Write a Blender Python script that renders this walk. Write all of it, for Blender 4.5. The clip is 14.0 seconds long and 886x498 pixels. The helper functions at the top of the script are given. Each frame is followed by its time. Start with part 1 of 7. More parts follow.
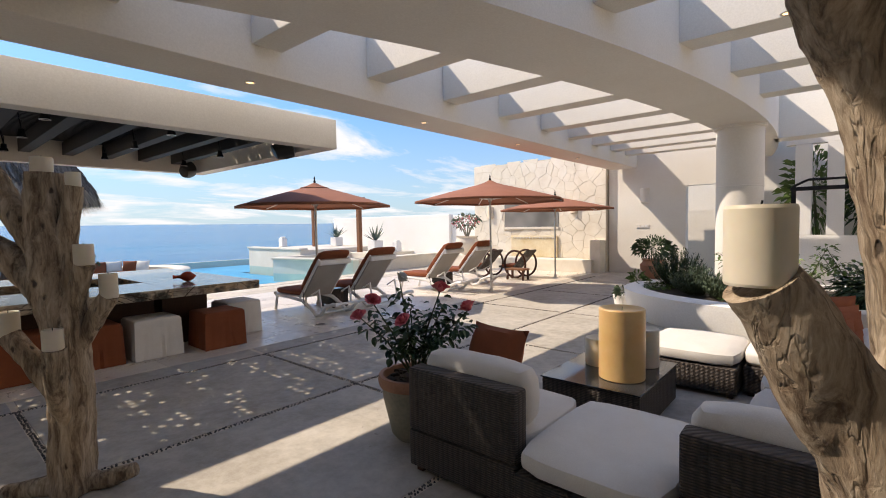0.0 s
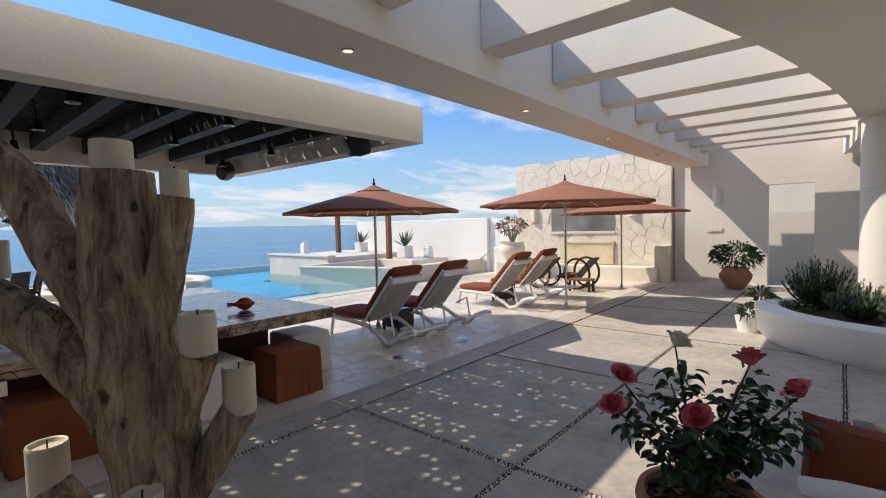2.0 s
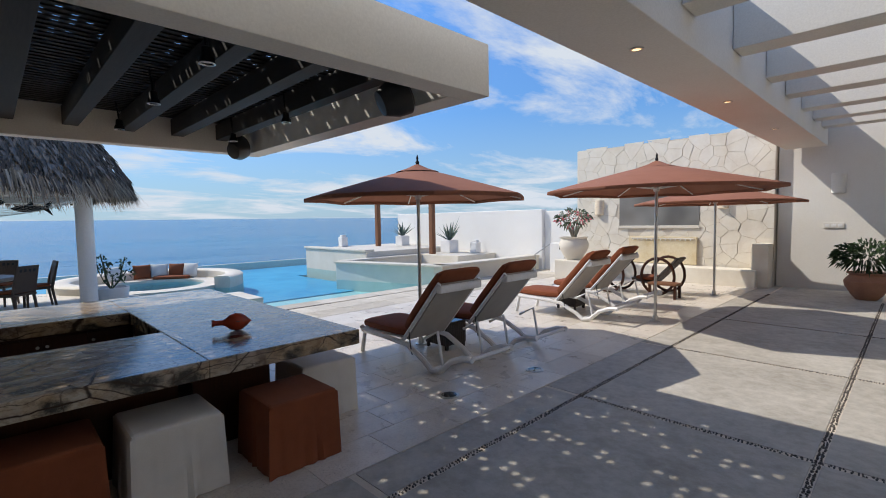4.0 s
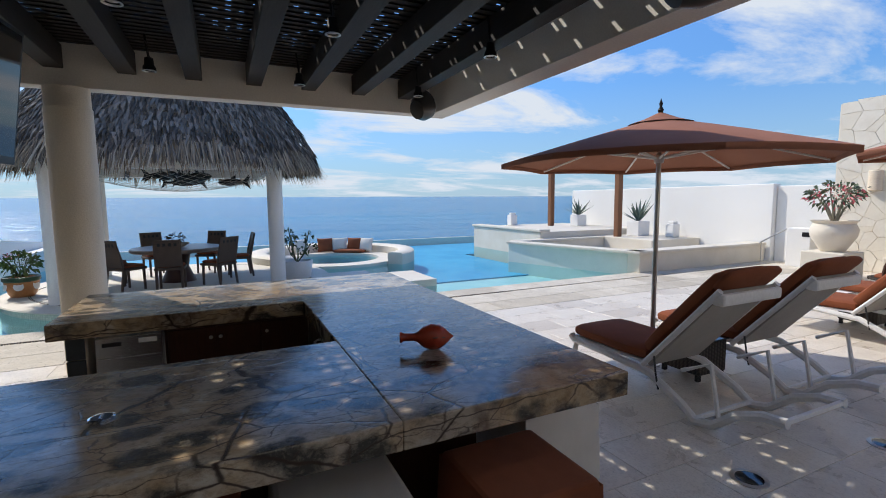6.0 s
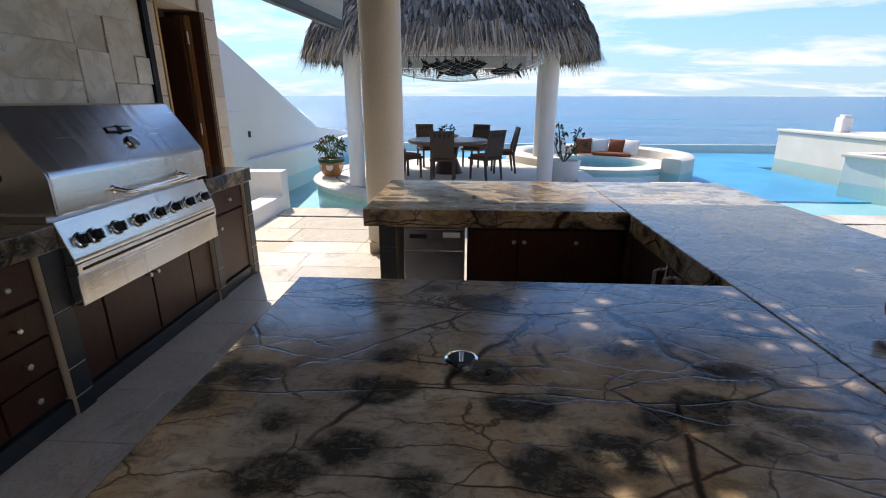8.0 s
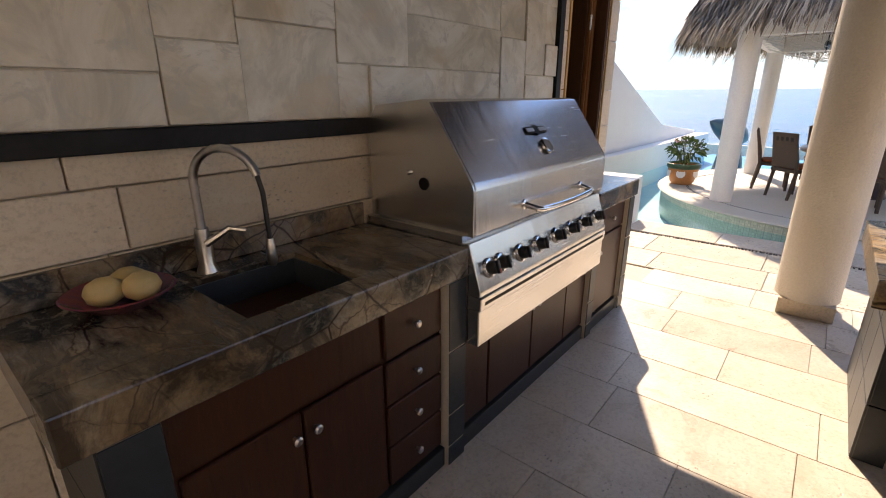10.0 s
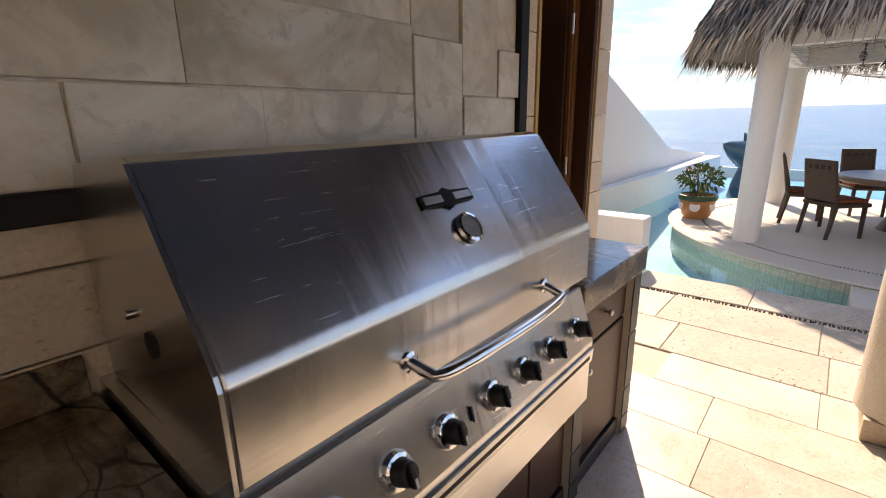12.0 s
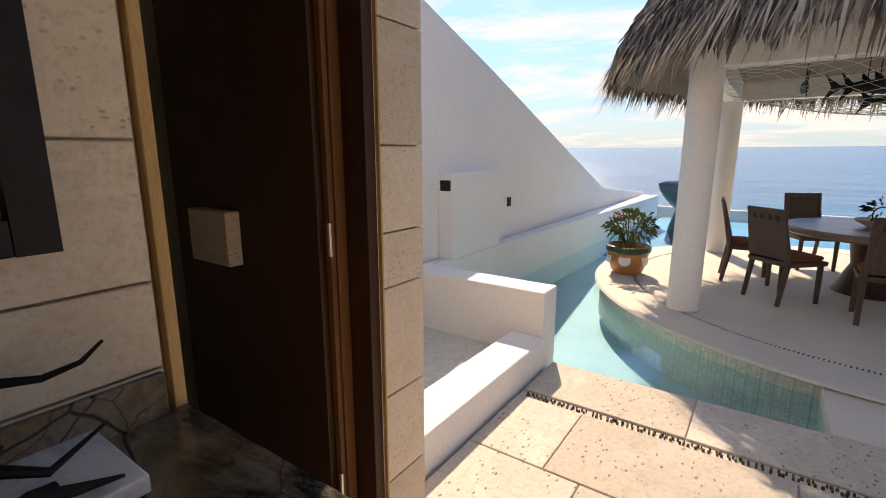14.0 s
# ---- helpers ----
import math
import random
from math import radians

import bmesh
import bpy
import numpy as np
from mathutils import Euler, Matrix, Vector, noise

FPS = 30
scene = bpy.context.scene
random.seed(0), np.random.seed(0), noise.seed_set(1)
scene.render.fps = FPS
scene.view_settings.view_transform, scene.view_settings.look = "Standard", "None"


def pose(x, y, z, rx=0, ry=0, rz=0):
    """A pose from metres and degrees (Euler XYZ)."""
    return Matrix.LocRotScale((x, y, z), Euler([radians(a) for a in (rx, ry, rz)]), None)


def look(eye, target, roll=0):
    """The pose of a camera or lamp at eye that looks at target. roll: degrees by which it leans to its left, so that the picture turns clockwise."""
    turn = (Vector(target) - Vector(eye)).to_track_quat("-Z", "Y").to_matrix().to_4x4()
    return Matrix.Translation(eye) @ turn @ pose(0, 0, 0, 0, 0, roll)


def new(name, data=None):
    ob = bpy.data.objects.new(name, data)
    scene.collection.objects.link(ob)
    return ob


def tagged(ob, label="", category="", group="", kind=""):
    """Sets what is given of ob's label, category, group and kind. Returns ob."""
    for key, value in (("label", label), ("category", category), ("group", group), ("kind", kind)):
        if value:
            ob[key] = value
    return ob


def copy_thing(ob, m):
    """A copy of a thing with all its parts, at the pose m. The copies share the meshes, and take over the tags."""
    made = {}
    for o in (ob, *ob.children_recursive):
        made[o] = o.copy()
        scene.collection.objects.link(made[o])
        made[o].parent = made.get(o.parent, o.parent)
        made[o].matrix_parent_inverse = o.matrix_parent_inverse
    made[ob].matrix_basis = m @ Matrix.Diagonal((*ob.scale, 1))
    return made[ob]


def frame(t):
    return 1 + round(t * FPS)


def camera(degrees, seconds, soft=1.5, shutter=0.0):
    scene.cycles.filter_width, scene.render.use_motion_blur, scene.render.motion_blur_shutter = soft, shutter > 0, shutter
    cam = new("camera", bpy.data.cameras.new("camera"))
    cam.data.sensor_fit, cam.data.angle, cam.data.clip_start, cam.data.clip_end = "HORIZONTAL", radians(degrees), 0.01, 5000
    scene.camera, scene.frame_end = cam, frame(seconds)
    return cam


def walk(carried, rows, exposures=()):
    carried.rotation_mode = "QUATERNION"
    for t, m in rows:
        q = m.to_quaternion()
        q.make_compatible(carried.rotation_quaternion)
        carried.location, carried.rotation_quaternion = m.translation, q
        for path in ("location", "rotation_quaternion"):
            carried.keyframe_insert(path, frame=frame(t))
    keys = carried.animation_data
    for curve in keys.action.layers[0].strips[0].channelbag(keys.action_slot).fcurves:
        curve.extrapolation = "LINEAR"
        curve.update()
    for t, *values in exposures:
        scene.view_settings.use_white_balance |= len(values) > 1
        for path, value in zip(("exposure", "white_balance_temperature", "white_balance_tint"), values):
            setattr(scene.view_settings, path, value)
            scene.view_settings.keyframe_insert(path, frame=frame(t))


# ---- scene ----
cam = camera(87.2, 14.0, soft=1.0)
PATH = [
    (0, (1.506, -0.039, 1.602), (0.21, 1.481, 1.502), -1.0),
    (0.5, (1.106, 0.069, 1.611), (-0.135, 1.635, 1.516), -1.1),
    (1, (0.553, 0.14, 1.623), (-0.702, 1.694, 1.538), -1.0),
    (1.5, (0.062, 0.115, 1.713), (-1.21, 1.655, 1.62), -1.2),
    (2, (-0.456, 0.112, 1.768), (-1.757, 1.628, 1.672), -1.4),
    (2.2, (-0.653, 0.164, 1.797), (-1.937, 1.694, 1.698), -1.5),
    (4.3, (-1.989, 1.374, 1.731), (-3.497, 2.681, 1.597), -0.7),
    (4.5, (-2.142, 1.422, 1.743), (-3.712, 2.653, 1.603), -0.5),
    (5, (-2.588, 1.45, 1.701), (-4.272, 2.517, 1.544), -0.4),
    (5.5, (-2.991, 1.56, 1.679), (-4.772, 2.458, 1.529), -0.4),
    (6, (-3.404, 1.656, 1.685), (-5.203, 2.504, 1.481), -0.5),
    (6.5, (-3.743, 1.687, 1.676), (-5.586, 2.413, 1.397), -0.5),
    (6.8, (-3.965, 1.655, 1.65), (-5.85, 2.215, 1.312), -0.2),
    (7, (-4.102, 1.616, 1.639), (-6.011, 2.072, 1.252), -0.2),
    (7.5, (-4.285, 1.452, 1.579), (-6.21, 1.643, 1.072), 0.1),
    (8, (-4.407, 1.201, 1.535), (-6.311, 1.097, 0.932), 0.1),
    (8.5, (-4.533, 1.001, 1.461), (-6.363, 0.522, 0.811), -0.1),
    (9, (-4.751, 0.778, 1.422), (-6.403, -0.131, 0.755), 0.1),
    (9.2, (-4.82, 0.648, 1.44), (-6.42, -0.352, 0.777), 0.2),
    (11.3, (-5.677, 0.024, 1.605), (-7.084, -1.273, 1.025), -0.8),
    (11.5, (-5.841, 0.008, 1.595), (-7.263, -1.279, 1.028), -1.0),
    (12, (-6.233, -0.125, 1.572), (-7.704, -1.369, 1.036), -1.0),
    (12.5, (-6.666, -0.115, 1.581), (-8.242, -1.237, 1.075), -0.9),
    (13, (-7.083, -0.104, 1.554), (-8.744, -1.109, 1.075), -0.9),
    (13.5, (-7.48, -0.229, 1.556), (-9.157, -1.225, 1.112), -0.4),
    (14, (-8.019, -0.295, 1.553), (-9.625, -1.417, 1.15), -0.0),
]
EXPOSURE = [
    (0.0, 0.68, 7550, 16), (1.0, 0.55, 7350, 15), (2.0, 0.44, 7100, 13), (4.5, 0.20, 6500, 11), (6.5, 0.33, 6550, 11),
    (7.5, 0.50, 6700, 12), (8.0, 0.74, 7000, 14), (8.5, 1.00, 7700, 17), (9.0, 1.18, 8200, 20), (11.5, 1.15, 8700, 23),
    (12.5, 0.88, 8900, 23), (13.5, 0.72, 9100, 23), (14.0, 0.70, 9200, 23),
]
walk(cam, [(t, look(eye, target, roll)) for t, eye, target, roll in PATH], EXPOSURE)

# world, sun and exposure
SUN_AZ, SUN_EL = radians(208), radians(46)
world = bpy.data.worlds.new("sky")
scene.world = world
world.use_nodes = True
wt = world.node_tree
wt.nodes.clear()


def wn(kind, **kw):
    n = wt.nodes.new(kind)
    for k, v in kw.items():
        n.inputs[k].default_value = v
    return n


sky = wt.nodes.new("ShaderNodeTexSky")
sky.sky_type, sky.sun_disc = "NISHITA", False
sky.sun_elevation, sky.sun_rotation = SUN_EL, radians(90) - SUN_AZ
sky.air_density, sky.dust_density, sky.ozone_density, sky.altitude = 1.0, 0.25, 2.6, 20
wco = wt.nodes.new("ShaderNodeTexCoord")
wsep = wt.nodes.new("ShaderNodeSeparateXYZ")
wt.links.new(wco.outputs["Generated"], wsep.inputs[0])
wup = wt.nodes.new("ShaderNodeMath")
wup.operation = "MAXIMUM"
wup.inputs[1].default_value = 0.0
wt.links.new(wsep.outputs[2], wup.inputs[0])
wadd = wt.nodes.new("ShaderNodeMath")
wadd.inputs[1].default_value = 0.10
wt.links.new(wup.outputs[0], wadd.inputs[0])
wdiv = wt.nodes.new("ShaderNodeVectorMath")
wdiv.operation = "DIVIDE"
wcomb = wt.nodes.new("ShaderNodeCombineXYZ")
for i in range(3):
    wt.links.new(wadd.outputs[0], wcomb.inputs[i])
wt.links.new(wco.outputs["Generated"], wdiv.inputs[0])
wt.links.new(wcomb.outputs[0], wdiv.inputs[1])
wmap = wt.nodes.new("ShaderNodeMapping")
wmap.inputs["Scale"].default_value = (0.85, 0.5, 0.4)
wmap.inputs["Location"].default_value = (3.1, 7.7, 0.0)
wmap.inputs["Rotation"].default_value = (0, 0, radians(25))
wt.links.new(wdiv.outputs[0], wmap.inputs[0])
wnoi = wn("ShaderNodeTexNoise", Scale=1.1, Detail=9.0, Roughness=0.62, Distortion=0.35)
wt.links.new(wmap.outputs[0], wnoi.inputs["Vector"])
wramp = wt.nodes.new("ShaderNodeValToRGB")
wramp.color_ramp.elements[0].position, wramp.color_ramp.elements[1].position = 0.47, 0.60
wt.links.new(wnoi.outputs["Fac"], wramp.inputs[0])
# low haze over the horizon
whz = wt.nodes.new("ShaderNodeMapRange")
whz.inputs["From Min"].default_value, whz.inputs["From Max"].default_value = 0.0, 0.22
whz.inputs["To Min"].default_value, whz.inputs["To Max"].default_value = 0.75, 0.0
wt.links.new(wup.outputs[0], whz.inputs["Value"])
wmix = wt.nodes.new("ShaderNodeMixRGB")
wmix.inputs[2].default_value = (4.5, 4.95, 5.5, 1)
wt.links.new(wramp.outputs[0], wmix.inputs[0])
wgain = wt.nodes.new("ShaderNodeMixRGB")
wgain.blend_type = "MULTIPLY"
wgain.inputs[0].default_value = 1.0
wgain.inputs[2].default_value = (0.66, 1.0, 1.34, 1)
wlow = wt.nodes.new("ShaderNodeMapRange")
wlow.inputs["From Min"].default_value, wlow.inputs["From Max"].default_value = 0.0, 0.40
wlow.inputs["To Min"].default_value, wlow.inputs["To Max"].default_value = 0.52, 1.0
wt.links.new(wup.outputs[0], wlow.inputs["Value"])
wdim = wt.nodes.new("ShaderNodeVectorMath")
wdim.operation = "SCALE"
wt.links.new(sky.outputs[0], wdim.inputs[0])
wt.links.new(wlow.outputs[0], wdim.inputs["Scale"])
wt.links.new(wdim.outputs[0], wgain.inputs[1])
whaze = wt.nodes.new("ShaderNodeMixRGB")
whaze.inputs[2].default_value = (2.7, 3.75, 4.9, 1)
wt.links.new(whz.outputs[0], whaze.inputs[0])
wt.links.new(wgain.outputs[0], whaze.inputs[1])
wt.links.new(whaze.outputs[0], wmix.inputs[1])
wbg = wn("ShaderNodeBackground", Strength=0.13)
wt.links.new(wmix.outputs[0], wbg.inputs[0])
wout = wt.nodes.new("ShaderNodeOutputWorld")
wt.links.new(wbg.outputs[0], wout.inputs[0])

sun_data = bpy.data.lights.new("sun", "SUN")
sun_data.energy, sun_data.angle, sun_data.color = 3.3, radians(0.53), (1.0, 0.95, 0.87)
sun = new("sun", sun_data)
sun_dir = Vector((math.cos(SUN_AZ) * math.cos(SUN_EL), math.sin(SUN_AZ) * math.cos(SUN_EL), math.sin(SUN_EL)))
sun.matrix_world = look(sun_dir * 40, (0, 0, 0))


# materials
class M:
    """A node material under construction, with short calls for the common nodes."""

    def __init__(self, name, rough=0.6, metal=0.0, spec=0.5):
        self.m = bpy.data.materials.new(name)
        self.m.use_nodes = True
        self.t = self.m.node_tree
        self.b = self.t.nodes["Principled BSDF"]
        self.b.inputs["Roughness"].default_value = rough
        self.b.inputs["Metallic"].default_value = metal
        self.b.inputs["Specular IOR Level"].default_value = spec
        self.co = self.t.nodes.new("ShaderNodeTexCoord").outputs["Object"]

    def link(self, a, b):
        self.t.links.new(a, b)
        return a

    def mapped(self, scale=(1, 1, 1), rot=(0, 0, 0), src=None):
        n = self.t.nodes.new("ShaderNodeMapping")
        n.inputs["Scale"].default_value, n.inputs["Rotation"].default_value = scale, [radians(a) for a in rot]
        self.link(src or self.co, n.inputs[0])
        return n.outputs[0]

    def noise(self, scale, detail=5, rough=0.6, dist=0.0, co=None):
        n = self.t.nodes.new("ShaderNodeTexNoise")
        for k, v in (("Scale", scale), ("Detail", detail), ("Roughness", rough), ("Distortion", dist)):
            n.inputs[k].default_value = v
        self.link(co or self.co, n.inputs["Vector"])
        return n.outputs["Fac"]

    def voronoi(self, scale, feature="F1", co=None, rand=1.0, out="Distance"):
        n = self.t.nodes.new("ShaderNodeTexVoronoi")
        n.feature = feature
        n.inputs["Scale"].default_value, n.inputs["Randomness"].default_value = scale, rand
        self.link(co or self.co, n.inputs["Vector"])
        return n.outputs[out]

    def wave(self, scale, dist=0.0, detail=2, co=None, axis="X", kind="BANDS", dscale=1.0):
        n = self.t.nodes.new("ShaderNodeTexWave")
        n.wave_type, n.bands_direction = kind, axis
        for k, v in (("Scale", scale), ("Distortion", dist), ("Detail", detail), ("Detail Scale", dscale)):
            n.inputs[k].default_value = v
        self.link(co or self.co, n.inputs["Vector"])
        return n.outputs["Fac"]

    def ramp(self, fac, *stops):
        n = self.t.nodes.new("ShaderNodeValToRGB")
        e = n.color_ramp.elements
        while len(e) < len(stops):
            e.new(0.5)
        for s, (p, c) in zip(e, stops):
            s.position = p
            s.color = (*((c,) * 3 if isinstance(c, (int, float)) else c), 1)
        self.link(fac, n.inputs[0])
        return n.outputs[0]

    def mix(self, fac, a, b, mode="MIX"):
        n = self.t.nodes.new("ShaderNodeMixRGB")
        n.blend_type = mode
        for i, v in enumerate((fac, a, b)):
            if isinstance(v, (int, float)):
                n.inputs[i].default_value = v if i == 0 else (v, v, v, 1)
            elif isinstance(v, tuple):
                n.inputs[i].default_value = (*v, 1)
            else:
                self.link(v, n.inputs[i])
        return n.outputs[0]

    def math(self, op, a, b=0.0):
        n = self.t.nodes.new("ShaderNodeMath")
        n.operation = op
        for i, v in enumerate((a, b)):
            if isinstance(v, (int, float)):
                n.inputs[i].default_value = v
            else:
                self.link(v, n.inputs[i])
        return n.outputs[0]

    def warp(self, amount, scale, co=None):
        n = self.t.nodes.new("ShaderNodeTexNoise")
        n.inputs["Scale"].default_value, n.inputs["Detail"].default_value = scale, 5
        self.link(co or self.co, n.inputs["Vector"])
        s = self.t.nodes.new("ShaderNodeVectorMath")
        s.operation = "MULTIPLY_ADD"
        self.link(n.outputs["Color"], s.inputs[0])
        s.inputs[1].default_value = (amount,) * 3
        self.link(co or self.co, s.inputs[2])
        return s.outputs[0]

    def random(self):
        return self.t.nodes.new("ShaderNodeObjectInfo").outputs["Random"]

    def island(self):
        return self.t.nodes.new("ShaderNodeNewGeometry").outputs["Random Per Island"]

    def scatter(self):
        """Coordinates that start elsewhere on each piece."""
        s = self.t.nodes.new("ShaderNodeVectorMath")
        s.operation = "MULTIPLY_ADD"
        self.link(self.random(), s.inputs[0])
        s.inputs[1].default_value = (37.0, 53.0, 71.0)
        self.link(self.co, s.inputs[2])
        self.co = s.outputs[0]
        return self

    def colour(self, c):
        if isinstance(c, tuple):
            self.b.inputs["Base Color"].default_value = (*c, 1)
        else:
            self.link(c, self.b.inputs["Base Color"])
        return self

    def bump(self, h, strength=0.3, dist=0.01):
        n = self.t.nodes.new("ShaderNodeBump")
        n.inputs["Strength"].default_value, n.inputs["Distance"].default_value = strength, dist
        self.link(h, n.inputs["Height"])
        self.link(n.outputs[0], self.b.inputs["Normal"])
        return self

    def rough(self, fac, lo, hi):
        n = self.t.nodes.new("ShaderNodeMapRange")
        n.inputs["To Min"].default_value, n.inputs["To Max"].default_value = lo, hi
        self.link(fac, n.inputs["Value"])
        self.link(n.outputs[0], self.b.inputs["Roughness"])
        return self


def simple(name, c1, c2, scale=3.0, rough=0.6, metal=0.0, bump=0.15, fine=40.0, spec=0.5, dist=0.004):
    m = M(name, rough, metal, spec)
    big, small = m.noise(scale, 6), m.noise(fine, 4)
    c = m.ramp(big, (0.3, c1), (0.7, c2))
    m.colour(m.mix(0.25, c, m.ramp(small, (0.3, tuple(v * 0.8 for v in c1)), (0.7, tuple(min(1, v * 1.15) for v in c2)))))
    return m.bump(small, bump, dist).m


def stone_tile(name, c1, c2, c3, rough=0.45, dark=0.3, scale=1.0, pit_hi=0.62):
    m = M(name, rough).scatter()
    big = m.noise(3.4 * scale, 7, 0.66, 0.5)
    band = m.noise(5.5 * scale, 7, 0.7, 1.4, m.mapped((1, 2.6, 2.6), (0, 0, 12)))
    c = m.ramp(big, (0.38, c1), (0.5, tuple((p + q) / 2 for p, q in zip(c1, c2))), (0.62, c2))
    c = m.mix(m.ramp(band, (0.46, 0.0), (0.60, 0.75)), c, c3)
    c = m.mix(0.35, c, m.ramp(m.random(), (0.0, tuple(v * 0.70 for v in c1)), (0.5, c2), (1.0, tuple(min(1, v * 1.10) for v in c2))))
    grain = m.noise(70 * scale, 4, 0.7)
    c = m.mix(m.ramp(grain, (0.36, 0.28), (0.52, 0.0)), c, tuple(v * 0.5 for v in c1))
    pit = m.voronoi(34 * scale, co=m.mapped((1, 1.8, 1.8), (0, 0, 25), m.warp(0.03, 14)))
    area = m.noise(4.2 * scale, 4, 0.6)
    hole = m.math("MULTIPLY", m.ramp(pit, (0.12, 1.0), (0.24, 0.0)), m.ramp(area, (0.49, 0.0), (pit_hi, 1.0)))
    c = m.mix(m.math("MULTIPLY", hole, 0.75), c, tuple(v * dark for v in c1))
    m.bump(m.math("SUBTRACT", m.math("MULTIPLY", grain, 0.35), hole), 0.45, 0.005)
    m.colour(c)
    return m.rough(big, rough - 0.12, rough + 0.2).m


def marble(name, tone=1.0, clasts=0.0, streaks=0.0):
    m = M(name, 0.14, 0, 0.6)
    wide = m.warp(0.13, 2.8)
    shades = [(0.21, 0.13, 0.065), (0.38, 0.265, 0.15), (0.47, 0.365, 0.24), (0.56, 0.50, 0.41)]
    base = m.ramp(m.noise(3.0, 9, 0.68, 0.5, wide), *[(p, tuple(v * tone for v in c)) for p, c in zip((0.36, 0.46, 0.56, 0.66), shades)])
    base = m.mix(m.ramp(m.noise(1.4, 5, 0.6, 0.4), (0.48, 0.0), (0.60, 0.65)), base, (0.34 * tone, 0.32 * tone, 0.29 * tone))
    base = m.mix(m.ramp(m.noise(30, 7, 0.78, 0.6, m.mapped((1, 0.5, 1), (0, 0, 40))), (0.47, 0.0), (0.62, 0.6)), base, (0.13, 0.09, 0.055))
    if streaks:
        drawn = m.noise(4.5, 8, 0.7, 0.6, m.mapped((1.0, 0.16, 1), (0, 0, 62), m.warp(0.10, 3.0)))
        base = m.mix(m.ramp(drawn, (0.47, 0.0), (0.58, streaks)), base, (0.030, 0.022, 0.016))
    # dark green-black clasts with soft broken rims
    st = m.mapped((1.0, 0.62, 1), (0, 0, 35), m.warp(0.10, 5.0))
    rim = m.math("ADD", m.voronoi(6.2, "F1", st), m.math("MULTIPLY", m.noise(15, 7, 0.72), 0.40))
    blob = m.ramp(rim, (0.50, 1.0), (0.66, 0.0))
    drift = m.ramp(m.noise(1.35, 4, 0.55), (0.40 - clasts, 0.0), (0.46 - clasts, 1.0))
    core = m.mix(m.ramp(m.noise(38, 7, 0.78, 0.5, st), (0.48, 0.0), (0.62, 0.7)), (0.016, 0.018, 0.016), (0.20, 0.175, 0.135))
    c = m.mix(m.math("MULTIPLY", m.math("MULTIPLY", blob, drift), 0.92), base, core)
    # grey-brown seams, long cracks, short cracks
    n = m.noise(0.9, 3, 0.5, 0.2, m.mapped((1.0, 0.45, 1), (0, 0, 22), m.warp(0.18, 2.0)))
    seam = m.ramp(m.math("ABSOLUTE", m.math("SUBTRACT", n, 0.5)), (0.0, 0.8), (0.010, 0.7), (0.018, 0.0))
    c = m.mix(seam, c, m.ramp(m.noise(18, 5), (0.42, (0.10, 0.062, 0.042)), (0.6, (0.26, 0.20, 0.155))))
    long_ = m.ramp(m.voronoi(2.0, "DISTANCE_TO_EDGE", m.mapped((1, 0.45, 1), (0, 0, -20), m.warp(0.07, 3.5))), (0.0, 1.0), (0.004, 0.9), (0.009, 0.0))
    cross = m.ramp(m.voronoi(3.6, "DISTANCE_TO_EDGE", m.mapped((1, 0.35, 1), (0, 0, 68), m.warp(0.06, 4.5))), (0.0, 1.0), (0.006, 0.9), (0.012, 0.0))
    long_ = m.math("MAXIMUM", long_, m.math("MULTIPLY", cross, m.ramp(m.noise(1.6, 3), (0.44, 0.0), (0.52, 0.9))))
    short = m.ramp(m.voronoi(7.5, "DISTANCE_TO_EDGE", m.mapped((1, 0.42, 1), (0, 0, 50), m.warp(0.13, 6.0))), (0.0, 1.0), (0.024, 0.0))
    short = m.math("MULTIPLY", short, m.ramp(m.noise(2.4, 4), (0.38, 0.0), (0.46, 0.9)))
    c = m.mix(short, c, (0.060, 0.038, 0.025))
    c = m.mix(long_, c, (0.038, 0.023, 0.015))
    m.colour(c)
    m.bump(m.math("ADD", long_, short), 0.2, -0.002)
    return m.rough(m.noise(8, 4), 0.08, 0.22).m


PLASTER = simple("white_plaster", (0.74, 0.70, 0.63), (0.80, 0.77, 0.71), 0.9, 0.75, 0, 0.12, 55)
CREAM = simple("cream_plaster", (0.70, 0.63, 0.52), (0.78, 0.72, 0.62), 1.0, 0.8, 0, 0.55, 70, dist=0.008)
WHITE = simple("white_wall_paint", (0.80, 0.78, 0.74), (0.86, 0.85, 0.82), 0.8, 0.7, 0, 0.15, 45)
m = M("weathered_concrete", 0.75).scatter()
c = m.ramp(m.noise(1.1, 8, 0.65, 0.3), (0.36, (0.36, 0.325, 0.27)), (0.5, (0.47, 0.43, 0.365)), (0.64, (0.56, 0.52, 0.45)))
c = m.mix(0.3, c, m.ramp(m.noise(9, 6, 0.7), (0.38, (0.22, 0.195, 0.155)), (0.62, (0.58, 0.54, 0.47))))
spots = m.ramp(m.voronoi(5.0, co=m.warp(0.1, 8)), (0.03, 1.0), (0.06, 0.0))
c = m.mix(m.math("MULTIPLY", spots, m.ramp(m.noise(1.7), (0.5, 0.0), (0.6, 0.7))), c, (0.10, 0.085, 0.07))
CONCRETE = m.colour(m.mix(0.12, c, m.ramp(m.random(), (0, (0.3, 0.27, 0.22)), (1, (0.46, 0.43, 0.38))))).bump(m.noise(45, 5), 0.25, 0.006).m
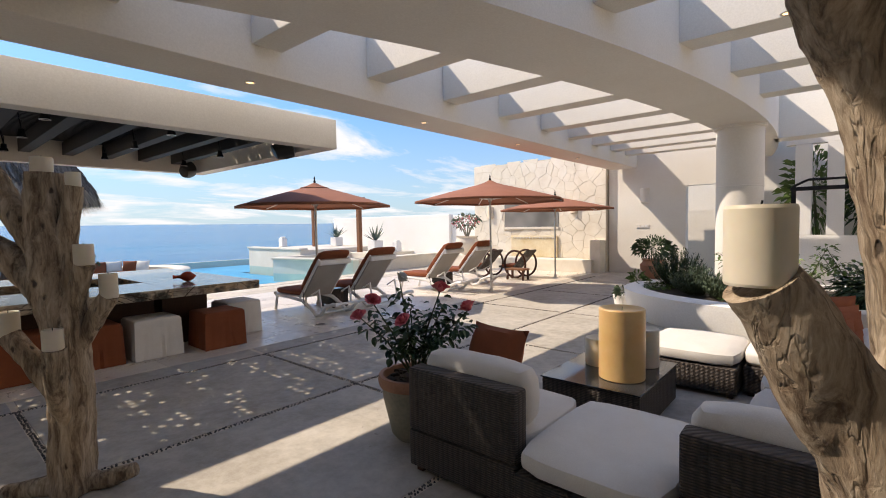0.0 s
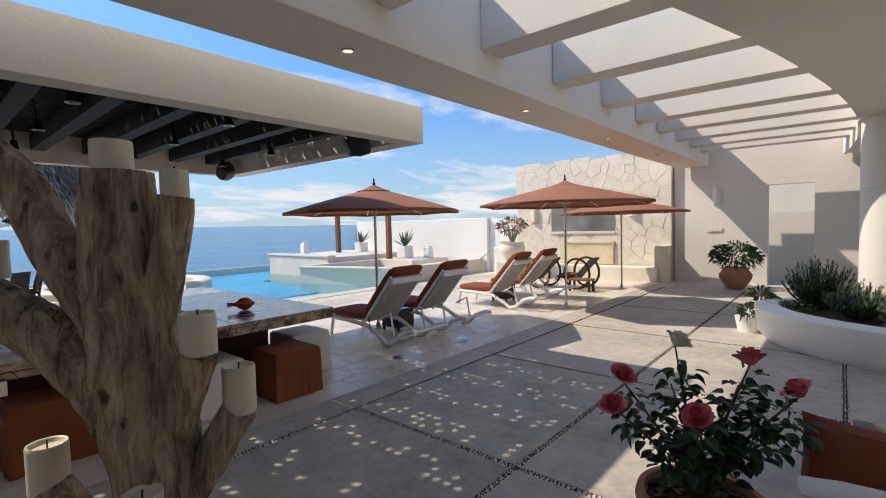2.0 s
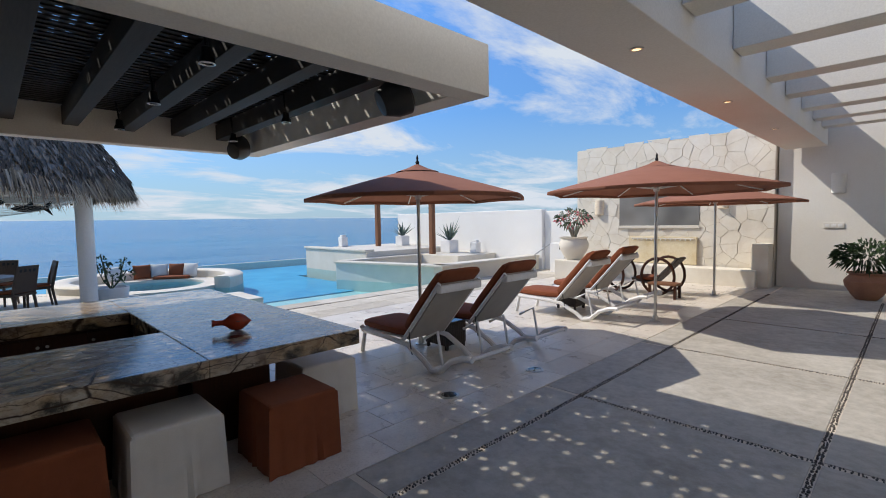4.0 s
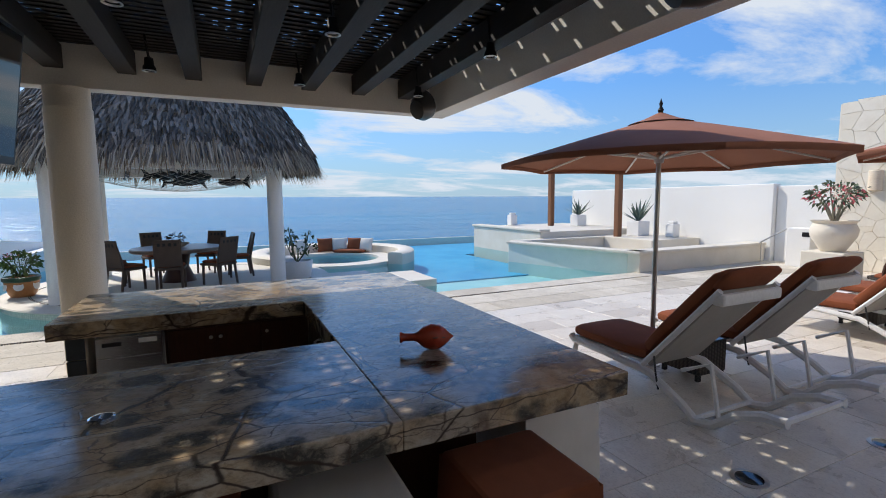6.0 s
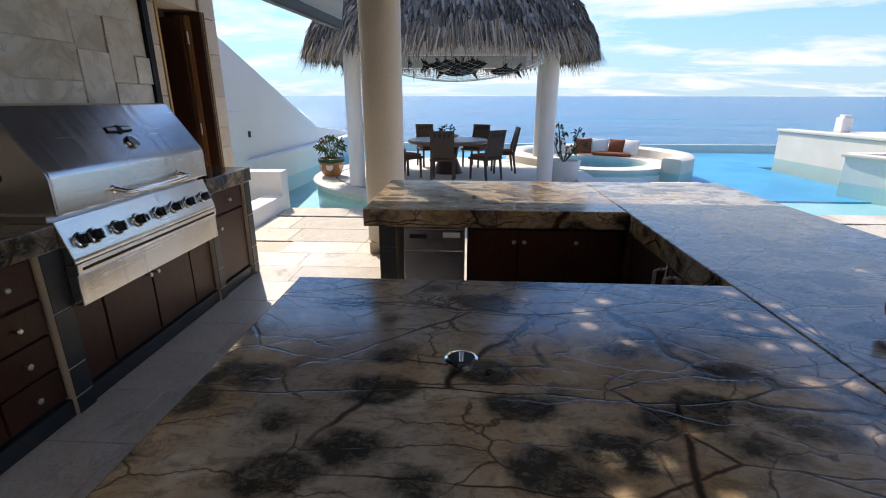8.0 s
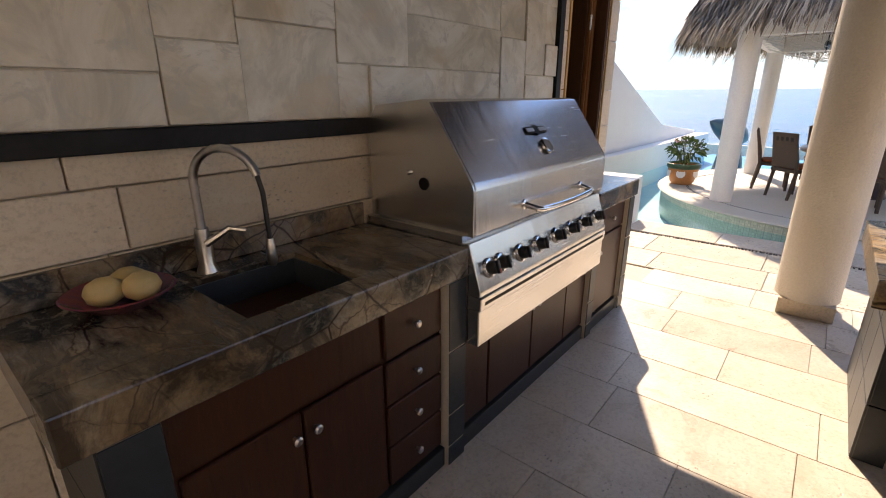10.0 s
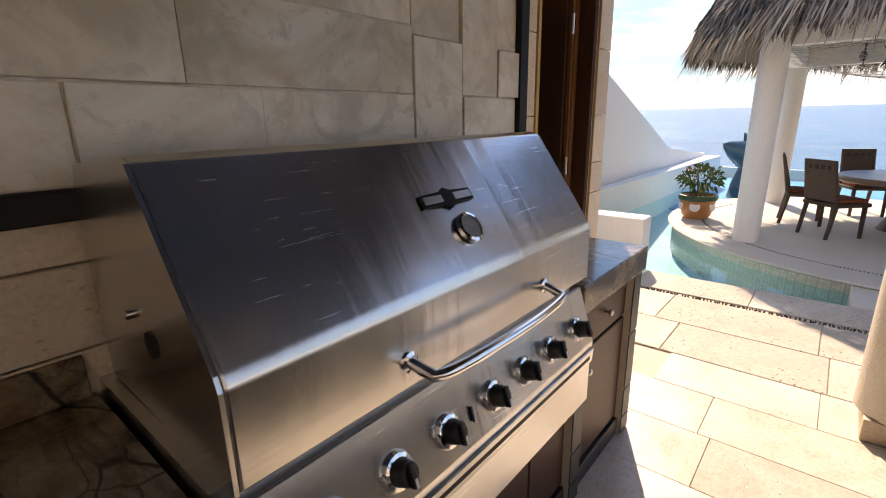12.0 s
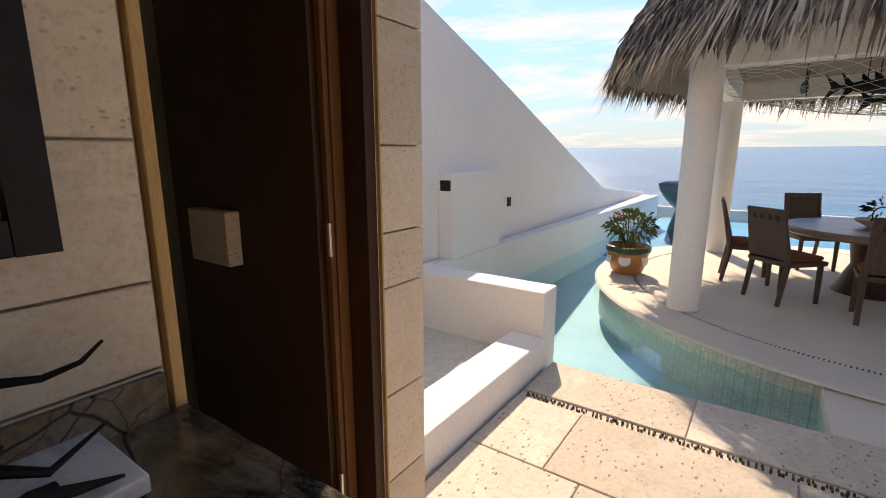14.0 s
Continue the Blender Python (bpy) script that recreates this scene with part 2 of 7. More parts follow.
TRAVERTINE = stone_tile("travertine", (0.58, 0.49, 0.39), (0.76, 0.695, 0.60), (0.73, 0.66, 0.57), 0.27, 0.42, 0.8, 0.66)
CORAL = stone_tile("coral_stone", (0.42, 0.36, 0.275), (0.68, 0.625, 0.53), (0.54, 0.475, 0.38), 0.7, 0.22, 0.5, 0.52)
COPING = simple("pale_cut_stone", (0.62, 0.56, 0.46), (0.72, 0.67, 0.58), 1.4, 0.65, 0, 0.35, 60)
LIME = stone_tile("limestone_block", (0.62, 0.50, 0.36), (0.77, 0.65, 0.50), (0.72, 0.63, 0.50), 0.7, 0.45, 0.9, 0.66)
m = M("onyx_panel", 0.28).scatter()
oc = m.ramp(m.noise(2.4, 8, 0.66, 1.0), (0.38, (0.44, 0.39, 0.28)), (0.5, (0.68, 0.62, 0.50)), (0.62, (0.84, 0.81, 0.73)))
oc = m.mix(m.ramp(m.noise(6, 7, 0.72, 1.6), (0.52, 0.0), (0.60, 0.65)), oc, (0.42, 0.39, 0.33))
oc = m.mix(m.ramp(m.noise(2.0, 5, 0.6, 0.8), (0.56, 0.0), (0.66, 0.6)), oc, (0.56, 0.38, 0.20))
oc = m.mix(0.35, oc, m.ramp(m.random(), (0, (0.56, 0.49, 0.36)), (0.5, (0.74, 0.72, 0.67)), (1, (0.80, 0.73, 0.60))))
ONYX = m.colour(oc).bump(m.noise(12, 5), 0.12, 0.004).m
m = M("flagstone", 0.8)
fc = m.ramp(m.noise(2.2, 7, 0.65, 0.4), (0.25, (0.62, 0.54, 0.42)), (0.55, (0.76, 0.70, 0.59)), (0.8, (0.82, 0.78, 0.69)))
FLAG = m.colour(m.mix(0.35, fc, m.ramp(m.island(), (0, (0.56, 0.46, 0.32)), (0.4, (0.76, 0.70, 0.58)), (1, (0.82, 0.78, 0.70))))).bump(m.noise(20, 6, 0.7), 0.5, 0.015).m
FOUNTSTONE = simple("yellow_stained_stone", (0.60, 0.45, 0.22), (0.78, 0.70, 0.52), 2.2, 0.7, 0, 0.4, 30)
MORTAR = simple("mortar", (0.60, 0.52, 0.41), (0.68, 0.60, 0.49), 3, 0.9, 0, 0.4, 60)
MARBLE = marble("brown_forest_marble", 1.05, 0.03)
# tone 0.62 puts the kitchen's dimmer light into the colour; streaks are the slab's
MARBLE_SHADED = marble("shaded_streaky_forest_marble", 0.62, 0.03, 0.85)
m = M("white_marble", 0.15)
WMARBLE = m.colour(m.ramp(m.noise(9, 8, 0.68, 1.2, m.mapped((1, 0.45, 1), (0, 0, 35))), (0.36, (0.30, 0.30, 0.31)), (0.48, (0.58, 0.58, 0.58)), (0.6, (0.78, 0.78, 0.77)))).m


def woody(name, c1, c2, rough=0.45, axis=(1, 1, 10), scale=6, bump=0.15):
    m = M(name, rough, 0, 0.3)
    co = m.mapped(axis)
    g = m.noise(scale, 7, 0.65, 0.5, co)
    f = m.noise(scale * 7, 4, 0.7, 0.2, co)
    m.colour(m.mix(0.35, m.ramp(g, (0.3, c1), (0.7, c2)), m.ramp(f, (0.3, tuple(v * 0.7 for v in c1)), (0.7, tuple(v * 1.15 for v in c2)))))
    return m.bump(f, bump, 0.004).m


DARKWOOD = woody("dark_stained_wood", (0.036, 0.012, 0.006), (0.072, 0.026, 0.012), 0.38, (10, 10, 1))
DOORWOOD = woody("brown_door_wood", (0.038, 0.014, 0.006), (0.075, 0.030, 0.012), 0.5, (10, 10, 1))
CASING = woody("orange_brown_casing", (0.13, 0.050, 0.018), (0.22, 0.095, 0.036), 0.5, (10, 10, 1))
PINE = woody("raw_pine", (0.50, 0.30, 0.11), (0.62, 0.41, 0.18), 0.6, (10, 10, 1))
BEAM = woody("black_brown_beam", (0.020, 0.017, 0.015), (0.045, 0.040, 0.036), 0.6, (1, 10, 10))
POSTWOOD = woody("red_brown_post", (0.16, 0.065, 0.030), (0.25, 0.115, 0.055), 0.6, (10, 10, 1))
m = M("driftwood", 0.85)
dco = m.mapped((7, 7, 0.9), (0, 0, 0), m.warp(0.12, 3.0))
dg = m.noise(3.2, 8, 0.7, 0.35, dco)
dc = m.ramp(dg, (0.36, (0.13, 0.082, 0.048)), (0.5, (0.35, 0.265, 0.18)), (0.64, (0.52, 0.42, 0.31)))
dh = m.ramp(m.voronoi(13, co=m.mapped((1, 1, 0.45), (0, 0, 0), m.warp(0.09, 6))), (0.10, 1.0), (0.19, 0.0))
dcr = m.ramp(m.noise(2.1, 4, 0.55, 0.5, m.mapped((6, 6, 0.55))), (0.46, 0.0), (0.495, 1.0), (0.53, 0.0))
ddark = m.math("MAXIMUM", m.math("MULTIPLY", dh, m.ramp(m.noise(2.4), (0.40, 0.0), (0.5, 1.0))), m.math("MULTIPLY", dcr, 0.4))
m.colour(m.mix(m.math("MULTIPLY", ddark, 0.85), dc, (0.035, 0.022, 0.013)))
DRIFT = m.bump(m.math("SUBTRACT", dg, ddark), 0.8, 0.02).m
m = M("thatch", 0.95, 0, 0.1)
THATCH = m.colour(m.ramp(m.island(), (0.0, (0.20, 0.15, 0.10)), (0.5, (0.36, 0.29, 0.21)), (1.0, (0.56, 0.48, 0.37)))).bump(m.noise(40, 4, co=m.mapped((6, 6, 1))), 0.6, 0.02).m
m = M("weathered_thatch", 0.95, 0, 0.1)
THATCHG = m.colour(m.ramp(m.island(), (0.0, (0.080, 0.070, 0.060)), (0.5, (0.18, 0.16, 0.14)), (1.0, (0.33, 0.29, 0.25)))).bump(m.noise(35, 4), 0.6, 0.02).m
m = M("brushed_steel", 0.3, 1.0)
sb = m.noise(3, 4, 0.6, 0.0, m.mapped((1.5, 70, 70)))
sb2 = m.noise(2.3, 4)
m.colour(m.ramp(sb, (0.3, (0.62, 0.61, 0.59)), (0.7, (0.74, 0.73, 0.71)))).rough(m.math("ADD", m.math("MULTIPLY", sb, 0.6), m.math("MULTIPLY", sb2, 0.4)), 0.20, 0.32)
STEEL = m.bump(m.noise(2.2, 3, 0.5, 0.4, m.mapped((5.0, 0.3, 0.3))), 0.16, 0.02).m
CHROME = simple("polished_chrome", (0.75, 0.75, 0.75), (0.82, 0.82, 0.82), 2, 0.08, 1.0, 0.0)
NICKEL = simple("brushed_nickel", (0.55, 0.53, 0.50), (0.62, 0.60, 0.57), 20, 0.28, 1.0, 0.03)
BLACK = simple("black_plastic", (0.012, 0.012, 0.012), (0.02, 0.02, 0.02), 8, 0.4, 0, 0.05)
SCREEN = simple("dark_glossy_screen", (0.008, 0.010, 0.012), (0.010, 0.012, 0.015), 2, 0.06, 0, 0.0, spec=0.8)
SLATE = simple("black_slate_tile", (0.014, 0.018, 0.021), (0.034, 0.041, 0.046), 4, 0.42, 0, 0.3, 30)
RED = simple("red_ceramic", (0.30, 0.030, 0.012), (0.40, 0.050, 0.018), 6, 0.18, 0, 0.03)
TERRA = simple("terracotta", (0.28, 0.125, 0.070), (0.40, 0.20, 0.12), 4, 0.7, 0, 0.3, 50)
GREYPOT = simple("mossy_glaze", (0.16, 0.16, 0.11), (0.30, 0.26, 0.19), 5, 0.6, 0, 0.3, 40)
RUST = simple("rust_orange_fabric", (0.20, 0.052, 0.018), (0.27, 0.078, 0.030), 5, 0.95, 0, 0.35, 220)
CANOPY = simple("terracotta_canvas", (0.27, 0.105, 0.060), (0.33, 0.135, 0.080), 3, 0.9, 0, 0.2, 200)
LINEN = simple("white_canvas", (0.66, 0.62, 0.56), (0.76, 0.73, 0.68), 4, 0.95, 0, 0.3, 180)
GREYSLING = simple("taupe_sling_mesh", (0.36, 0.33, 0.29), (0.43, 0.40, 0.36), 4, 0.85, 0, 0.3, 300)
RESIN = simple("white_resin", (0.74, 0.73, 0.71), (0.80, 0.79, 0.78), 5, 0.4, 0, 0.05)
m = M("brown_wicker", 0.6)
wa, wb = m.wave(24, 0.5, 2, None, "Z"), m.wave(11, 0.8, 2, m.mapped((1, 1, 1), (0, 0, 45)), "X")
wv = m.math("MULTIPLY", wa, wb)
WICKER = m.colour(m.mix(m.noise(14, 4), m.ramp(wv, (0.0, (0.014, 0.010, 0.008)), (0.7, (0.085, 0.060, 0.044))), m.ramp(wa, (0, (0.02, 0.014, 0.011)), (1, (0.11, 0.082, 0.062))))).bump(wv, 0.9, 0.008).m
m = M("chair_weave", 0.65)
wa, wb = m.wave(34, 0.5, 2, None, "Z"), m.wave(26, 0.6, 2, None, "X")
wv = m.math("MULTIPLY", wa, wb)
CHAIRWEAVE = m.colour(m.mix(m.noise(9, 4), m.ramp(wv, (0.0, (0.045, 0.028, 0.020)), (0.7, (0.16, 0.105, 0.075))), m.ramp(wa, (0, (0.07, 0.045, 0.032)), (1, (0.20, 0.14, 0.10))))).bump(wv, 0.8, 0.006).m
m = M("cream_wax", 0.4)
m.b.inputs["Subsurface Weight"].default_value = 0.25
m.b.inputs["Subsurface Radius"].default_value = (0.03, 0.02, 0.01)
WAX = m.colour(m.ramp(m.noise(4, 4), (0.3, (0.60, 0.54, 0.42)), (0.7, (0.70, 0.64, 0.52)))).bump(m.noise(18), 0.1, 0.004).m
m = M("yellow_wax", 0.35)
m.b.inputs["Subsurface Weight"].default_value = 0.25
m.b.inputs["Subsurface Radius"].default_value = (0.03, 0.015, 0.006)
YWAX = m.colour(m.ramp(m.noise(4, 4), (0.3, (0.58, 0.36, 0.14)), (0.7, (0.68, 0.46, 0.22)))).bump(m.noise(18), 0.1, 0.004).m


def leafy(name, c1, c2, rough=0.5):
    m = M(name, rough)
    return m.colour(m.ramp(m.island(), (0.0, c1), (1.0, c2))).bump(m.noise(30), 0.2, 0.004).m


LEAF = leafy("dark_green_leaf", (0.012, 0.035, 0.010), (0.045, 0.090, 0.026))
LEAF2 = leafy("grey_green_leaf", (0.045, 0.080, 0.040), (0.12, 0.16, 0.085))
LEAF3 = leafy("light_green_leaf", (0.060, 0.12, 0.022), (0.14, 0.21, 0.050))
AGAVE = leafy("agave_leaf", (0.07, 0.11, 0.09), (0.13, 0.18, 0.14))
PETAL = leafy("pink_petal", (0.58, 0.055, 0.085), (0.80, 0.22, 0.25))
PETALW = leafy("white_petal", (0.68, 0.66, 0.60), (0.80, 0.79, 0.75))
STEM = simple("green_stem", (0.05, 0.055, 0.02), (0.09, 0.10, 0.04), 9, 0.7)
BARK = simple("bark_mulch", (0.035, 0.020, 0.012), (0.085, 0.052, 0.034), 20, 0.95, 0, 0.6, 60)
SOIL = simple("dark_soil", (0.020, 0.014, 0.010), (0.045, 0.034, 0.024), 15, 0.95, 0, 0.7, 60)
FISH = simple("dark_metal_fish", (0.012, 0.016, 0.018), (0.035, 0.045, 0.05), 12, 0.45, 0.5)
NET = simple("white_cord", (0.55, 0.55, 0.52), (0.65, 0.65, 0.62), 12, 0.9)
BLUE = simple("blue_glaze", (0.030, 0.075, 0.10), (0.055, 0.13, 0.17), 4, 0.3)
IRON = simple("black_iron", (0.012, 0.012, 0.013), (0.025, 0.024, 0.024), 10, 0.55, 0.6)
PEBBLE = leafy("dark_pebble", (0.035, 0.030, 0.026), (0.14, 0.12, 0.10), 0.6)
m = M("pale_mosaic", 0.3)
MOSAIC = m.colour(m.mix(m.ramp(m.voronoi(30, "DISTANCE_TO_EDGE", None, 0.0), (0.02, 1.0), (0.06, 0.0)), m.ramp(m.voronoi(30, "F1", None, 0.0, "Color"), (0.2, (0.55, 0.57, 0.50)), (0.8, (0.68, 0.68, 0.60))), (0.42, 0.42, 0.38))).m
SPA = simple("pale_spa_plaster", (0.58, 0.63, 0.57), (0.70, 0.72, 0.66), 1.6, 0.6, 0, 0.2, 40)
m = M("pool_plaster", 0.6)
POOL = m.colour(m.ramp(m.noise(1.2, 5), (0.36, (0.36, 0.56, 0.57)), (0.64, (0.48, 0.64, 0.61)))).m
m = M("deep_pool_plaster", 0.6)
POOLD = m.colour(m.ramp(m.noise(0.8, 5), (0.36, (0.035, 0.30, 0.52)), (0.64, (0.085, 0.40, 0.60)))).m
m = M("pool_water", 0.05)
clear = m.t.nodes.new("ShaderNodeBsdfTransparent")
clear.inputs["Color"].default_value = (0.62, 0.90, 0.97, 1)
shine = m.t.nodes.new("ShaderNodeBsdfGlossy")
shine.inputs["Roughness"].default_value = 0.06
ripple = m.t.nodes.new("ShaderNodeBump")
ripple.inputs["Strength"].default_value, ripple.inputs["Distance"].default_value = 0.06, 0.05
m.link(m.noise(5, 4, 0.5, 0.6, m.mapped((1, 1.6, 1))), ripple.inputs["Height"])
m.link(ripple.outputs[0], shine.inputs["Normal"])
sheet_ = m.t.nodes.new("ShaderNodeMixShader")
sheet_.inputs[0].default_value = 0.16
m.link(clear.outputs[0], sheet_.inputs[1])
m.link(shine.outputs[0], sheet_.inputs[2])
m.link(sheet_.outputs[0], m.t.nodes["Material Output"].inputs["Surface"])
WATER = m.m
m = M("sea_water", 0.16)
sw = m.noise(0.35, 8, 0.62, 0.4, m.mapped((1.0, 0.35, 1)))
sl = m.noise(0.012, 6, 0.6, 0.3, m.mapped((1.0, 0.25, 1)))
m.colour(m.ramp(sl, (0.35, (0.008, 0.095, 0.20)), (0.65, (0.022, 0.165, 0.28))))
SEA = m.bump(m.math("ADD", sw, m.math("MULTIPLY", m.noise(0.06, 6, 0.6, 0.2, m.mapped((1.0, 0.3, 1))), 4.0)), 0.55, 0.9).rough(sl, 0.14, 0.30).m
m = M("frosted_window", 0.12, 0.0, 0.8)
WINDOW = m.colour(m.ramp(m.noise(0.7, 2), (0.3, (0.10, 0.095, 0.085)), (0.7, (0.30, 0.29, 0.27)))).m
m = M("warm_lamp", 0.4)
m.b.inputs["Emission Color"].default_value = (1.0, 0.62, 0.30, 1)
m.b.inputs["Emission Strength"].default_value = 2.0
LAMPGLOW = m.colour((0.8, 0.7, 0.5)).m


# building helpers
ORIGIN = {}


def thing(name, at, label, category, group=""):
    ob = new(name)
    ob.empty_display_size = 0.1
    ob.location = at
    ORIGIN[ob.name] = Vector(at)
    return tagged(ob, label, category, group)


def finish(bm, mat, name, smooth):
    me = bpy.data.meshes.new(name)
    bmesh.ops.recalc_face_normals(bm, faces=bm.faces)
    if smooth:
        for f in bm.faces:
            f.smooth = True
        for e in bm.edges:
            if len(e.link_faces) == 2:
                a1, a2 = (f.calc_area() for f in e.link_faces)
                bend = e.calc_face_angle(0)
                e.smooth = bend < 0.2 or (bend < 0.7 and max(a1, a2) < 8 * min(a1, a2))
    bm.to_mesh(me)
    bm.free()
    me.materials.append(mat)
    return me


def part(name, bm, mat, parent, label="", smooth=True):
    o = ORIGIN.get(parent.name, Vector())
    bmesh.ops.translate(bm, verts=bm.verts, vec=-o)
    ob = new(name, finish(bm, mat, name, smooth))
    ob.parent = parent
    ORIGIN[ob.name] = o
    return tagged(ob, label)


def structure(name, bm, mat, label="", category="", smooth=True):
    ob = new(name, finish(bm, mat, name, smooth))
    return tagged(ob, label, category, "", "structure")


def solo(name, bm, mat, label, category, group="", smooth=True):
    return tagged(new(name, finish(bm, mat, name, smooth)), label, category, group)


def B(x0, x1, y0, y1, z0, z1, bevel=0.0, bm=None, rot=0.0, seg=2):
    """A box, bevelled, turned about its own middle by rot degrees."""
    bm = bm or bmesh.new()
    vs = bmesh.ops.create_cube(bm, size=1.0)["verts"]
    c = Vector(((x0 + x1) / 2, (y0 + y1) / 2, (z0 + z1) / 2))
    mt = Matrix.Translation(c) @ Matrix.Rotation(radians(rot), 4, "Z") @ Matrix.Diagonal((abs(x1 - x0), abs(y1 - y0), abs(z1 - z0), 1))
    bmesh.ops.transform(bm, verts=vs, matrix=mt)
    if bevel:
        bmesh.ops.bevel(bm, geom=list({e for v in vs for e in v.link_edges}), offset=bevel, segments=seg, profile=0.5, affect="EDGES")
    return bm


def lathe(profile, at=(0, 0, 0), seg=28, bm=None, cap=True, ry=1.0):
    """A turned body from (radius, height) pairs."""
    bm = bm or bmesh.new()
    rings = []
    for r, z in profile:
        rings.append([bm.verts.new((at[0] + r * math.cos(2 * math.pi * i / seg), at[1] + ry * r * math.sin(2 * math.pi * i / seg), at[2] + z)) for i in range(seg)])
    for a, b in zip(rings, rings[1:]):
        for i in range(seg):
            bm.faces.new((a[i], a[(i + 1) % seg], b[(i + 1) % seg], b[i]))
    if cap:
        for r in (rings[0], rings[-1]):
            if (r[0].co - r[seg // 2].co).length > 1e-4:
                bm.faces.new(r)
    return bm


def tube(pts, radius, bm=None, seg=8):
    """A round bar along points; radius a number or one for each point."""
    bm = bm or bmesh.new()
    pts = [Vector(p) for p in pts]
    rs = radius if isinstance(radius, (list, tuple)) else [radius] * len(pts)
    rings, up = [], None
    for i, p in enumerate(pts):
        d = (pts[min(i + 1, len(pts) - 1)] - pts[max(i - 1, 0)]).normalized()
        if up is None:
            up = d.orthogonal().normalized()
        up = (up - d * up.dot(d)).normalized()
        side = d.cross(up)
        rings.append([bm.verts.new(p + rs[i] * (math.cos(a) * up + math.sin(a) * side)) for a in (2 * math.pi * k / seg for k in range(seg))])
    for a, b in zip(rings, rings[1:]):
        for k in range(seg):
            bm.faces.new((a[k], a[(k + 1) % seg], b[(k + 1) % seg], b[k]))
    bm.faces.new(rings[0])
    bm.faces.new(rings[-1])
    return bm


def prism(outline, z0, z1, bevel=0.0, bm=None, axis="z"):
    """An outline in the plane across axis, raised from z0 to z1."""
    bm = bm or bmesh.new()
    put = {"z": lambda a, b, c: (a, b, c), "y": lambda a, b, c: (a, c, b), "x": lambda a, b, c: (c, a, b)}[axis]
    lo = [bm.verts.new(put(a, b, z0)) for a, b in outline]
    hi = [bm.verts.new(put(a, b, z1)) for a, b in outline]
    n = len(outline)
    fs = [bm.faces.new(lo), bm.faces.new(hi)]
    fs += [bm.faces.new((lo[i], lo[(i + 1) % n], hi[(i + 1) % n], hi[i])) for i in range(n)]
    if bevel:
        bmesh.ops.bevel(bm, geom=list({e for f in fs for e in f.edges}), offset=bevel, segments=2, profile=0.5, affect="EDGES")
    return bm


def turn(bm, at, rz=0.0, rx=0.0, ry=0.0):
    bmesh.ops.transform(bm, verts=bm.verts, matrix=pose(*at, rx, ry, rz))
    return bm


def ball(at, r, scale=(1, 1, 1), bm=None, sub=2):
    bm = bm or bmesh.new()
    vs = bmesh.ops.create_icosphere(bm, subdivisions=sub, radius=r)["verts"]
    bmesh.ops.transform(bm, verts=vs, matrix=Matrix.Translation(at) @ Matrix.Diagonal((*scale, 1)))
    return bm


def cushion(x0, x1, y0, y1, z0, z1, puff=0.02, bm=None):
    """A stuffed cushion with rounded rims and slightly domed faces."""
    bm = B(x0, x1, y0, y1, z0, z1, 0.0, bm)
    bmesh.ops.subdivide_edges(bm, edges=bm.edges[:], cuts=5, use_grid_fill=True)
    c = Vector(((x0 + x1) / 2, (y0 + y1) / 2, (z0 + z1) / 2))
    h = Vector((abs(x1 - x0) / 2, abs(y1 - y0) / 2, abs(z1 - z0) / 2))
    for v in bm.verts:
        u = [(v.co[i] - c[i]) / h[i] for i in range(3)]
        for i in range(3):
            o = [abs(u[j]) for j in range(3) if j != i]
            k = 1 - 0.07 * max(o) ** 8 - 0.05 * o[0] ** 4 * o[1] ** 4
            v.co[i] = c[i] + u[i] * (h[i] * k + puff * (1 - o[0] ** 2) * (1 - o[1] ** 2))
        v.co += Vector((0.004, 0.004, 0.004)) * noise.noise(v.co * 6)
    return bm


def pillow(s, t, n=10):
    """A square throw pillow standing on edge, with pointed corners."""
    bm = bmesh.new()
    rows_ = []
    for side in (1, -1):
        g = []
        for i in range(n + 1):
            line = []
            for j in range(n + 1):
                u, v = 2 * i / n - 1, 2 * j / n - 1
                k = 1 - 0.07 * (1 - abs(u) ** 3) * abs(v) ** 4 - 0.07 * (1 - abs(v) ** 3) * abs(u) ** 4
                h = t * ((1 - u * u) * (1 - v * v)) ** 0.42 + 0.004
                line.append(bm.verts.new((s * u * k, side * h * (1 + 0.12 * noise.noise(Vector((u * 2.2, v * 2.2, side + s * 9)))), s * 0.92 * v * k)))
            g.append(line)
        for i in range(n):
            for j in range(n):
                bm.faces.new((g[i][j], g[i + 1][j], g[i + 1][j + 1], g[i][j + 1]))
        rows_.append(g)
    bmesh.ops.remove_doubles(bm, verts=bm.verts, dist=0.0095)
    return bm


def leaves(rng, centre, spread, count, length, width, bm=None, droop=0.3, up=0.3):
    """Many single bent leaves about a centre."""
    bm = bm or bmesh.new()
    for _ in range(count):
        d = Vector((rng.gauss(0, 1), rng.gauss(0, 1), rng.gauss(0, 1) + up)).normalized()
        p = Vector(centre) + Vector([d[i] * spread[i] * rng.random() ** 0.5 for i in range(3)])
        s = d.cross(Vector((rng.gauss(0, 1), rng.gauss(0, 1), rng.gauss(0, 1)))).normalized()
        l, w = length * rng.uniform(0.6, 1.2), width * rng.uniform(0.6, 1.2)
        q = p + d * l * 0.5 + Vector((0, 0, 0.1 * l))
        e = p + d * l - Vector((0, 0, droop * l))
        a, b, cc, f = bm.verts.new(p), bm.verts.new(q + s * w / 2), bm.verts.new(e), bm.verts.new(q - s * w / 2)
        bm.faces.new((a, b, cc))
        bm.faces.new((a, cc, f))
    return bm


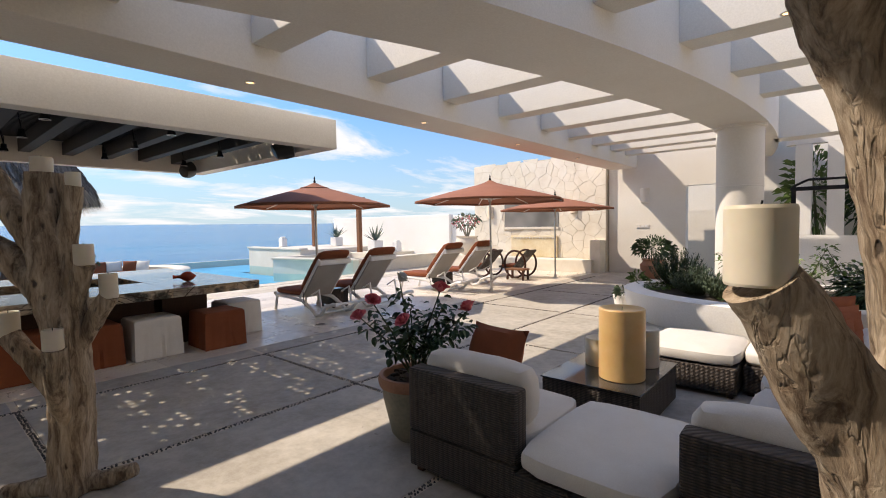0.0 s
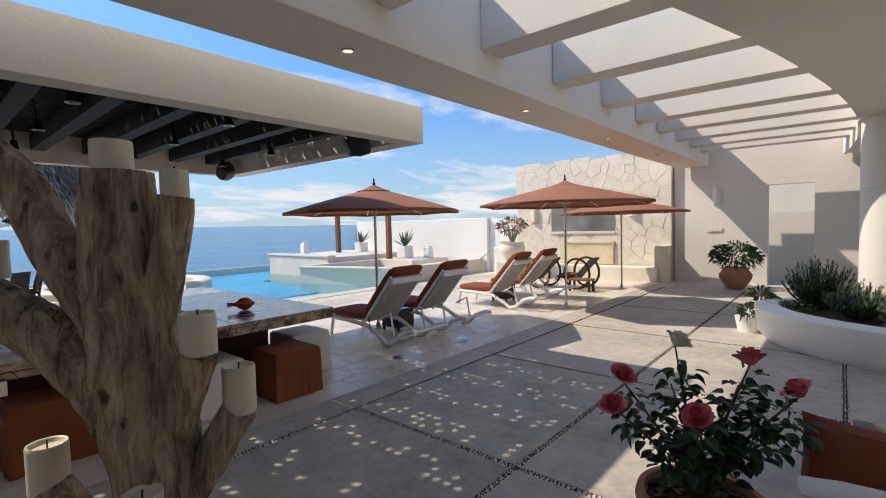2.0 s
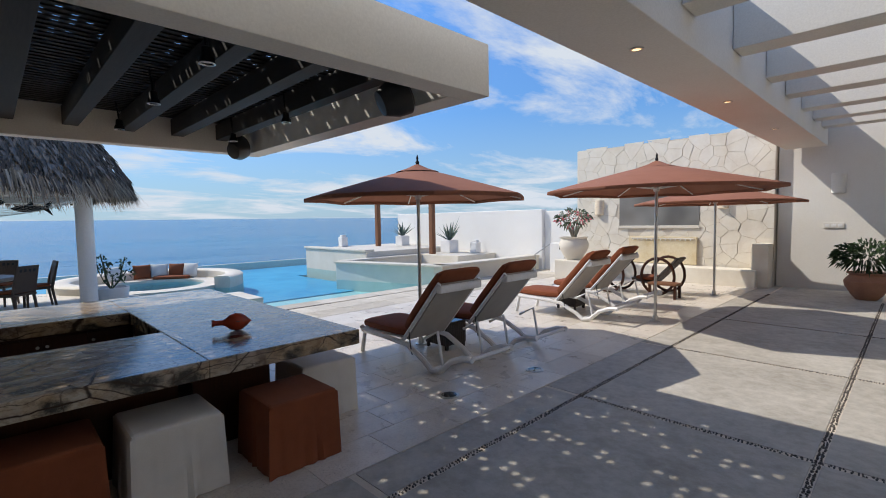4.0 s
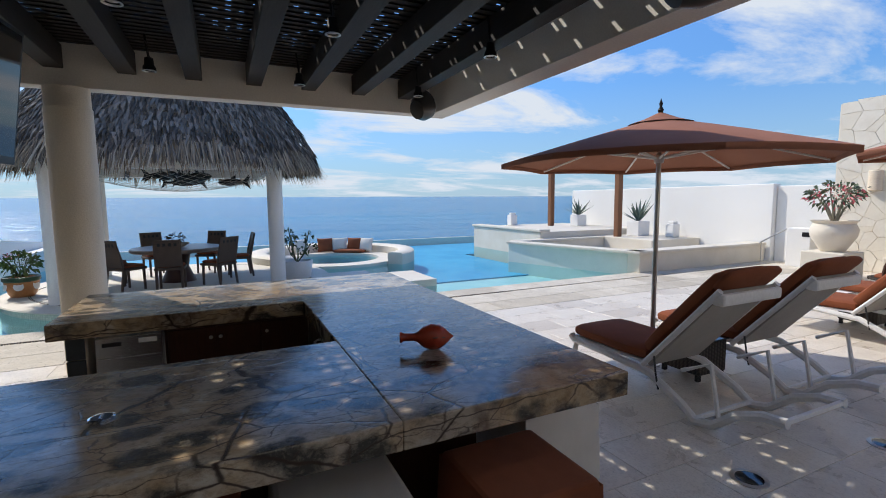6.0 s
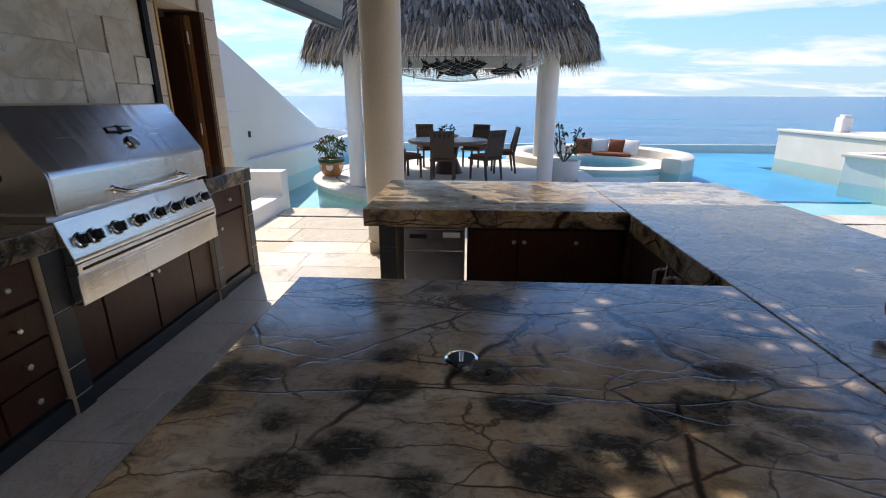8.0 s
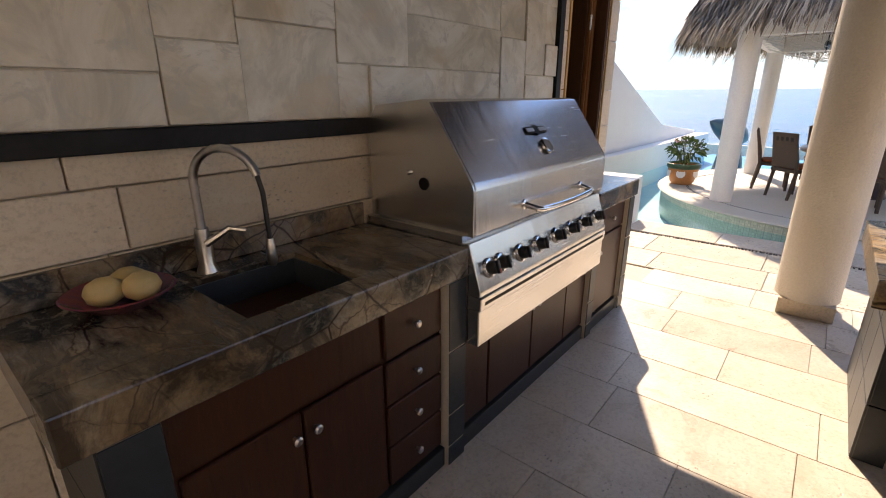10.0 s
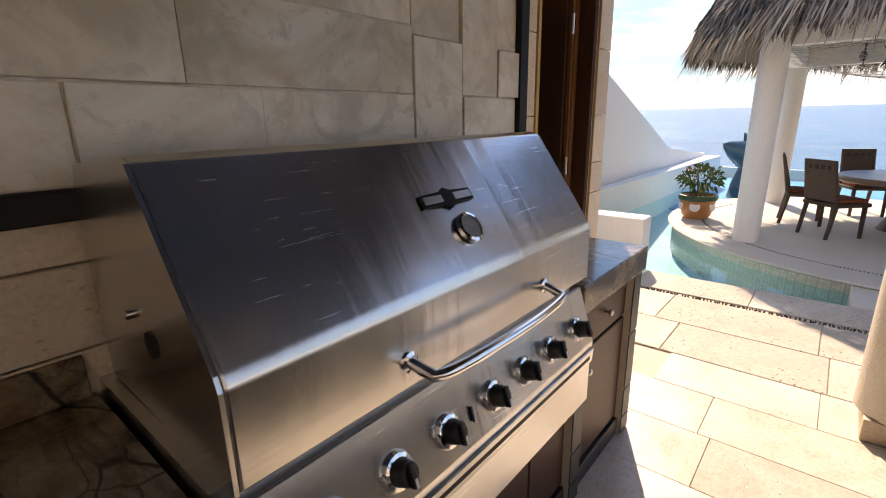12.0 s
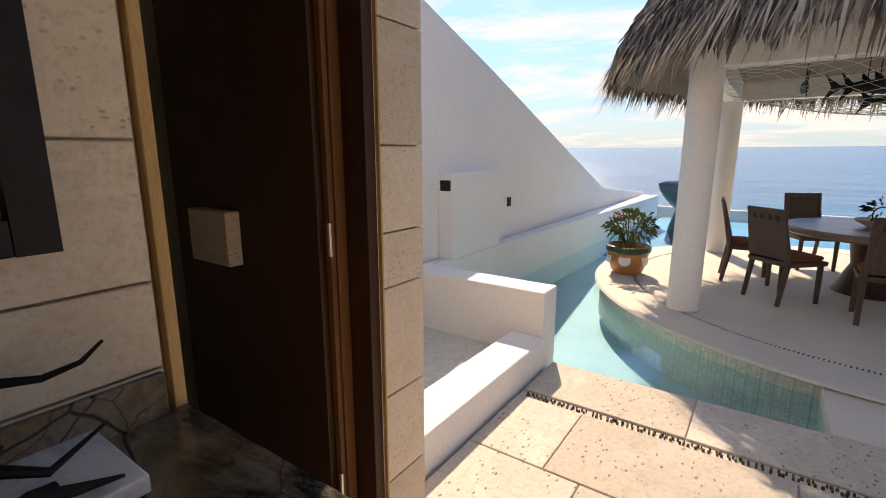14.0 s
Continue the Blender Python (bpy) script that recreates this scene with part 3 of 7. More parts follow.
def oval_leaves(rng, centre, spread, count, length, width, bm, droop=0.3):
    """Rounded, folded leaves in loose sprays about a centre."""
    for _ in range(count):
        d = Vector((rng.gauss(0, 1), rng.gauss(0, 1), rng.gauss(0, 0.6))).normalized()
        p = Vector(centre) + Vector([d[i] * spread[i] * rng.random() ** 0.5 for i in range(3)])
        s = d.cross(Vector((rng.gauss(0, 0.35), rng.gauss(0, 0.35), 1))).normalized()
        up = s.cross(d)
        l, w = length * rng.uniform(0.65, 1.2), width * rng.uniform(0.7, 1.2)
        spine = [bm.verts.new(p + d * l * f - Vector((0, 0, droop * l * f * f))) for f in (0.0, 0.35, 0.7, 1.0)]
        for side in (1, -1):
            rim = [bm.verts.new(p + d * l * f + s * side * w * h - Vector((0, 0, droop * l * f * f)) + up * 0.18 * w) for f, h in ((0.18, 0.36), (0.42, 0.5), (0.72, 0.40))]
            bm.faces.new((spine[0], rim[0], rim[1], spine[1]))
            bm.faces.new((spine[1], rim[1], rim[2], spine[2]))
            bm.faces.new((spine[2], rim[2], spine[3]))
    return bm


def pieces(name, parent, me, places):
    """Alike pieces of one mesh, each an object of its own."""
    for p in places:
        ob = new(name, me)
        ob.matrix_basis = p
        ob.parent = parent

# sea and far ground
bm = bmesh.new()
bmesh.ops.create_grid(bm, x_segments=2, y_segments=2, size=4700)
bmesh.ops.transform(bm, verts=bm.verts, matrix=pose(-24, 0, -7, 0, 0.75, 0))
structure("water_sea", bm, SEA, "deep blue open sea reaching the horizon", "sea")

# slabs under the paving
floor = structure("floor", B(-4.47, 6.5, -4.0, 15.2, -0.4, -0.005), MORTAR, "concrete courtyard floor in large panels", "floor")
deck = structure("pavement_travertine", B(-9.45, -4.47, -4.0, 15.2, -0.4, -0.012), MORTAR, "polished travertine terrace floor", "terrace floor")
edge = structure("pavement_coral", B(-11.2, -9.454, -1.5, 15.2, -0.4, -0.012), MORTAR, "rough coral stone strip beside the pool", "pool deck")

# pool: shell, water, far edge
structure("pool_shell", B(-24.0, -11.204, -3.0, 10.3, -0.52, -0.435), POOL, "pale blue plaster floor of a shallow pool", "pool")
structure("pool_deep", B(-23.9, -14.2, 2.0, 10.2, -0.43, -0.40), POOLD, "blue plaster floor of the deep pool", "pool")
structure("pool_channel", B(-23.9, -17.2, -2.9, 2.0, -0.43, -0.40), POOLD, "blue plaster floor of the pool channel", "pool")
structure("pool_far", B(-23.9, -19.56, 10.2, 15.0, -0.43, -0.40), POOLD, "blue plaster floor of the far pool corner", "pool")
structure("pool_edge", B(-24.25, -24.0, -3.3, 15.2, -3.0, -0.09, 0.01), MOSAIC, "thin mosaic infinity edge of the pool", "pool edge")
bm = bmesh.new()
bmesh.ops.create_grid(bm, x_segments=2, y_segments=2, size=0.5)
bmesh.ops.transform(bm, verts=bm.verts, matrix=Matrix.Translation((-17.6, 5.9, -0.10)) @ Matrix.Diagonal((12.78, 18.4, 1, 1)))
pool = structure("water_pool", bm, WATER, "clear turquoise pool water with small ripples", "pool water")
pool.visible_shadow = False

# palapa platform
PC = Vector((-14.75, 0.86, 0))
bm = lathe([(2.93, -0.5), (2.93, 0.0)], PC, 72)
structure("platform", bm, MOSAIC, "round stone platform with a mosaic rim in the pool", "platform")
structure("platform_coping", lathe([(2.98, 0.003), (3.0, 0.018), (2.98, 0.035), (2.55, 0.035)], PC, 72), COPING, "pale curved stone coping", "coping")
structure("platform_floor", lathe([(2.50, 0.003), (2.50, 0.034)], PC, 72), CONCRETE, "sandy concrete platform floor", "floor")
structure("platform_step", B(-12.15, -11.21, 0.15, 2.4, -0.5, 0.0, 0.01), COPING, "flat pale stone step between deck and platform", "step")

# low white walls and the sloping wall beside the channel
structure("wall_box", prism([(-11.1, -1.55), (-11.1, -2.95), (-11.36, -2.95), (-11.36, -1.55)], -0.3, 0.557, 0.015), WHITE, "low white plastered parapet by the pool", "wall")
structure("wall_box_low", B(-11.1, -9.5, -1.8, -1.52, -0.3, 0.22, 0.015), WHITE, "knee-high white plastered kerb round a footbath", "wall")
structure("footbath", B(-11.1, -9.5, -2.9, -1.8, -0.3, 0.06), MOSAIC, "small mosaic footbath", "basin")
structure("wall_ledge", prism([(-11.37, -3.0), (-21.6, -2.72), (-21.6, -3.12), (-11.37, -3.12)], -0.5, 0.45, 0.02), WHITE, "low white ledge along the pool channel", "wall")
structure("wall_slope", prism([(-9.4, -0.5), (-9.4, 3.74), (-13.1, 2.52), (-17.9, 0.83), (-21.6, 0.52), (-21.6, -0.5)], -3.4, -3.14, 0.01, None, "y"), WHITE, "white plastered wall with a sloping top", "wall")
bm = B(-13.05, -12.0, -3.14, -2.95, 0.45, 1.36, 0.01)
wb = thing("wall_cabinet", (-12.5, -3.04, 0.45), "white plastered utility box against the sloping wall", "utility box")
part("body", bm, WHITE, wb)
part("slot", B(-11.999, -11.994, -3.11, -2.98, 1.17, 1.28, 0.002), IRON, wb, "dark vent slot")
solo("wall_switch", B(-13.66, -13.58, -3.14, -3.12, 0.86, 0.98, 0.004), IRON, "small grey outdoor switch on a white wall", "switch")

# bar wall with onyx panels and door
WY = -1.40
bm = B(-8.47, -3.2, WY - 0.3, WY, 0.0, 3.0)
wall = structure("wall_bar", bm, MORTAR, "limestone clad kitchen wall", "wall")
structure("wall_bar_end", B(-9.41, -9.14, WY - 0.32, WY - 0.004, 0.0, 3.0), MORTAR, "limestone clad end of the kitchen wall", "wall")
structure("wall_bar_top", B(-9.14, -8.47, WY - 0.3, WY, 2.35, 3.0), MORTAR, "wall over the kitchen door", "wall")
structure("wall_store", B(-9.48, -6.5, -3.14, -3.0, 0.0, 3.0), CREAM, "plain back wall of a store room", "wall")
structure("wall_store_side", B(-9.48, -9.4, -3.0, WY - 0.33, 0.0, 3.0), CREAM, "plain side wall of a store room", "wall")


# unseen ceiling and end wall, added to keep sky light out behind the door
structure("ceiling_store", B(-9.48, -6.2, -3.14, WY - 0.302, 3.002, 3.1), CREAM, "unseen store room ceiling that keeps sky light out", "ceiling")
structure("wall_store_end", B(-6.5, -6.3, -3.0, WY - 0.302, 0.0, 3.0), CREAM, "unseen store room end wall that keeps sky light out", "wall")
structure("floor_store", B(-9.4, -6.5, -3.0, WY - 0.002, -0.1, -0.014), MORTAR, "store room floor", "floor")


def tile_mesh(name, sx, sy, sz, mat, bevel=0.003):
    return finish(B(-sx / 2, sx / 2, -sy / 2, sy / 2, -sz / 2, sz / 2, bevel, seg=1), mat, name, False)


rng = random.Random(4)
# limestone courses
z = 0.0
i = 0
for h in (0.30, 0.36, 0.42, 0.20, 0.30, 0.40, 0.32, 0.40, 0.30):
    for x0, x1, yy in ((-8.46, -3.2, WY), (-9.43, -9.155, WY)):
        x = x0
        while x < x1 - 0.02:
            w = min(x1 - x, rng.uniform(0.8, 1.3))
            me = tile_mesh("block", w - 0.005, 0.03, h - 0.006, LIME)
            pieces("block", wall, me, [pose(x + w / 2, yy + 0.012, z + h / 2)])
            x += w
    z += h
# stone at the outer end of the wall
for z0, z1 in ((0.0, 0.44), (0.44, 0.92), (0.92, 1.40), (1.40, 1.66), (1.66, 2.2), (2.2, 3.0)):
    pieces("block", wall, tile_mesh("block", 0.03, 0.31, z1 - z0 - 0.006, LIME), [pose(-9.425, WY - 0.16, (z0 + z1) / 2)])
# onyx panels in a black steel frame
onyx = structure("trim_onyx_frame", B(-8.30, -8.235, WY + 0.028, WY + 0.075, 1.38, 3.0), IRON, "black steel frame round stone panels", "frame")
part("frame_rail", B(-8.234, -3.2, WY + 0.028, WY + 0.075, 1.38, 1.445, 0.004), IRON, onyx)
PANELS = [
    (-8.23, -7.96, 1.448, 1.66), (-7.96, -7.81, 1.448, 1.66), (-7.81, -7.53, 1.448, 1.86), (-7.53, -6.93, 1.448, 1.66), (-6.93, -6.50, 1.448, 1.66),
    (-8.23, -8.06, 1.663, 1.86), (-8.06, -7.81, 1.663, 2.10), (-7.53, -6.74, 1.663, 1.89), (-6.74, -6.33, 1.663, 2.06), (-8.23, -8.06, 1.863, 2.10),
    (-6.50, -6.33, 1.448, 1.66), (-6.33, -5.92, 1.448, 1.78), (-5.92, -5.66, 1.448, 1.70), (-5.66, -5.10, 1.448, 1.60), (-5.10, -4.40, 1.448, 1.75),
    (-5.66, -5.10, 1.603, 1.92), (-5.92, -5.66, 1.703, 1.92), (-6.33, -5.92, 1.783, 2.06), (-5.10, -4.40, 1.753, 2.06), (-7.81, -7.53, 1.863, 2.10), (-7.53, -6.74, 1.893, 2.20),
]
for p, q, r0, r1 in PANELS:
    d = rng.choice((0.020, 0.026, 0.034, 0.042))
    pieces("panel", onyx, tile_mesh("panel", q - p - 0.003, d, r1 - r0 - 0.003, ONYX, 0.002), [pose((p + q) / 2, WY + 0.027 + d / 2, (r0 + r1) / 2)])
structure("onyx_backing", B(-8.232, -3.2, WY + 0.0285, WY + 0.044, 1.448, 3.0), ONYX, "pale onyx wall cladding", "wall cladding")
# kitchen door, ajar, with its casing
door = structure("door_1", B(-9.105, -9.060, WY - 0.17, WY - 0.05, 0.0, 2.3, 0.003), CASING, "dark brown wooden door standing ajar", "door")
part("casing", B(-9.155, -9.108, WY - 0.30, WY + 0.045, 0.0, 2.34, 0.003), DOORWOOD, door)
part("casing_edge", B(-9.162, -9.154, WY + 0.046, WY + 0.062, 0.0, 2.34, 0.001), PINE, door, "raw pine edge strip")
part("casing_left", B(-8.50, -8.472, WY - 0.02, WY + 0.03, 0.0, 2.34, 0.003), PINE, door, "raw pine door edge")
part("leaf", B(-9.058, -9.015, WY - 1.02, WY - 0.09, 0.01, 2.28, 0.003), DOORWOOD, door)
part("stop", B(-9.060, -9.040, WY - 0.086, WY - 0.060, 0.0, 2.3, 0.002), CASING, door)
for hz in (0.30, 1.22, 2.05):
    part("hinge", tube([(-9.035, WY - 0.056, hz), (-9.035, WY - 0.056, hz + 0.11)], 0.008), NICKEL, door)
part("lock_plate", B(-9.014, -8.955, WY - 0.80, WY - 0.53, 1.13, 1.34, 0.006), LIME, door, "pale square wooden push plate")
switch = thing("light_switch", (-7.99, WY + 0.03, 1.31), "ivory double light switch on the limestone wall", "switch")
part("plate", B(-8.055, -7.925, WY + 0.0275, WY + 0.036, 1.245, 1.375, 0.004), LINEN, switch)
for sx in (-8.02, -7.965):
    part("rocker", B(sx - 0.019, sx + 0.019, WY + 0.037, WY + 0.043, 1.265, 1.355, 0.002), RESIN, switch)

# kitchen counter: cabinets, pilasters, top, backsplash
KT, KB, KF = 0.975, 0.86, -0.757


def knob(at, parent, d=(0, 1, 0)):
    bm = lathe([(0.006, 0), (0.006, 0.012), (0.014, 0.016), (0.015, 0.024), (0.009, 0.029)], (0, 0, 0), 12)
    mt = Matrix.Translation(at) @ Vector((0, 0, 1)).rotation_difference(Vector(d)).to_matrix().to_4x4()
    bmesh.ops.transform(bm, verts=bm.verts, matrix=mt)
    part("knob", bm, NICKEL, parent)


def panel_y(name, x0, x1, z0, z1, y, parent, mat=DARKWOOD, t=0.018):
    bm = B(x0, x1, y, y + t, z0, z1, 0.004, seg=1)
    return part(name, bm, mat, parent)


def panel_x(name, y0, y1, z0, z1, x, parent, mat=DARKWOOD, t=0.018):
    return part(name, B(x, x + t, y0, y1, z0, z1, 0.004, seg=1), mat, parent)


FY = KF - 0.055
cab = thing("sink_cabinet", (-5.9, -1.1, 0), "dark wooden sink cabinet with drawers and round nickel knobs", "cabinet")
part("body", B(-6.32, -5.32, WY + 0.03, FY, 0.10, KB), DARKWOOD, cab)
part("front_rail", B(-5.99, -5.32, FY + 0.001, FY + 0.012, 0.67, KB - 0.005), DARKWOOD, cab)
for a, b, kx in ((-5.665, -5.33, -5.635), (-5.995, -5.675, -5.705)):
    d = panel_y("door", a, b, 0.115, 0.655, FY + 0.002, cab)
    knob((kx, FY + 0.02, 0.585), d)
for z0, z1 in ((0.115, 0.285), (0.295, 0.465), (0.475, 0.645), (0.66, 0.85)):
    d = panel_y("drawer", -6.31, -6.01, z0, z1, FY + 0.002, cab)
    knob((-6.155, FY + 0.02, (z0 + z1) / 2), d)
part("plinth", B(-6.32, -5.32, FY - 0.05, FY + 0.03, 0.0, 0.095, 0.004), SLATE, cab)
cab2 = thing("grill_cabinet", (-7.05, -1.1, 0), "dark wooden double door cabinet under the grill", "cabinet")
part("body", B(-7.76, -6.44, WY + 0.03, FY, 0.10, 0.55), DARKWOOD, cab2)
for a, b, kx in ((-7.06, -6.66, -7.03), (-7.47, -7.07, -7.10)):
    d = panel_y("door", a, b, 0.11, 0.545, FY + 0.002, cab2)
    knob((kx, FY + 0.02, 0.50), d)
for a, b in ((-6.65, -6.445), (-7.755, -7.48)):
    panel_y("filler", a, b, 0.11, 0.545, FY + 0.001, cab2)
part("plinth", B(-7.76, -6.44, FY - 0.05, FY + 0.03, 0.0, 0.095, 0.004), SLATE, cab2)
cab3 = thing("end_cabinet", (-8.1, -1.1, 0), "small dark wooden cabinet with a drawer beside the grill", "cabinet")
part("body", B(-8.36, -7.86, WY + 0.03, FY, 0.10, KB), DARKWOOD, cab3)
d = panel_y("door", -8.35, -7.87, 0.115, 0.655, FY + 0.002, cab3)
knob((-7.92, FY + 0.02, 0.56), d)
d = panel_y("drawer", -8.35, -7.87, 0.67, 0.85, FY + 0.002, cab3)
knob((-8.11, FY + 0.02, 0.76), d)
part("plinth", B(-8.36, -7.86, FY - 0.05, FY + 0.03, 0.0, 0.095, 0.004), SLATE, cab3)
for x0, x1, top in ((-5.31, -5.19, KB), (-6.435, -6.325, KB), (-7.855, -7.765, KB), (-8.46, -8.365, KB)):
    pil = thing("pilaster", ((x0 + x1) / 2, -1.0, 0), "pilaster clad in black slate tiles under the counter", "pilaster", "slate pilasters")
    part("core", B(x0 + 0.003, x1 - 0.003, WY + 0.03, FY + 0.044, 0, top - 0.003), MORTAR, pil)
    zs = [0.0, 0.10, 0.26, 0.56, top]
    for z0, z1 in zip(zs, zs[1:]):
        part("tile", B(x0, x1, FY + 0.0445, FY + 0.050, z0 + 0.004, z1 - 0.004, 0.002, seg=1), SLATE, pil, smooth=False)
        if x1 > -5.3:
            part("tile", B(x1 - 0.0025, x1 + 0.004, WY + 0.03, FY + 0.042, z0 + 0.004, z1 - 0.004, 0.002, seg=1), SLATE, pil, smooth=False)
SX0, SX1, SY0, SY1 = -5.98, -5.58, -1.24, -0.86
top = thing("kitchen_counter", (-5.8, -1.1, KB), "polished brown veined marble countertop, toned down for shade, with a square sink cutout", "countertop")
CE = -5.13
part("slab_front", B(-6.44, CE, SY1, KF, KB, KT, 0.006), MARBLE_SHADED, top)
part("slab_back", B(-6.44, CE, WY + 0.03, SY0, KB, KT - 0.0005, 0.004), MARBLE_SHADED, top)
part("slab_side", B(-6.44, SX0, SY0, SY1, KB, KT - 0.001), MARBLE_SHADED, top)
part("slab_end", B(SX1, CE, SY0, SY1, KB, KT - 0.001), MARBLE_SHADED, top)
part("backsplash", B(-6.43, CE, WY + 0.029, WY + 0.05, KT + 0.001, KT + 0.10, 0.003), MARBLE_SHADED, top)
top2 = thing("end_counter", (-8.1, -1.1, KB), "short polished brown marble countertop beside the grill", "countertop")
part("slab", B(-8.50, -7.775, WY + 0.03, KF, KB, KT, 0.006), MARBLE_SHADED, top2)
part("backsplash", B(-8.45, -7.775, WY + 0.029, WY + 0.05, KT + 0.001, KT + 0.10, 0.003), MARBLE_SHADED, top2)
sink = thing("sink", (-5.78, -1.05, 0.80), "square dark steel undermount sink", "sink")
bm = B(SX0 + 0.004, SX1 - 0.004, SY0 + 0.004, SY1 - 0.004, 0.72, 0.728)
for a in ((SX0 + 0.002, SX0 + 0.010, SY0, SY1), (SX1 - 0.010, SX1 - 0.002, SY0, SY1), (SX0 + 0.01, SX1 - 0.01, SY0 + 0.002, SY0 + 0.01), (SX0 + 0.01, SX1 - 0.01, SY1 - 0.01, SY1 - 0.002)):
    B(a[0], a[1], a[2], a[3], 0.728, KT - 0.02, 0, bm)
part("basin", bm, simple("dark_sink", (0.05, 0.06, 0.065), (0.08, 0.09, 0.10), 4, 0.35, 0.4), sink)
part("drain", lathe([(0.04, 0), (0.04, 0.004), (0.03, 0.004)], (-5.78, -1.05, 0.729), 16), NICKEL, sink)
fau = thing("kitchen_faucet", (-5.68, -1.29, KT), "brushed nickel gooseneck faucet with a pull-out spray", "faucet")
part("base", lathe([(0.035, 0), (0.033, 0.01), (0.024, 0.03), (0.026, 0.10), (0.021, 0.15)], (-5.68, -1.29, KT), 16), NICKEL, fau)
pts = [(-5.68, -1.29, KT + 0.14), (-5.68, -1.29, KT + 0.30)]
pts += [(-5.68 - 0.055 * (1 - math.cos(a)), -1.29 + 0.10 * (1 - math.cos(a)), KT + 0.30 + 0.11 * math.sin(a)) for a in (radians(v) for v in range(15, 166, 15))]
part("neck", tube(pts, 0.0135, None, 10), NICKEL, fau)
p = pts[-1]
part("hose", tube([p, (p[0] - 0.004, p[1] + 0.014, p[2] - 0.05), (p[0] - 0.006, p[1] + 0.02, KT + 0.13)], 0.008), BLACK, fau, "black hose")
part("spray_head", lathe([(0.012, 0.0), (0.017, 0.02), (0.014, 0.07), (0.010, 0.09)], (p[0] - 0.006, p[1] + 0.02, KT + 0.04), 12), NICKEL, fau)
part("lever", tube([(-5.68, -1.27, KT + 0.10), (-5.74, -1.22, KT + 0.15), (-5.78, -1.19, KT + 0.14)], [0.014, 0.010, 0.007]), NICKEL, fau)
plate = thing("fruit_plate", (-5.40, -1.20, KT), "painted oval plate with pale yellow fruit", "plate")
part("dish", lathe([(0.05, 0.0), (0.08, 0.008), (0.14, 0.05), (0.135, 0.052), (0.075, 0.014), (0.0001, 0.014)], (-5.40, -1.20, KT), 28, None, False), simple("purple_glaze", (0.05, 0.02, 0.12), (0.30, 0.06, 0.03), 9, 0.25), plate)
for fx, fy in ((-5.43, -1.22), (-5.36, -1.18), (-5.44, -1.15)):
    ball((fx, fy, KT + 0.062), 0.042, (1.2, 1, 1), bm := bmesh.new())
    solo("lemon", bm, simple("pale_fruit", (0.58, 0.40, 0.16), (0.66, 0.50, 0.24), 6, 0.5), "pale yellow fruit on the painted plate", "fruit", "fruit on the plate")

# gas grill
GX0, GX1 = -7.74, -6.44
grill = thing("gas_grill", (-7.09, -1.1, 0.55), "large stainless steel built-in gas grill with closed hood", "grill")
GFY = -0.70
hood = [(-1.34, 1.02), (-1.34, 1.42), (-1.29, 1.50), (-1.02, 1.525), (-0.985, 1.515), (-0.775, 1.215), (-0.765, 1.19), (-0.765, 1.005)]
part("hood", prism([(y, z) for y, z in hood], GX0 - 0.06, GX1 - 0.045, 0.006, None, "x"), STEEL, grill)
part("hood_end", prism([(y - 0.002, z - 0.002) for y, z in hood], GX1 - 0.044, GX1 - 0.036, 0, None, "x"), STEEL, grill, smooth=False)
part("hood_end", prism([(y - 0.002, z - 0.002) for y, z in hood], GX0 - 0.069, GX0 - 0.061, 0, None, "x"), STEEL, grill, smooth=False)
part("control_panel", prism([(-0.80, 0.985), (-0.76, 0.99), (GFY, 0.80), (GFY, 0.775), (-0.80, 0.775)], GX0, GX1, 0.004, None, "x"), STEEL, grill)
part("drip_tray", prism([(-0.80, 0.772), (GFY + 0.006, 0.772), (GFY + 0.002, 0.715), (-0.80, 0.715)], GX0, GX1, 0.004, None, "x"), STEEL, grill)
part("tray_gap", B(GX0 + 0.03, GX1 - 0.03, GFY - 0.03, GFY + 0.0045, 0.735, 0.752), IRON, grill)
part("lower_panel", B(GX0, GX1, -0.80, GFY - 0.006, 0.555, 0.713, 0.004), STEEL, grill)
part("body", B(GX0 + 0.01, GX1 - 0.01, -1.36, -0.80, 0.555, 1.01), STEEL, grill)
hy, hz = -0.735, 1.06
part("handle", tube([(-7.47, -0.766, hz + 0.012)] + [(-7.17 - 0.30 * math.cos(a), -0.735 + 0.055 * math.sin(a) ** 0.25, hz - 0.010 * math.sin(a)) for a in (math.pi * k / 16 for k in range(1, 16))] + [(-6.87, -0.766, hz + 0.012)], 0.014, None, 12), CHROME, grill)
for ex in (-7.47, -6.87):
    part("handle_boss", turn(lathe([(0.024, 0), (0.024, 0.006), (0.016, 0.010)], (0, 0, 0), 16), (ex, -0.7655, hz + 0.012), 0, -90), CHROME, grill)
part("rotisserie_bush", turn(lathe([(0.026, 0), (0.026, 0.004), (0.012, 0.006)], (0, 0, 0), 16), (GX1 - 0.036, -1.02, 1.19), 0, 0, 90), IRON, grill)
part("rotisserie_screw", turn(lathe([(0.010, 0), (0.010, 0.012), (0.006, 0.014)], (0, 0, 0), 10), (GX1 - 0.036, -1.10, 1.23), 0, 0, 90), CHROME, grill)
bm = lathe([(0.042, 0), (0.042, 0.012), (0.034, 0.014), (0.034, 0.008)], (0, 0, 0), 24)
bmesh.ops.transform(bm, verts=bm.verts, matrix=pose(-7.17, -0.830, 1.301, -52, 0, 0))
gauge = part("gauge", bm, CHROME, grill)
bm = lathe([(0.033, 0.0), (0.033, 0.010)], (0, 0, 0), 24)
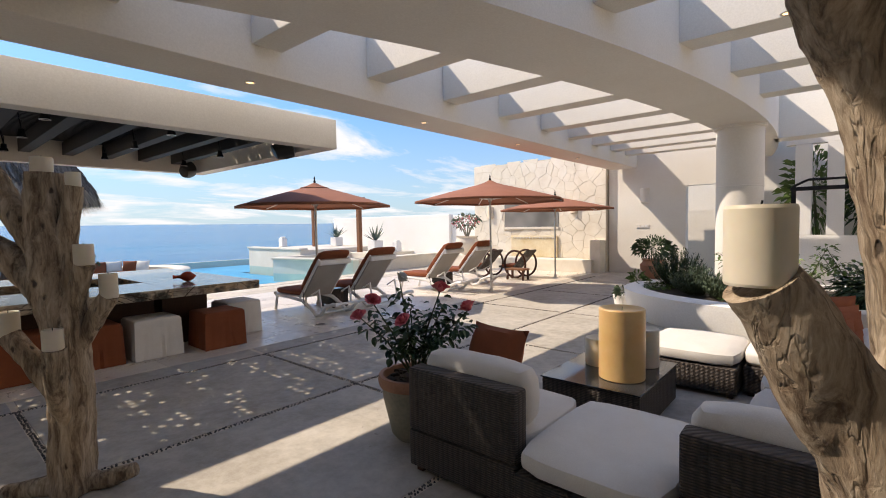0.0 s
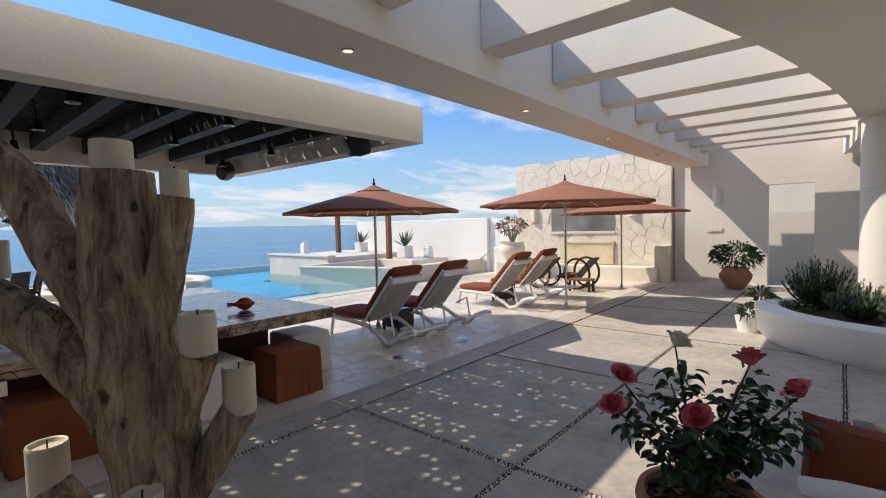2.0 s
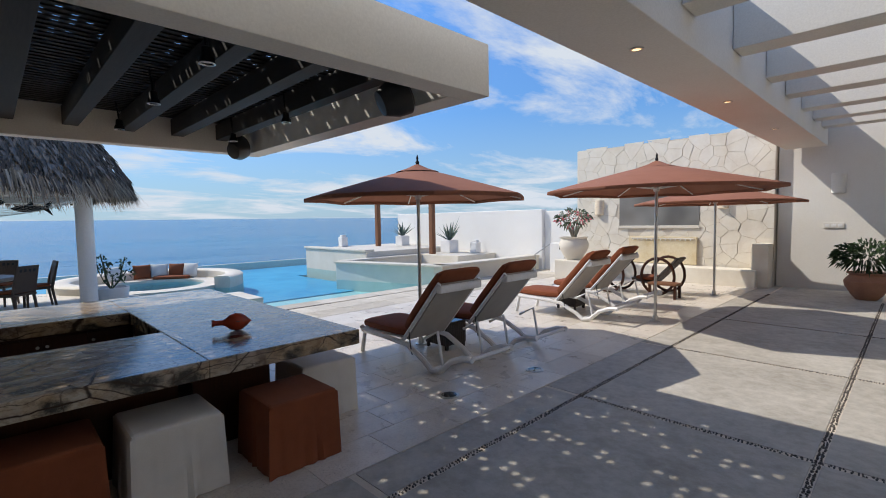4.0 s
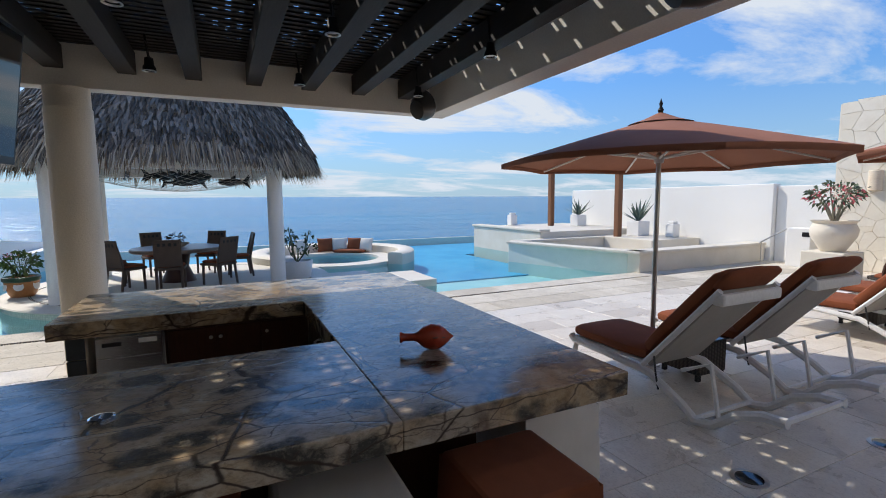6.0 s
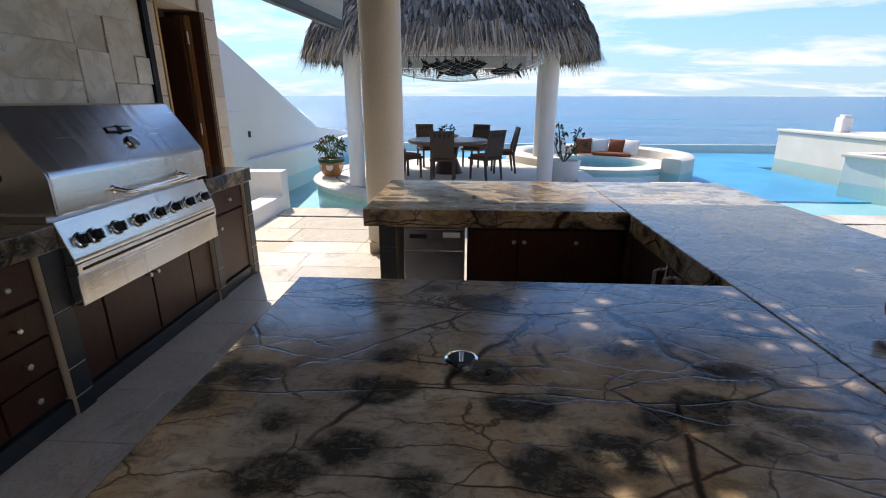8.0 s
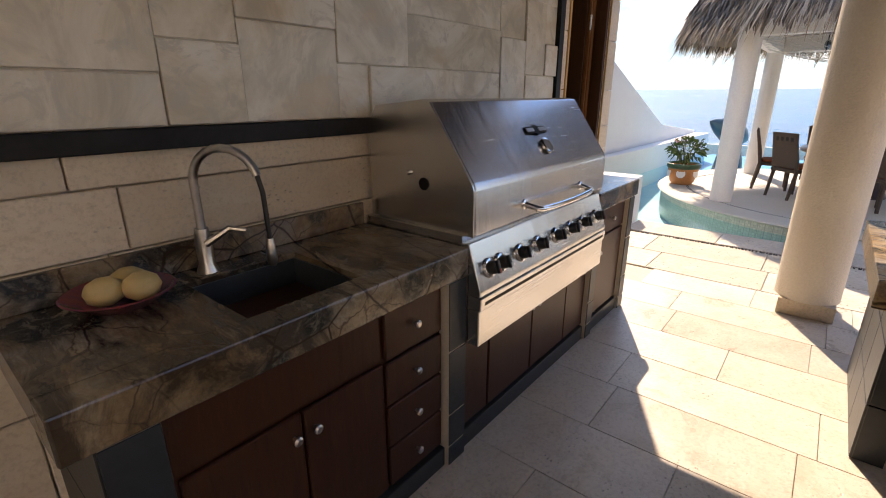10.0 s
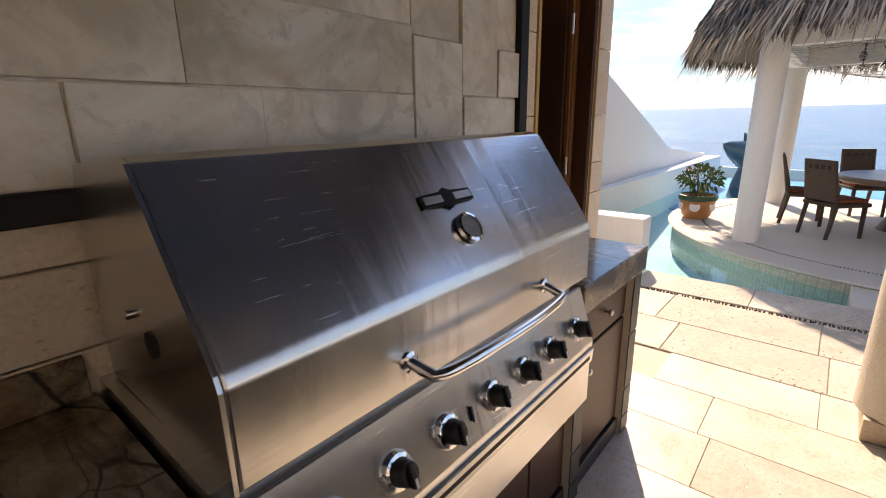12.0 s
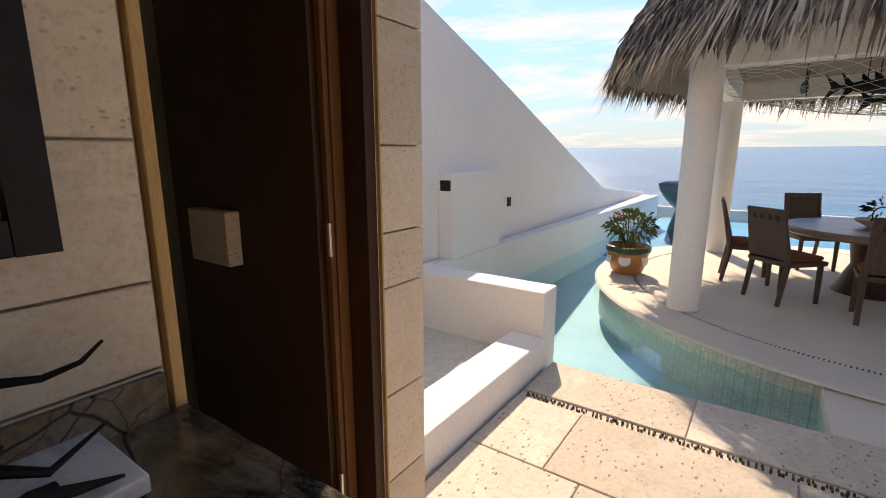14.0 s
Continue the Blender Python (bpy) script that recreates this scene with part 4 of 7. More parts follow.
bmesh.ops.transform(bm, verts=bm.verts, matrix=pose(-7.17, -0.830, 1.301, -52, 0, 0))
part("dial", bm, simple("dial_grey", (0.20, 0.20, 0.19), (0.28, 0.28, 0.27), 20, 0.3), gauge)
bm = prism([(-0.10, -0.018), (-0.02, -0.018), (0, -0.032), (0.02, -0.018), (0.10, -0.018), (0.10, 0.018), (0.02, 0.018), (0, 0.032), (-0.02, 0.018), (-0.10, 0.018)], 0, 0.006, 0.002)
bmesh.ops.transform(bm, verts=bm.verts, matrix=pose(-7.15, -0.886, 1.376, -52, 0, 0))
badge = part("badge", bm, IRON, grill, "dark cast name badge")
for sx in (-0.058, 0.058):
    bm = B(sx - 0.034, sx + 0.034, -0.010, 0.010, 0.005, 0.009, 0.001)
    bmesh.ops.transform(bm, verts=bm.verts, matrix=pose(-7.15, -0.886, 1.376, -52, 0, 0))
    part("plaque", bm, NICKEL, badge)
for i, kx in enumerate((-6.53, -6.615, -6.78, -6.945, -7.13, -7.29, -7.45, -7.635)):
    base = pose(kx, -0.729, 0.872, -72, 0, 0)
    bm = lathe([(0.043, 0), (0.043, 0.010), (0.038, 0.018), (0.030, 0.020), (0.029, 0.006)], (0, 0, 0), 28)
    bmesh.ops.transform(bm, verts=bm.verts, matrix=base)
    bez = part("bezel", bm, CHROME, grill)
    bm = lathe([(0.028, 0.006), (0.028, 0.030), (0.026, 0.046), (0.022, 0.050)], (0, 0, 0), 20)
    B(-0.008, 0.008, -0.027, 0.027, 0.046, 0.062, 0.003, bm)
    bmesh.ops.transform(bm, verts=bm.verts, matrix=base)
    part("control_knob", bm, BLACK, bez)
    bm = B(-0.0035, 0.0035, 0.006, 0.026, 0.0625, 0.0635)
    bmesh.ops.transform(bm, verts=bm.verts, matrix=base)
    part("pointer", bm, RED if i in (0, 7) else RESIN, bez, "red pointer mark" if i in (0, 7) else "white pointer mark")
bm = B(-0.012, 0.012, -0.012, 0.012, 0.0, 0.008, 0.002)
B(-0.003, 0.003, -0.02, 0.02, 0.008, 0.014, 0.001, bm)
bmesh.ops.transform(bm, verts=bm.verts, matrix=pose(-7.035, -0.729, 0.868, -72, 0, 0))
part("igniter", bm, BLACK, grill)

# marble board with a dark horn sculpture
board = solo("marble_board", B(-8.31, -7.96, -1.38, -1.115, KT + 0.001, KT + 0.036, 0.004), WMARBLE, "white grey-veined marble board on the counter", "board")
BTOP = KT + 0.036
ray = thing("manta_ray_sculpture", (-8.08, -1.24, BTOP), "dark metal pair of rays on a marble board", "sculpture")


def ray_body(at, span, chord, rz, rx, ry):
    """A ray's body: thick in the middle, thin drooping wing tips swept back."""
    bm = bmesh.new()
    nu, nv = 16, 8
    sheets = []
    for sgn in (1, -1):
        rows_ = []
        for i in range(nu + 1):
            u = -1 + 2 * i / nu
            c = chord * (1 - abs(u)) ** 0.75 * (1 - 0.35 * abs(u)) + 0.004
            row = []
            for j in range(nv + 1):
                v = -1 + 2 * j / nv
                th = 0.20 * chord * (1 - abs(u)) ** 1.6 * max(0.0, 1 - v * v) ** 0.5 + 0.002
                row.append(bm.verts.new((u * span, v * c * 0.5 - 0.35 * chord * abs(u) ** 1.5, sgn * th + 0.30 * span * abs(u) ** 1.8)))
            rows_.append(row)
        sheets.append(rows_)
        for i in range(nu):
            for j in range(nv):
                q = (rows_[i][j], rows_[i + 1][j], rows_[i + 1][j + 1], rows_[i][j + 1])
                bm.faces.new(q if sgn > 0 else q[::-1])
    a, b = sheets
    for i in range(nu):
        bm.faces.new((b[i][0], b[i + 1][0], a[i + 1][0], a[i][0]))
        bm.faces.new((a[i][nv], a[i + 1][nv], b[i + 1][nv], b[i][nv]))
    for j in range(nv):
        bm.faces.new((a[0][j], a[0][j + 1], b[0][j + 1], b[0][j]))
        bm.faces.new((b[nu][j], b[nu][j + 1], a[nu][j + 1], a[nu][j]))
    bmesh.ops.recalc_face_normals(bm, faces=bm.faces)
    return turn(bm, at, rz, rx, ry)


part("body", ray_body((-8.10, -1.27, BTOP + 0.062), 0.105, 0.15, 70, 28, 26), IRON, ray)
part("body", ray_body((-8.13, -1.33, BTOP + 0.165), 0.085, 0.12, 95, 20, -18), IRON, ray)
part("tail", tube([(-8.14, -1.24, BTOP + 0.055), (-8.20, -1.20, BTOP + 0.035), (-8.24, -1.21, BTOP + 0.05), (-8.28, -1.19, BTOP + 0.085)], [0.012, 0.008, 0.005, 0.003]), IRON, ray)
part("tail", tube([(-8.17, -1.32, BTOP + 0.165), (-8.23, -1.29, BTOP + 0.16), (-8.28, -1.26, BTOP + 0.18), (-8.31, -1.24, BTOP + 0.215)], [0.010, 0.007, 0.005, 0.003]), IRON, ray)
part("stand", tube([(-8.10, -1.30, BTOP + 0.0005), (-8.11, -1.31, BTOP + 0.08), (-8.13, -1.33, BTOP + 0.165)], [0.022, 0.016, 0.012]), IRON, ray)
part("base_fin", tube([(-8.20, -1.19, BTOP + 0.012), (-8.16, -1.17, BTOP + 0.022), (-8.22, -1.145, BTOP + 0.016), (-8.28, -1.135, BTOP + 0.008)], [0.010, 0.014, 0.010, 0.003]), IRON, ray)

# bar: U-shaped counter on dark cabinets
BT, BZ = 0.855, 0.735
bar = thing("bar_counter", (-6.8, 2.8, BZ), "U-shaped polished brown forest marble bar top", "bar counter")
for nm, a in (("front_slab", (-6.15, -5.0, 0.52, 2.2345)), ("side_slab", (-8.62, -5.0, 2.236, 3.40)), ("back_slab", (-8.62, -7.41, 0.50, 2.2345))):
    part(nm, B(*a, BZ, BT, 0.006), MARBLE, bar)
bc = thing("bar_front_base", (-5.8, 1.6, 0), "dark wooden bar base under the marble top", "bar base")
part("body", B(-6.12, -5.62, 0.62, 2.20, 0.0, BZ - 0.001), DARKWOOD, bc)
bs = thing("bar_side_base", (-7.0, 2.7, 0), "dark wooden cabinet run with steel undercounter fridges", "bar base")
part("body", B(-8.40, -5.62, 2.30, 2.90, 0.0, BZ - 0.001), DARKWOOD, bs)
for x0, x1 in ((-7.36, -6.80), (-6.77, -6.22)):
    f = part("fridge_door", B(x0, x1, 2.262, 2.299, 0.08, 0.715, 0.004), STEEL, bs)
    hx = x1 - 0.05 if x0 < -7 else x0 + 0.05
    part("handle", tube([(hx, 2.258, 0.45), (hx, 2.225, 0.46), (hx, 2.225, 0.66), (hx, 2.258, 0.67)], 0.010), NICKEL, f)
bb = thing("bar_back_base", (-8.0, 1.4, 0), "dark wooden bar cabinet with nickel knobs", "cabinet")
part("body", B(-8.40, -7.52, 1.20, 2.28, 0.0, BZ - 0.001), DARKWOOD, bb)
for y0, y1, ky in ((1.22, 1.55, 1.52), (1.56, 1.89, 1.59), (1.90, 2.25, 1.94)):
    d = panel_x("door", y0, y1, 0.08, 0.70, -7.521, bb)
    knob((-7.50, ky, 0.62), d, (1, 0, 0))
ice = thing("ice_maker", (-7.8, 0.95, 0), "built-in stainless steel ice maker with black controls", "ice maker")
part("body", B(-8.20, -7.50, 0.755, 1.18, 0.02, 0.70, 0.006), STEEL, ice)
part("drawer_front", B(-7.499, -7.488, 0.765, 1.17, 0.32, 0.545, 0.003), STEEL, ice)
part("control_strip", B(-7.499, -7.493, 0.80, 0.92, 0.63, 0.66, 0.002), BLACK, ice)
part("badge", B(-7.499, -7.495, 1.03, 1.15, 0.64, 0.675, 0.001), RESIN, ice)
pil = thing("bar_pilaster", (-7.9, 0.62, 0), "black slate tiled pilaster under the bar end", "pilaster", "slate pilasters")
part("core", B(-8.40, -7.505, 0.60, 0.70, 0, BZ - 0.002), MORTAR, pil)
for z0, z1 in ((0, 0.28), (0.28, 0.56), (0.56, BZ)):
    part("tile", B(-7.504, -7.49, 0.595, 0.70, z0 + 0.003, z1 - 0.003, 0.002, seg=1), SLATE, pil, smooth=False)
    for x0, x1 in ((-8.40, -8.10), (-8.10, -7.80), (-7.80, -7.49)):
        part("tile", B(x0 + 0.002, x1 - 0.002, 0.586, 0.597, z0 + 0.003, z1 - 0.003, 0.002, seg=1), SLATE, pil, smooth=False)
out = thing("countertop_outlet", (-5.54, 1.19, BT), "round chrome pop-up outlet set into the bar top", "outlet")
part("ring", lathe([(0.046, 0.0005), (0.046, 0.007), (0.038, 0.010), (0.035, 0.004)], (-5.54, 1.19, BT), 28), CHROME, out)
part("lid", lathe([(0.034, 0.001), (0.034, 0.008), (0.0001, 0.009)], (-5.54, 1.19, BT), 28, None, False), BLACK, out)
part("handle", B(-5.566, -5.514, 1.184, 1.196, BT + 0.007, BT + 0.013, 0.002), CHROME, out)
gourd = thing("red_gourd", (-5.76, 2.64, BT), "glossy red painted gourd lying on the bar", "gourd")
bm = lathe([(0.0005, -0.150), (0.030, -0.148), (0.030, -0.138), (0.022, -0.125), (0.021, -0.070), (0.030, -0.048), (0.060, -0.015), (0.074, 0.030), (0.068, 0.075), (0.042, 0.112), (0.014, 0.138), (0.0005, 0.155)], (0, 0, 0), 22, None, False)
bmesh.ops.transform(bm, verts=bm.verts, matrix=pose(-5.755, 2.655, BT + 0.073, 0, 90, 68))
part("body", bm, RED, gourd)
for i in range(3):
    a = radians(20 + 120 * i)
    bm = tube([Vector((0.060 * math.cos(a), 0.060 * math.sin(a), 0.0)), Vector((0.075 * math.cos(a), 0.075 * math.sin(a), 0.045)), Vector((0.05 * math.cos(a), 0.05 * math.sin(a), 0.105))], 0.003, None, 6)
    bmesh.ops.transform(bm, verts=bm.verts, matrix=pose(-5.755, 2.655, BT + 0.073, 0, 90, 68))
    part("carved_line", bm, DARKWOOD, gourd)


# slipcovered stools
def stool(cx, cy, mat, label, s=0.52, h=0.5):
    ob = thing("stool", (cx, cy, 0), label, "stool", "stools at the bar")
    part("seat_top", B(cx - s / 2, cx + s / 2, cy - s / 2, cy + s / 2, h - 0.09, h, 0.025), mat, ob)
    bm = bmesh.new()
    n = 64
    rings = []
    for k in range(7):
        f = k / 6
        ring = []
        for i in range(n):
            a = 2 * math.pi * i / n
            c, sn = math.cos(a), math.sin(a)
            r = 1 / max(abs(c), abs(sn))
            e = s / 2 + 0.003 + f * 0.014 + 0.017 * f * math.sin(i * 2.3 + cx * 9) * (0.5 + 0.5 * math.sin(i * 0.7))
            ring.append(bm.verts.new((cx + c * r * e, cy + sn * r * e, (h - 0.028) * (1 - f) + 0.006)))
        rings.append(ring)
    for a, b in zip(rings, rings[1:]):
        for i in range(n):
            bm.faces.new((a[i], a[(i + 1) % n], b[(i + 1) % n], b[i]))
    part("skirt", bm, mat, ob)


for sx, sy, mt_, lb in ((-5.68, 3.36, LINEN, 0), (-5.07, 2.80, RUST, 1), (-5.24, 2.04, LINEN, 0), (-5.28, 1.40, RUST, 1), (-5.28, 0.80, RUST, 1)):
    stool(sx, sy, mt_, "cube stool in a rust orange fabric slipcover" if lb else "cube stool in a white canvas slipcover")

# bar column and roof
col = structure("column_bar", lathe([(0.20, 0.12), (0.20, 2.62), (0.19, 2.64), (0.19, 2.82)], (-9.24, 0.33, 0), 40), CREAM, "round cream plastered column", "column")
part("column_base", B(-9.42, -9.06, 0.17, 0.51, 0.0, 0.119, 0.006), LIME, col)
RZ0, RZ1 = 2.82, 3.27
rf = structure("roof_fascia_front", B(-4.72, -4.48, -1.7, 4.475, RZ0, RZ1, 0.006), PLASTER, "cream plastered fascia of the bar roof", "roof edge")
structure("roof_fascia_side", B(-9.16, -4.722, 4.20, 4.474, RZ0, RZ1, 0.006), PLASTER, "cream plastered side fascia of the bar roof", "roof edge")
structure("roof_fascia_back", B(-9.36, -9.162, -1.7, 4.47, RZ0, RZ1, 0.006), PLASTER, "cream plastered back beam of the bar roof", "roof edge")
structure("roof_bar_cap", B(-9.36, -4.722, -1.7, -1.36, RZ0 + 0.19, RZ1, 0.0), PLASTER, "plastered roof edge on the wall", "roof edge")
# perforated ceiling: a sheet with small square holes over thin slats
rh = random.Random(3)
vs, fs = [], []
step, hole_ = 0.098, 0.040
nx, ny = 45, 57


def ceil_quad(x0, x1, y0, y1):
    k0 = len(vs)
    vs.extend(((x0, y0, RZ1 - 0.02), (x1, y0, RZ1 - 0.02), (x1, y1, RZ1 - 0.02), (x0, y1, RZ1 - 0.02)))
    fs.append((k0, k0 + 1, k0 + 2, k0 + 3))


for i in range(nx):
    for j in range(ny):
        x0, y0 = -9.157 + i * step, -1.40 + j * step
        x1, y1 = min(x0 + step, -4.722), y0 + step
        if rh.random() < 0.30 and i > 6:
            hx, hy_ = x0 + 0.072, y0 + 0.045
            ceil_quad(x0, hx - hole_ / 2, y0, y1)
            ceil_quad(hx + hole_ / 2, x1, y0, y1)
            ceil_quad(hx - hole_ / 2, hx + hole_ / 2, y0, hy_ - hole_ / 2)
            ceil_quad(hx - hole_ / 2, hx + hole_ / 2, hy_ + hole_ / 2, y1)
        else:
            ceil_quad(x0, x1, y0, y1)
me = bpy.data.meshes.new("ceiling_bar")
me.from_pydata(vs, [], fs)
me.materials.append(BEAM)
tagged(new("ceiling_bar", me), "dark perforated ceiling of the bar roof", "ceiling", "", "structure")
bm = bmesh.new()
x = -9.157
while x < -4.80:
    B(x, x + 0.048, -1.39, 4.18, RZ1 - 0.034, RZ1 - 0.023, 0, bm)
    x += step
structure("ceiling_slats", bm, BEAM, "black wooden slats of the bar ceiling", "ceiling", False)
for by in [-0.93 + 0.595 * k for k in range(9)]:
    structure("beam", B(-9.158, -4.724, by - 0.08, by + 0.08, RZ1 - 0.28, RZ1 - 0.056, 0.006), BEAM, "black wooden ceiling beam", "beam")
for bx, by in ((-8.5, -0.30), (-8.5, 1.02), (-8.5, 2.34), (-8.5, 3.66), (-6.9, 1.02), (-6.9, 2.34), (-6.9, 3.66), (-5.4, 1.02), (-5.4, 2.34)):
    sp = thing("spotlight", (bx, by, RZ1 - 0.30), "small black ceiling spotlight with a pale lens", "spotlight", "bar spotlights")
    cy_ = by + 0.10
    part("stem", tube([(bx, by + 0.075, RZ1 - 0.06), (bx, cy_, RZ1 - 0.26)], 0.010), IRON, sp)
    part("cable", tube([(bx + 0.01, by + 0.08, RZ1 - 0.12), (bx + 0.06, by + 0.10, RZ1 - 0.16), (bx + 0.05, cy_, RZ1 - 0.22), (bx + 0.01, cy_, RZ1 - 0.27)], 0.005, None, 6), BLACK, sp)
    can = part("can", lathe([(0.020, 0.12), (0.036, 0.11), (0.040, 0.05), (0.052, 0.035), (0.056, 0.0), (0.046, 0.0), (0.042, 0.02)], (bx, cy_, RZ1 - 0.38), 20), IRON, sp)
    part("trim_ring", lathe([(0.056, 0.0005), (0.058, -0.004), (0.046, -0.006), (0.043, 0.004)], (bx, cy_, RZ1 - 0.38), 24, None, False), NICKEL, can, "bright metal trim ring")
    part("lens", lathe([(0.042, 0.012), (0.0001, 0.010)], (bx, cy_, RZ1 - 0.38), 18, None, False), RESIN, can, "pale frosted lens")
for sx, sy, az in ((-8.85, 3.95, 220), (-5.15, 3.95, 160)):
    sk = thing("loudspeaker", (sx, sy, RZ0 + 0.1), "black outdoor loudspeaker in the roof corner", "loudspeaker", "bar loudspeakers")
    bm = lathe([(0.02, -0.16), (0.09, -0.15), (0.135, -0.02), (0.145, 0.10), (0.12, 0.13), (0.02, 0.14)], (0, 0, 0), 22, None, True, 1.25)
    part("cabinet", turn(bm, (sx, sy, RZ0 + 0.03), az, 65), BLACK, sk)
    part("bracket", tube([(sx, sy, RZ0 + 0.08), (sx, sy + 0.02, RZ1 - 0.06)], 0.015), IRON, sk)

# television hung from the roof
tv = thing("television", (-6.6, 0.3, 1.95), "black flat television hung from the bar roof", "television")
bm = B(-0.72, 0.72, -0.03, 0.03, 0.0, 0.86, 0.008)
tvp = pose(-6.72, 0.325, 1.95, -8, 0, -6)
bmesh.ops.transform(bm, verts=bm.verts, matrix=tvp)
part("housing", bm, BLACK, tv)
bm = B(-0.69, 0.69, 0.031, 0.033, 0.05, 0.83)
bmesh.ops.transform(bm, verts=bm.verts, matrix=tvp)
part("screen", bm, SCREEN, tv)
part("mount", tube([(-6.72, 0.36, 2.5), (-6.72, 0.33, 3.2)], 0.025), IRON, tv)

# pergola over the courtyard
PZ = 3.28
RT = PZ + 0.95


def arc_x(y, cx, cy, r):
    return cx + math.sqrt(r * r - (y - cy) ** 2)


pg = structure("pergola_beam_front", B(-4.08, -3.30, -4.0, 14.9, PZ, RT, 0.01), PLASTER, "wide cream plastered pergola beam", "beam")
ARC_IN, ARC_OUT = (-27.17, 11.53, 26.93), (-24.35, 10.31, 24.91)
for ry in (-3.77, -2.20, -0.63, 0.94, 2.51, 4.10, 5.66, 7.24, 8.82, 10.10, 11.46, 12.72, 13.86):
    xe = arc_x(ry + 0.2, *ARC_IN) + 0.05
    structure("rafter", B(-3.295, xe, ry, ry + 0.36, PZ + 0.29, RT - 0.004, 0.008), PLASTER, "cream plastered pergola rafter", "rafter")
    if ry < 9:
        structure("rafter", B(arc_x(ry + 0.2, *ARC_OUT) - 0.04, 4.6, ry, ry + 0.36, PZ + 0.29, RT - 0.004, 0.008), PLASTER, "cream plastered pergola rafter", "rafter")
left = [(arc_x(y, *ARC_IN), y) for y in [-4.0 + 0.79 * k for k in range(25)]]
right = [(arc_x(y, *ARC_OUT), y) for y in [14.96 - 0.79 * k for k in range(25)]]
structure("pergola_beam_curved", prism(left + right, PZ, RT + 0.003, 0.008), PLASTER, "curved cream plastered pergola beam", "beam")
side = [(0.42 + 4.2 * math.sin(radians(a)), 7.65 + 4.2 * math.cos(radians(a))) for a in range(0, 61, 5)]
rim_ = [(0.42 + 4.75 * math.sin(radians(a)), 7.65 + 4.75 * math.cos(radians(a))) for a in range(60, -1, -5)]
structure("pergola_beam_cross", prism(side + rim_, PZ, RT, 0.008), PLASTER, "curved cream plastered cross beam", "beam")
colm = structure("column_court", lathe([(0.37, 0.0), (0.37, 2.2), (0.375, 2.21), (0.37, 2.22), (0.37, PZ - 0.05), (0.41, PZ - 0.045), (0.41, PZ)], (0.12, 9.85, 0), 44), PLASTER, "thick round cream plastered column", "column")
for dx, dy in ((-3.66, 2.67), (-3.66, 5.6), (-3.66, 8.5), (-3.66, 11.4), (1.1, 5.45), (1.4, 6.9)):
    zz = PZ if dx < 0 else PZ + 0.25
    dl = thing("downlight", (dx, dy, zz), "small round recessed downlight in the pergola", "downlight", "pergola downlights")
    part("ring", lathe([(0.062, -0.001), (0.062, -0.010), (0.045, -0.012), (0.042, -0.002)], (dx, dy, zz), 20), NICKEL, dl)
    part("bulb", lathe([(0.040, -0.004), (0.0001, -0.006)], (dx, dy, zz), 20, None, False), LAMPGLOW, dl)

# far white wall with passage, stone wall and terrace walls
FWY = 15.05
structure("wall_far", B(-4.22, -1.95, FWY, FWY + 0.3, -0.1, 4.2), PLASTER, "tall cream plastered courtyard wall", "wall")
structure("wall_far_right", B(-0.98, 6.5, FWY, FWY + 0.3, -0.1, 4.2), PLASTER, "tall cream plastered courtyard wall", "wall")
structure("wall_far_top", B(-1.95, -0.98, FWY + 0.002, FWY + 0.3, 2.66, 4.2), PLASTER, "lintel over a passage", "wall")
structure("wall_passage", B(-2.6, -0.3, FWY + 1.6, FWY + 1.8, -0.1, 1.95), CREAM, "low cream wall in the passage", "wall")
structure("wall_garden_far", B(-4.2, 1.5, FWY + 4.0, FWY + 4.3, -0.1, 3.6), CREAM, "cream garden wall beyond the passage", "wall")
structure("ground_passage", B(-4.2, 6.5, 15.21, FWY + 4.0, -0.4, -0.02), CONCRETE, "concrete garden path", "path")
structure("wall_east", B(4.6, 4.9, -4.0, 15.35, -0.1, 4.2), CREAM, "plain house wall behind the courtyard", "wall")
structure("wall_south", B(-3.2, 4.6, -4.3, -4.0, -0.1, 4.2), CREAM, "plain house wall at the end of the courtyard", "wall")
# unseen slab above the rafters, added to keep the sun off the sofas
structure("roof_pergola", B(-3.30, -1.66, -4.0, 1.6, PZ + 0.956, PZ + 1.1), PLASTER, "unseen flat slab added over the pergola to shade the sofas", "roof")
# unseen roof, widened so that less sun reaches the sitting area
structure("roof_court", B(-0.5, 4.9, -4.0, 1.6, PZ + 0.956, PZ + 1.1), PLASTER, "unseen flat roof added to shade the sitting area", "roof")
sw = structure("wall_stone", B(-9.5, -4.25, FWY - 0.16, FWY + 0.3, -0.1, 3.86), MORTAR, "tall dry-look wall of pale irregular flagstones", "wall")
# irregular flagstones by clipping cells between scattered seeds
rs = random.Random(11)
seeds = []
for iz in range(11):
    for ix in range(17):
        seeds.append((-9.5 + (ix + 0.5 + rs.uniform(-0.75, 0.75)) * 5.25 / 17, (iz + 0.5 + rs.uniform(-0.75, 0.75)) * 3.9 / 11))


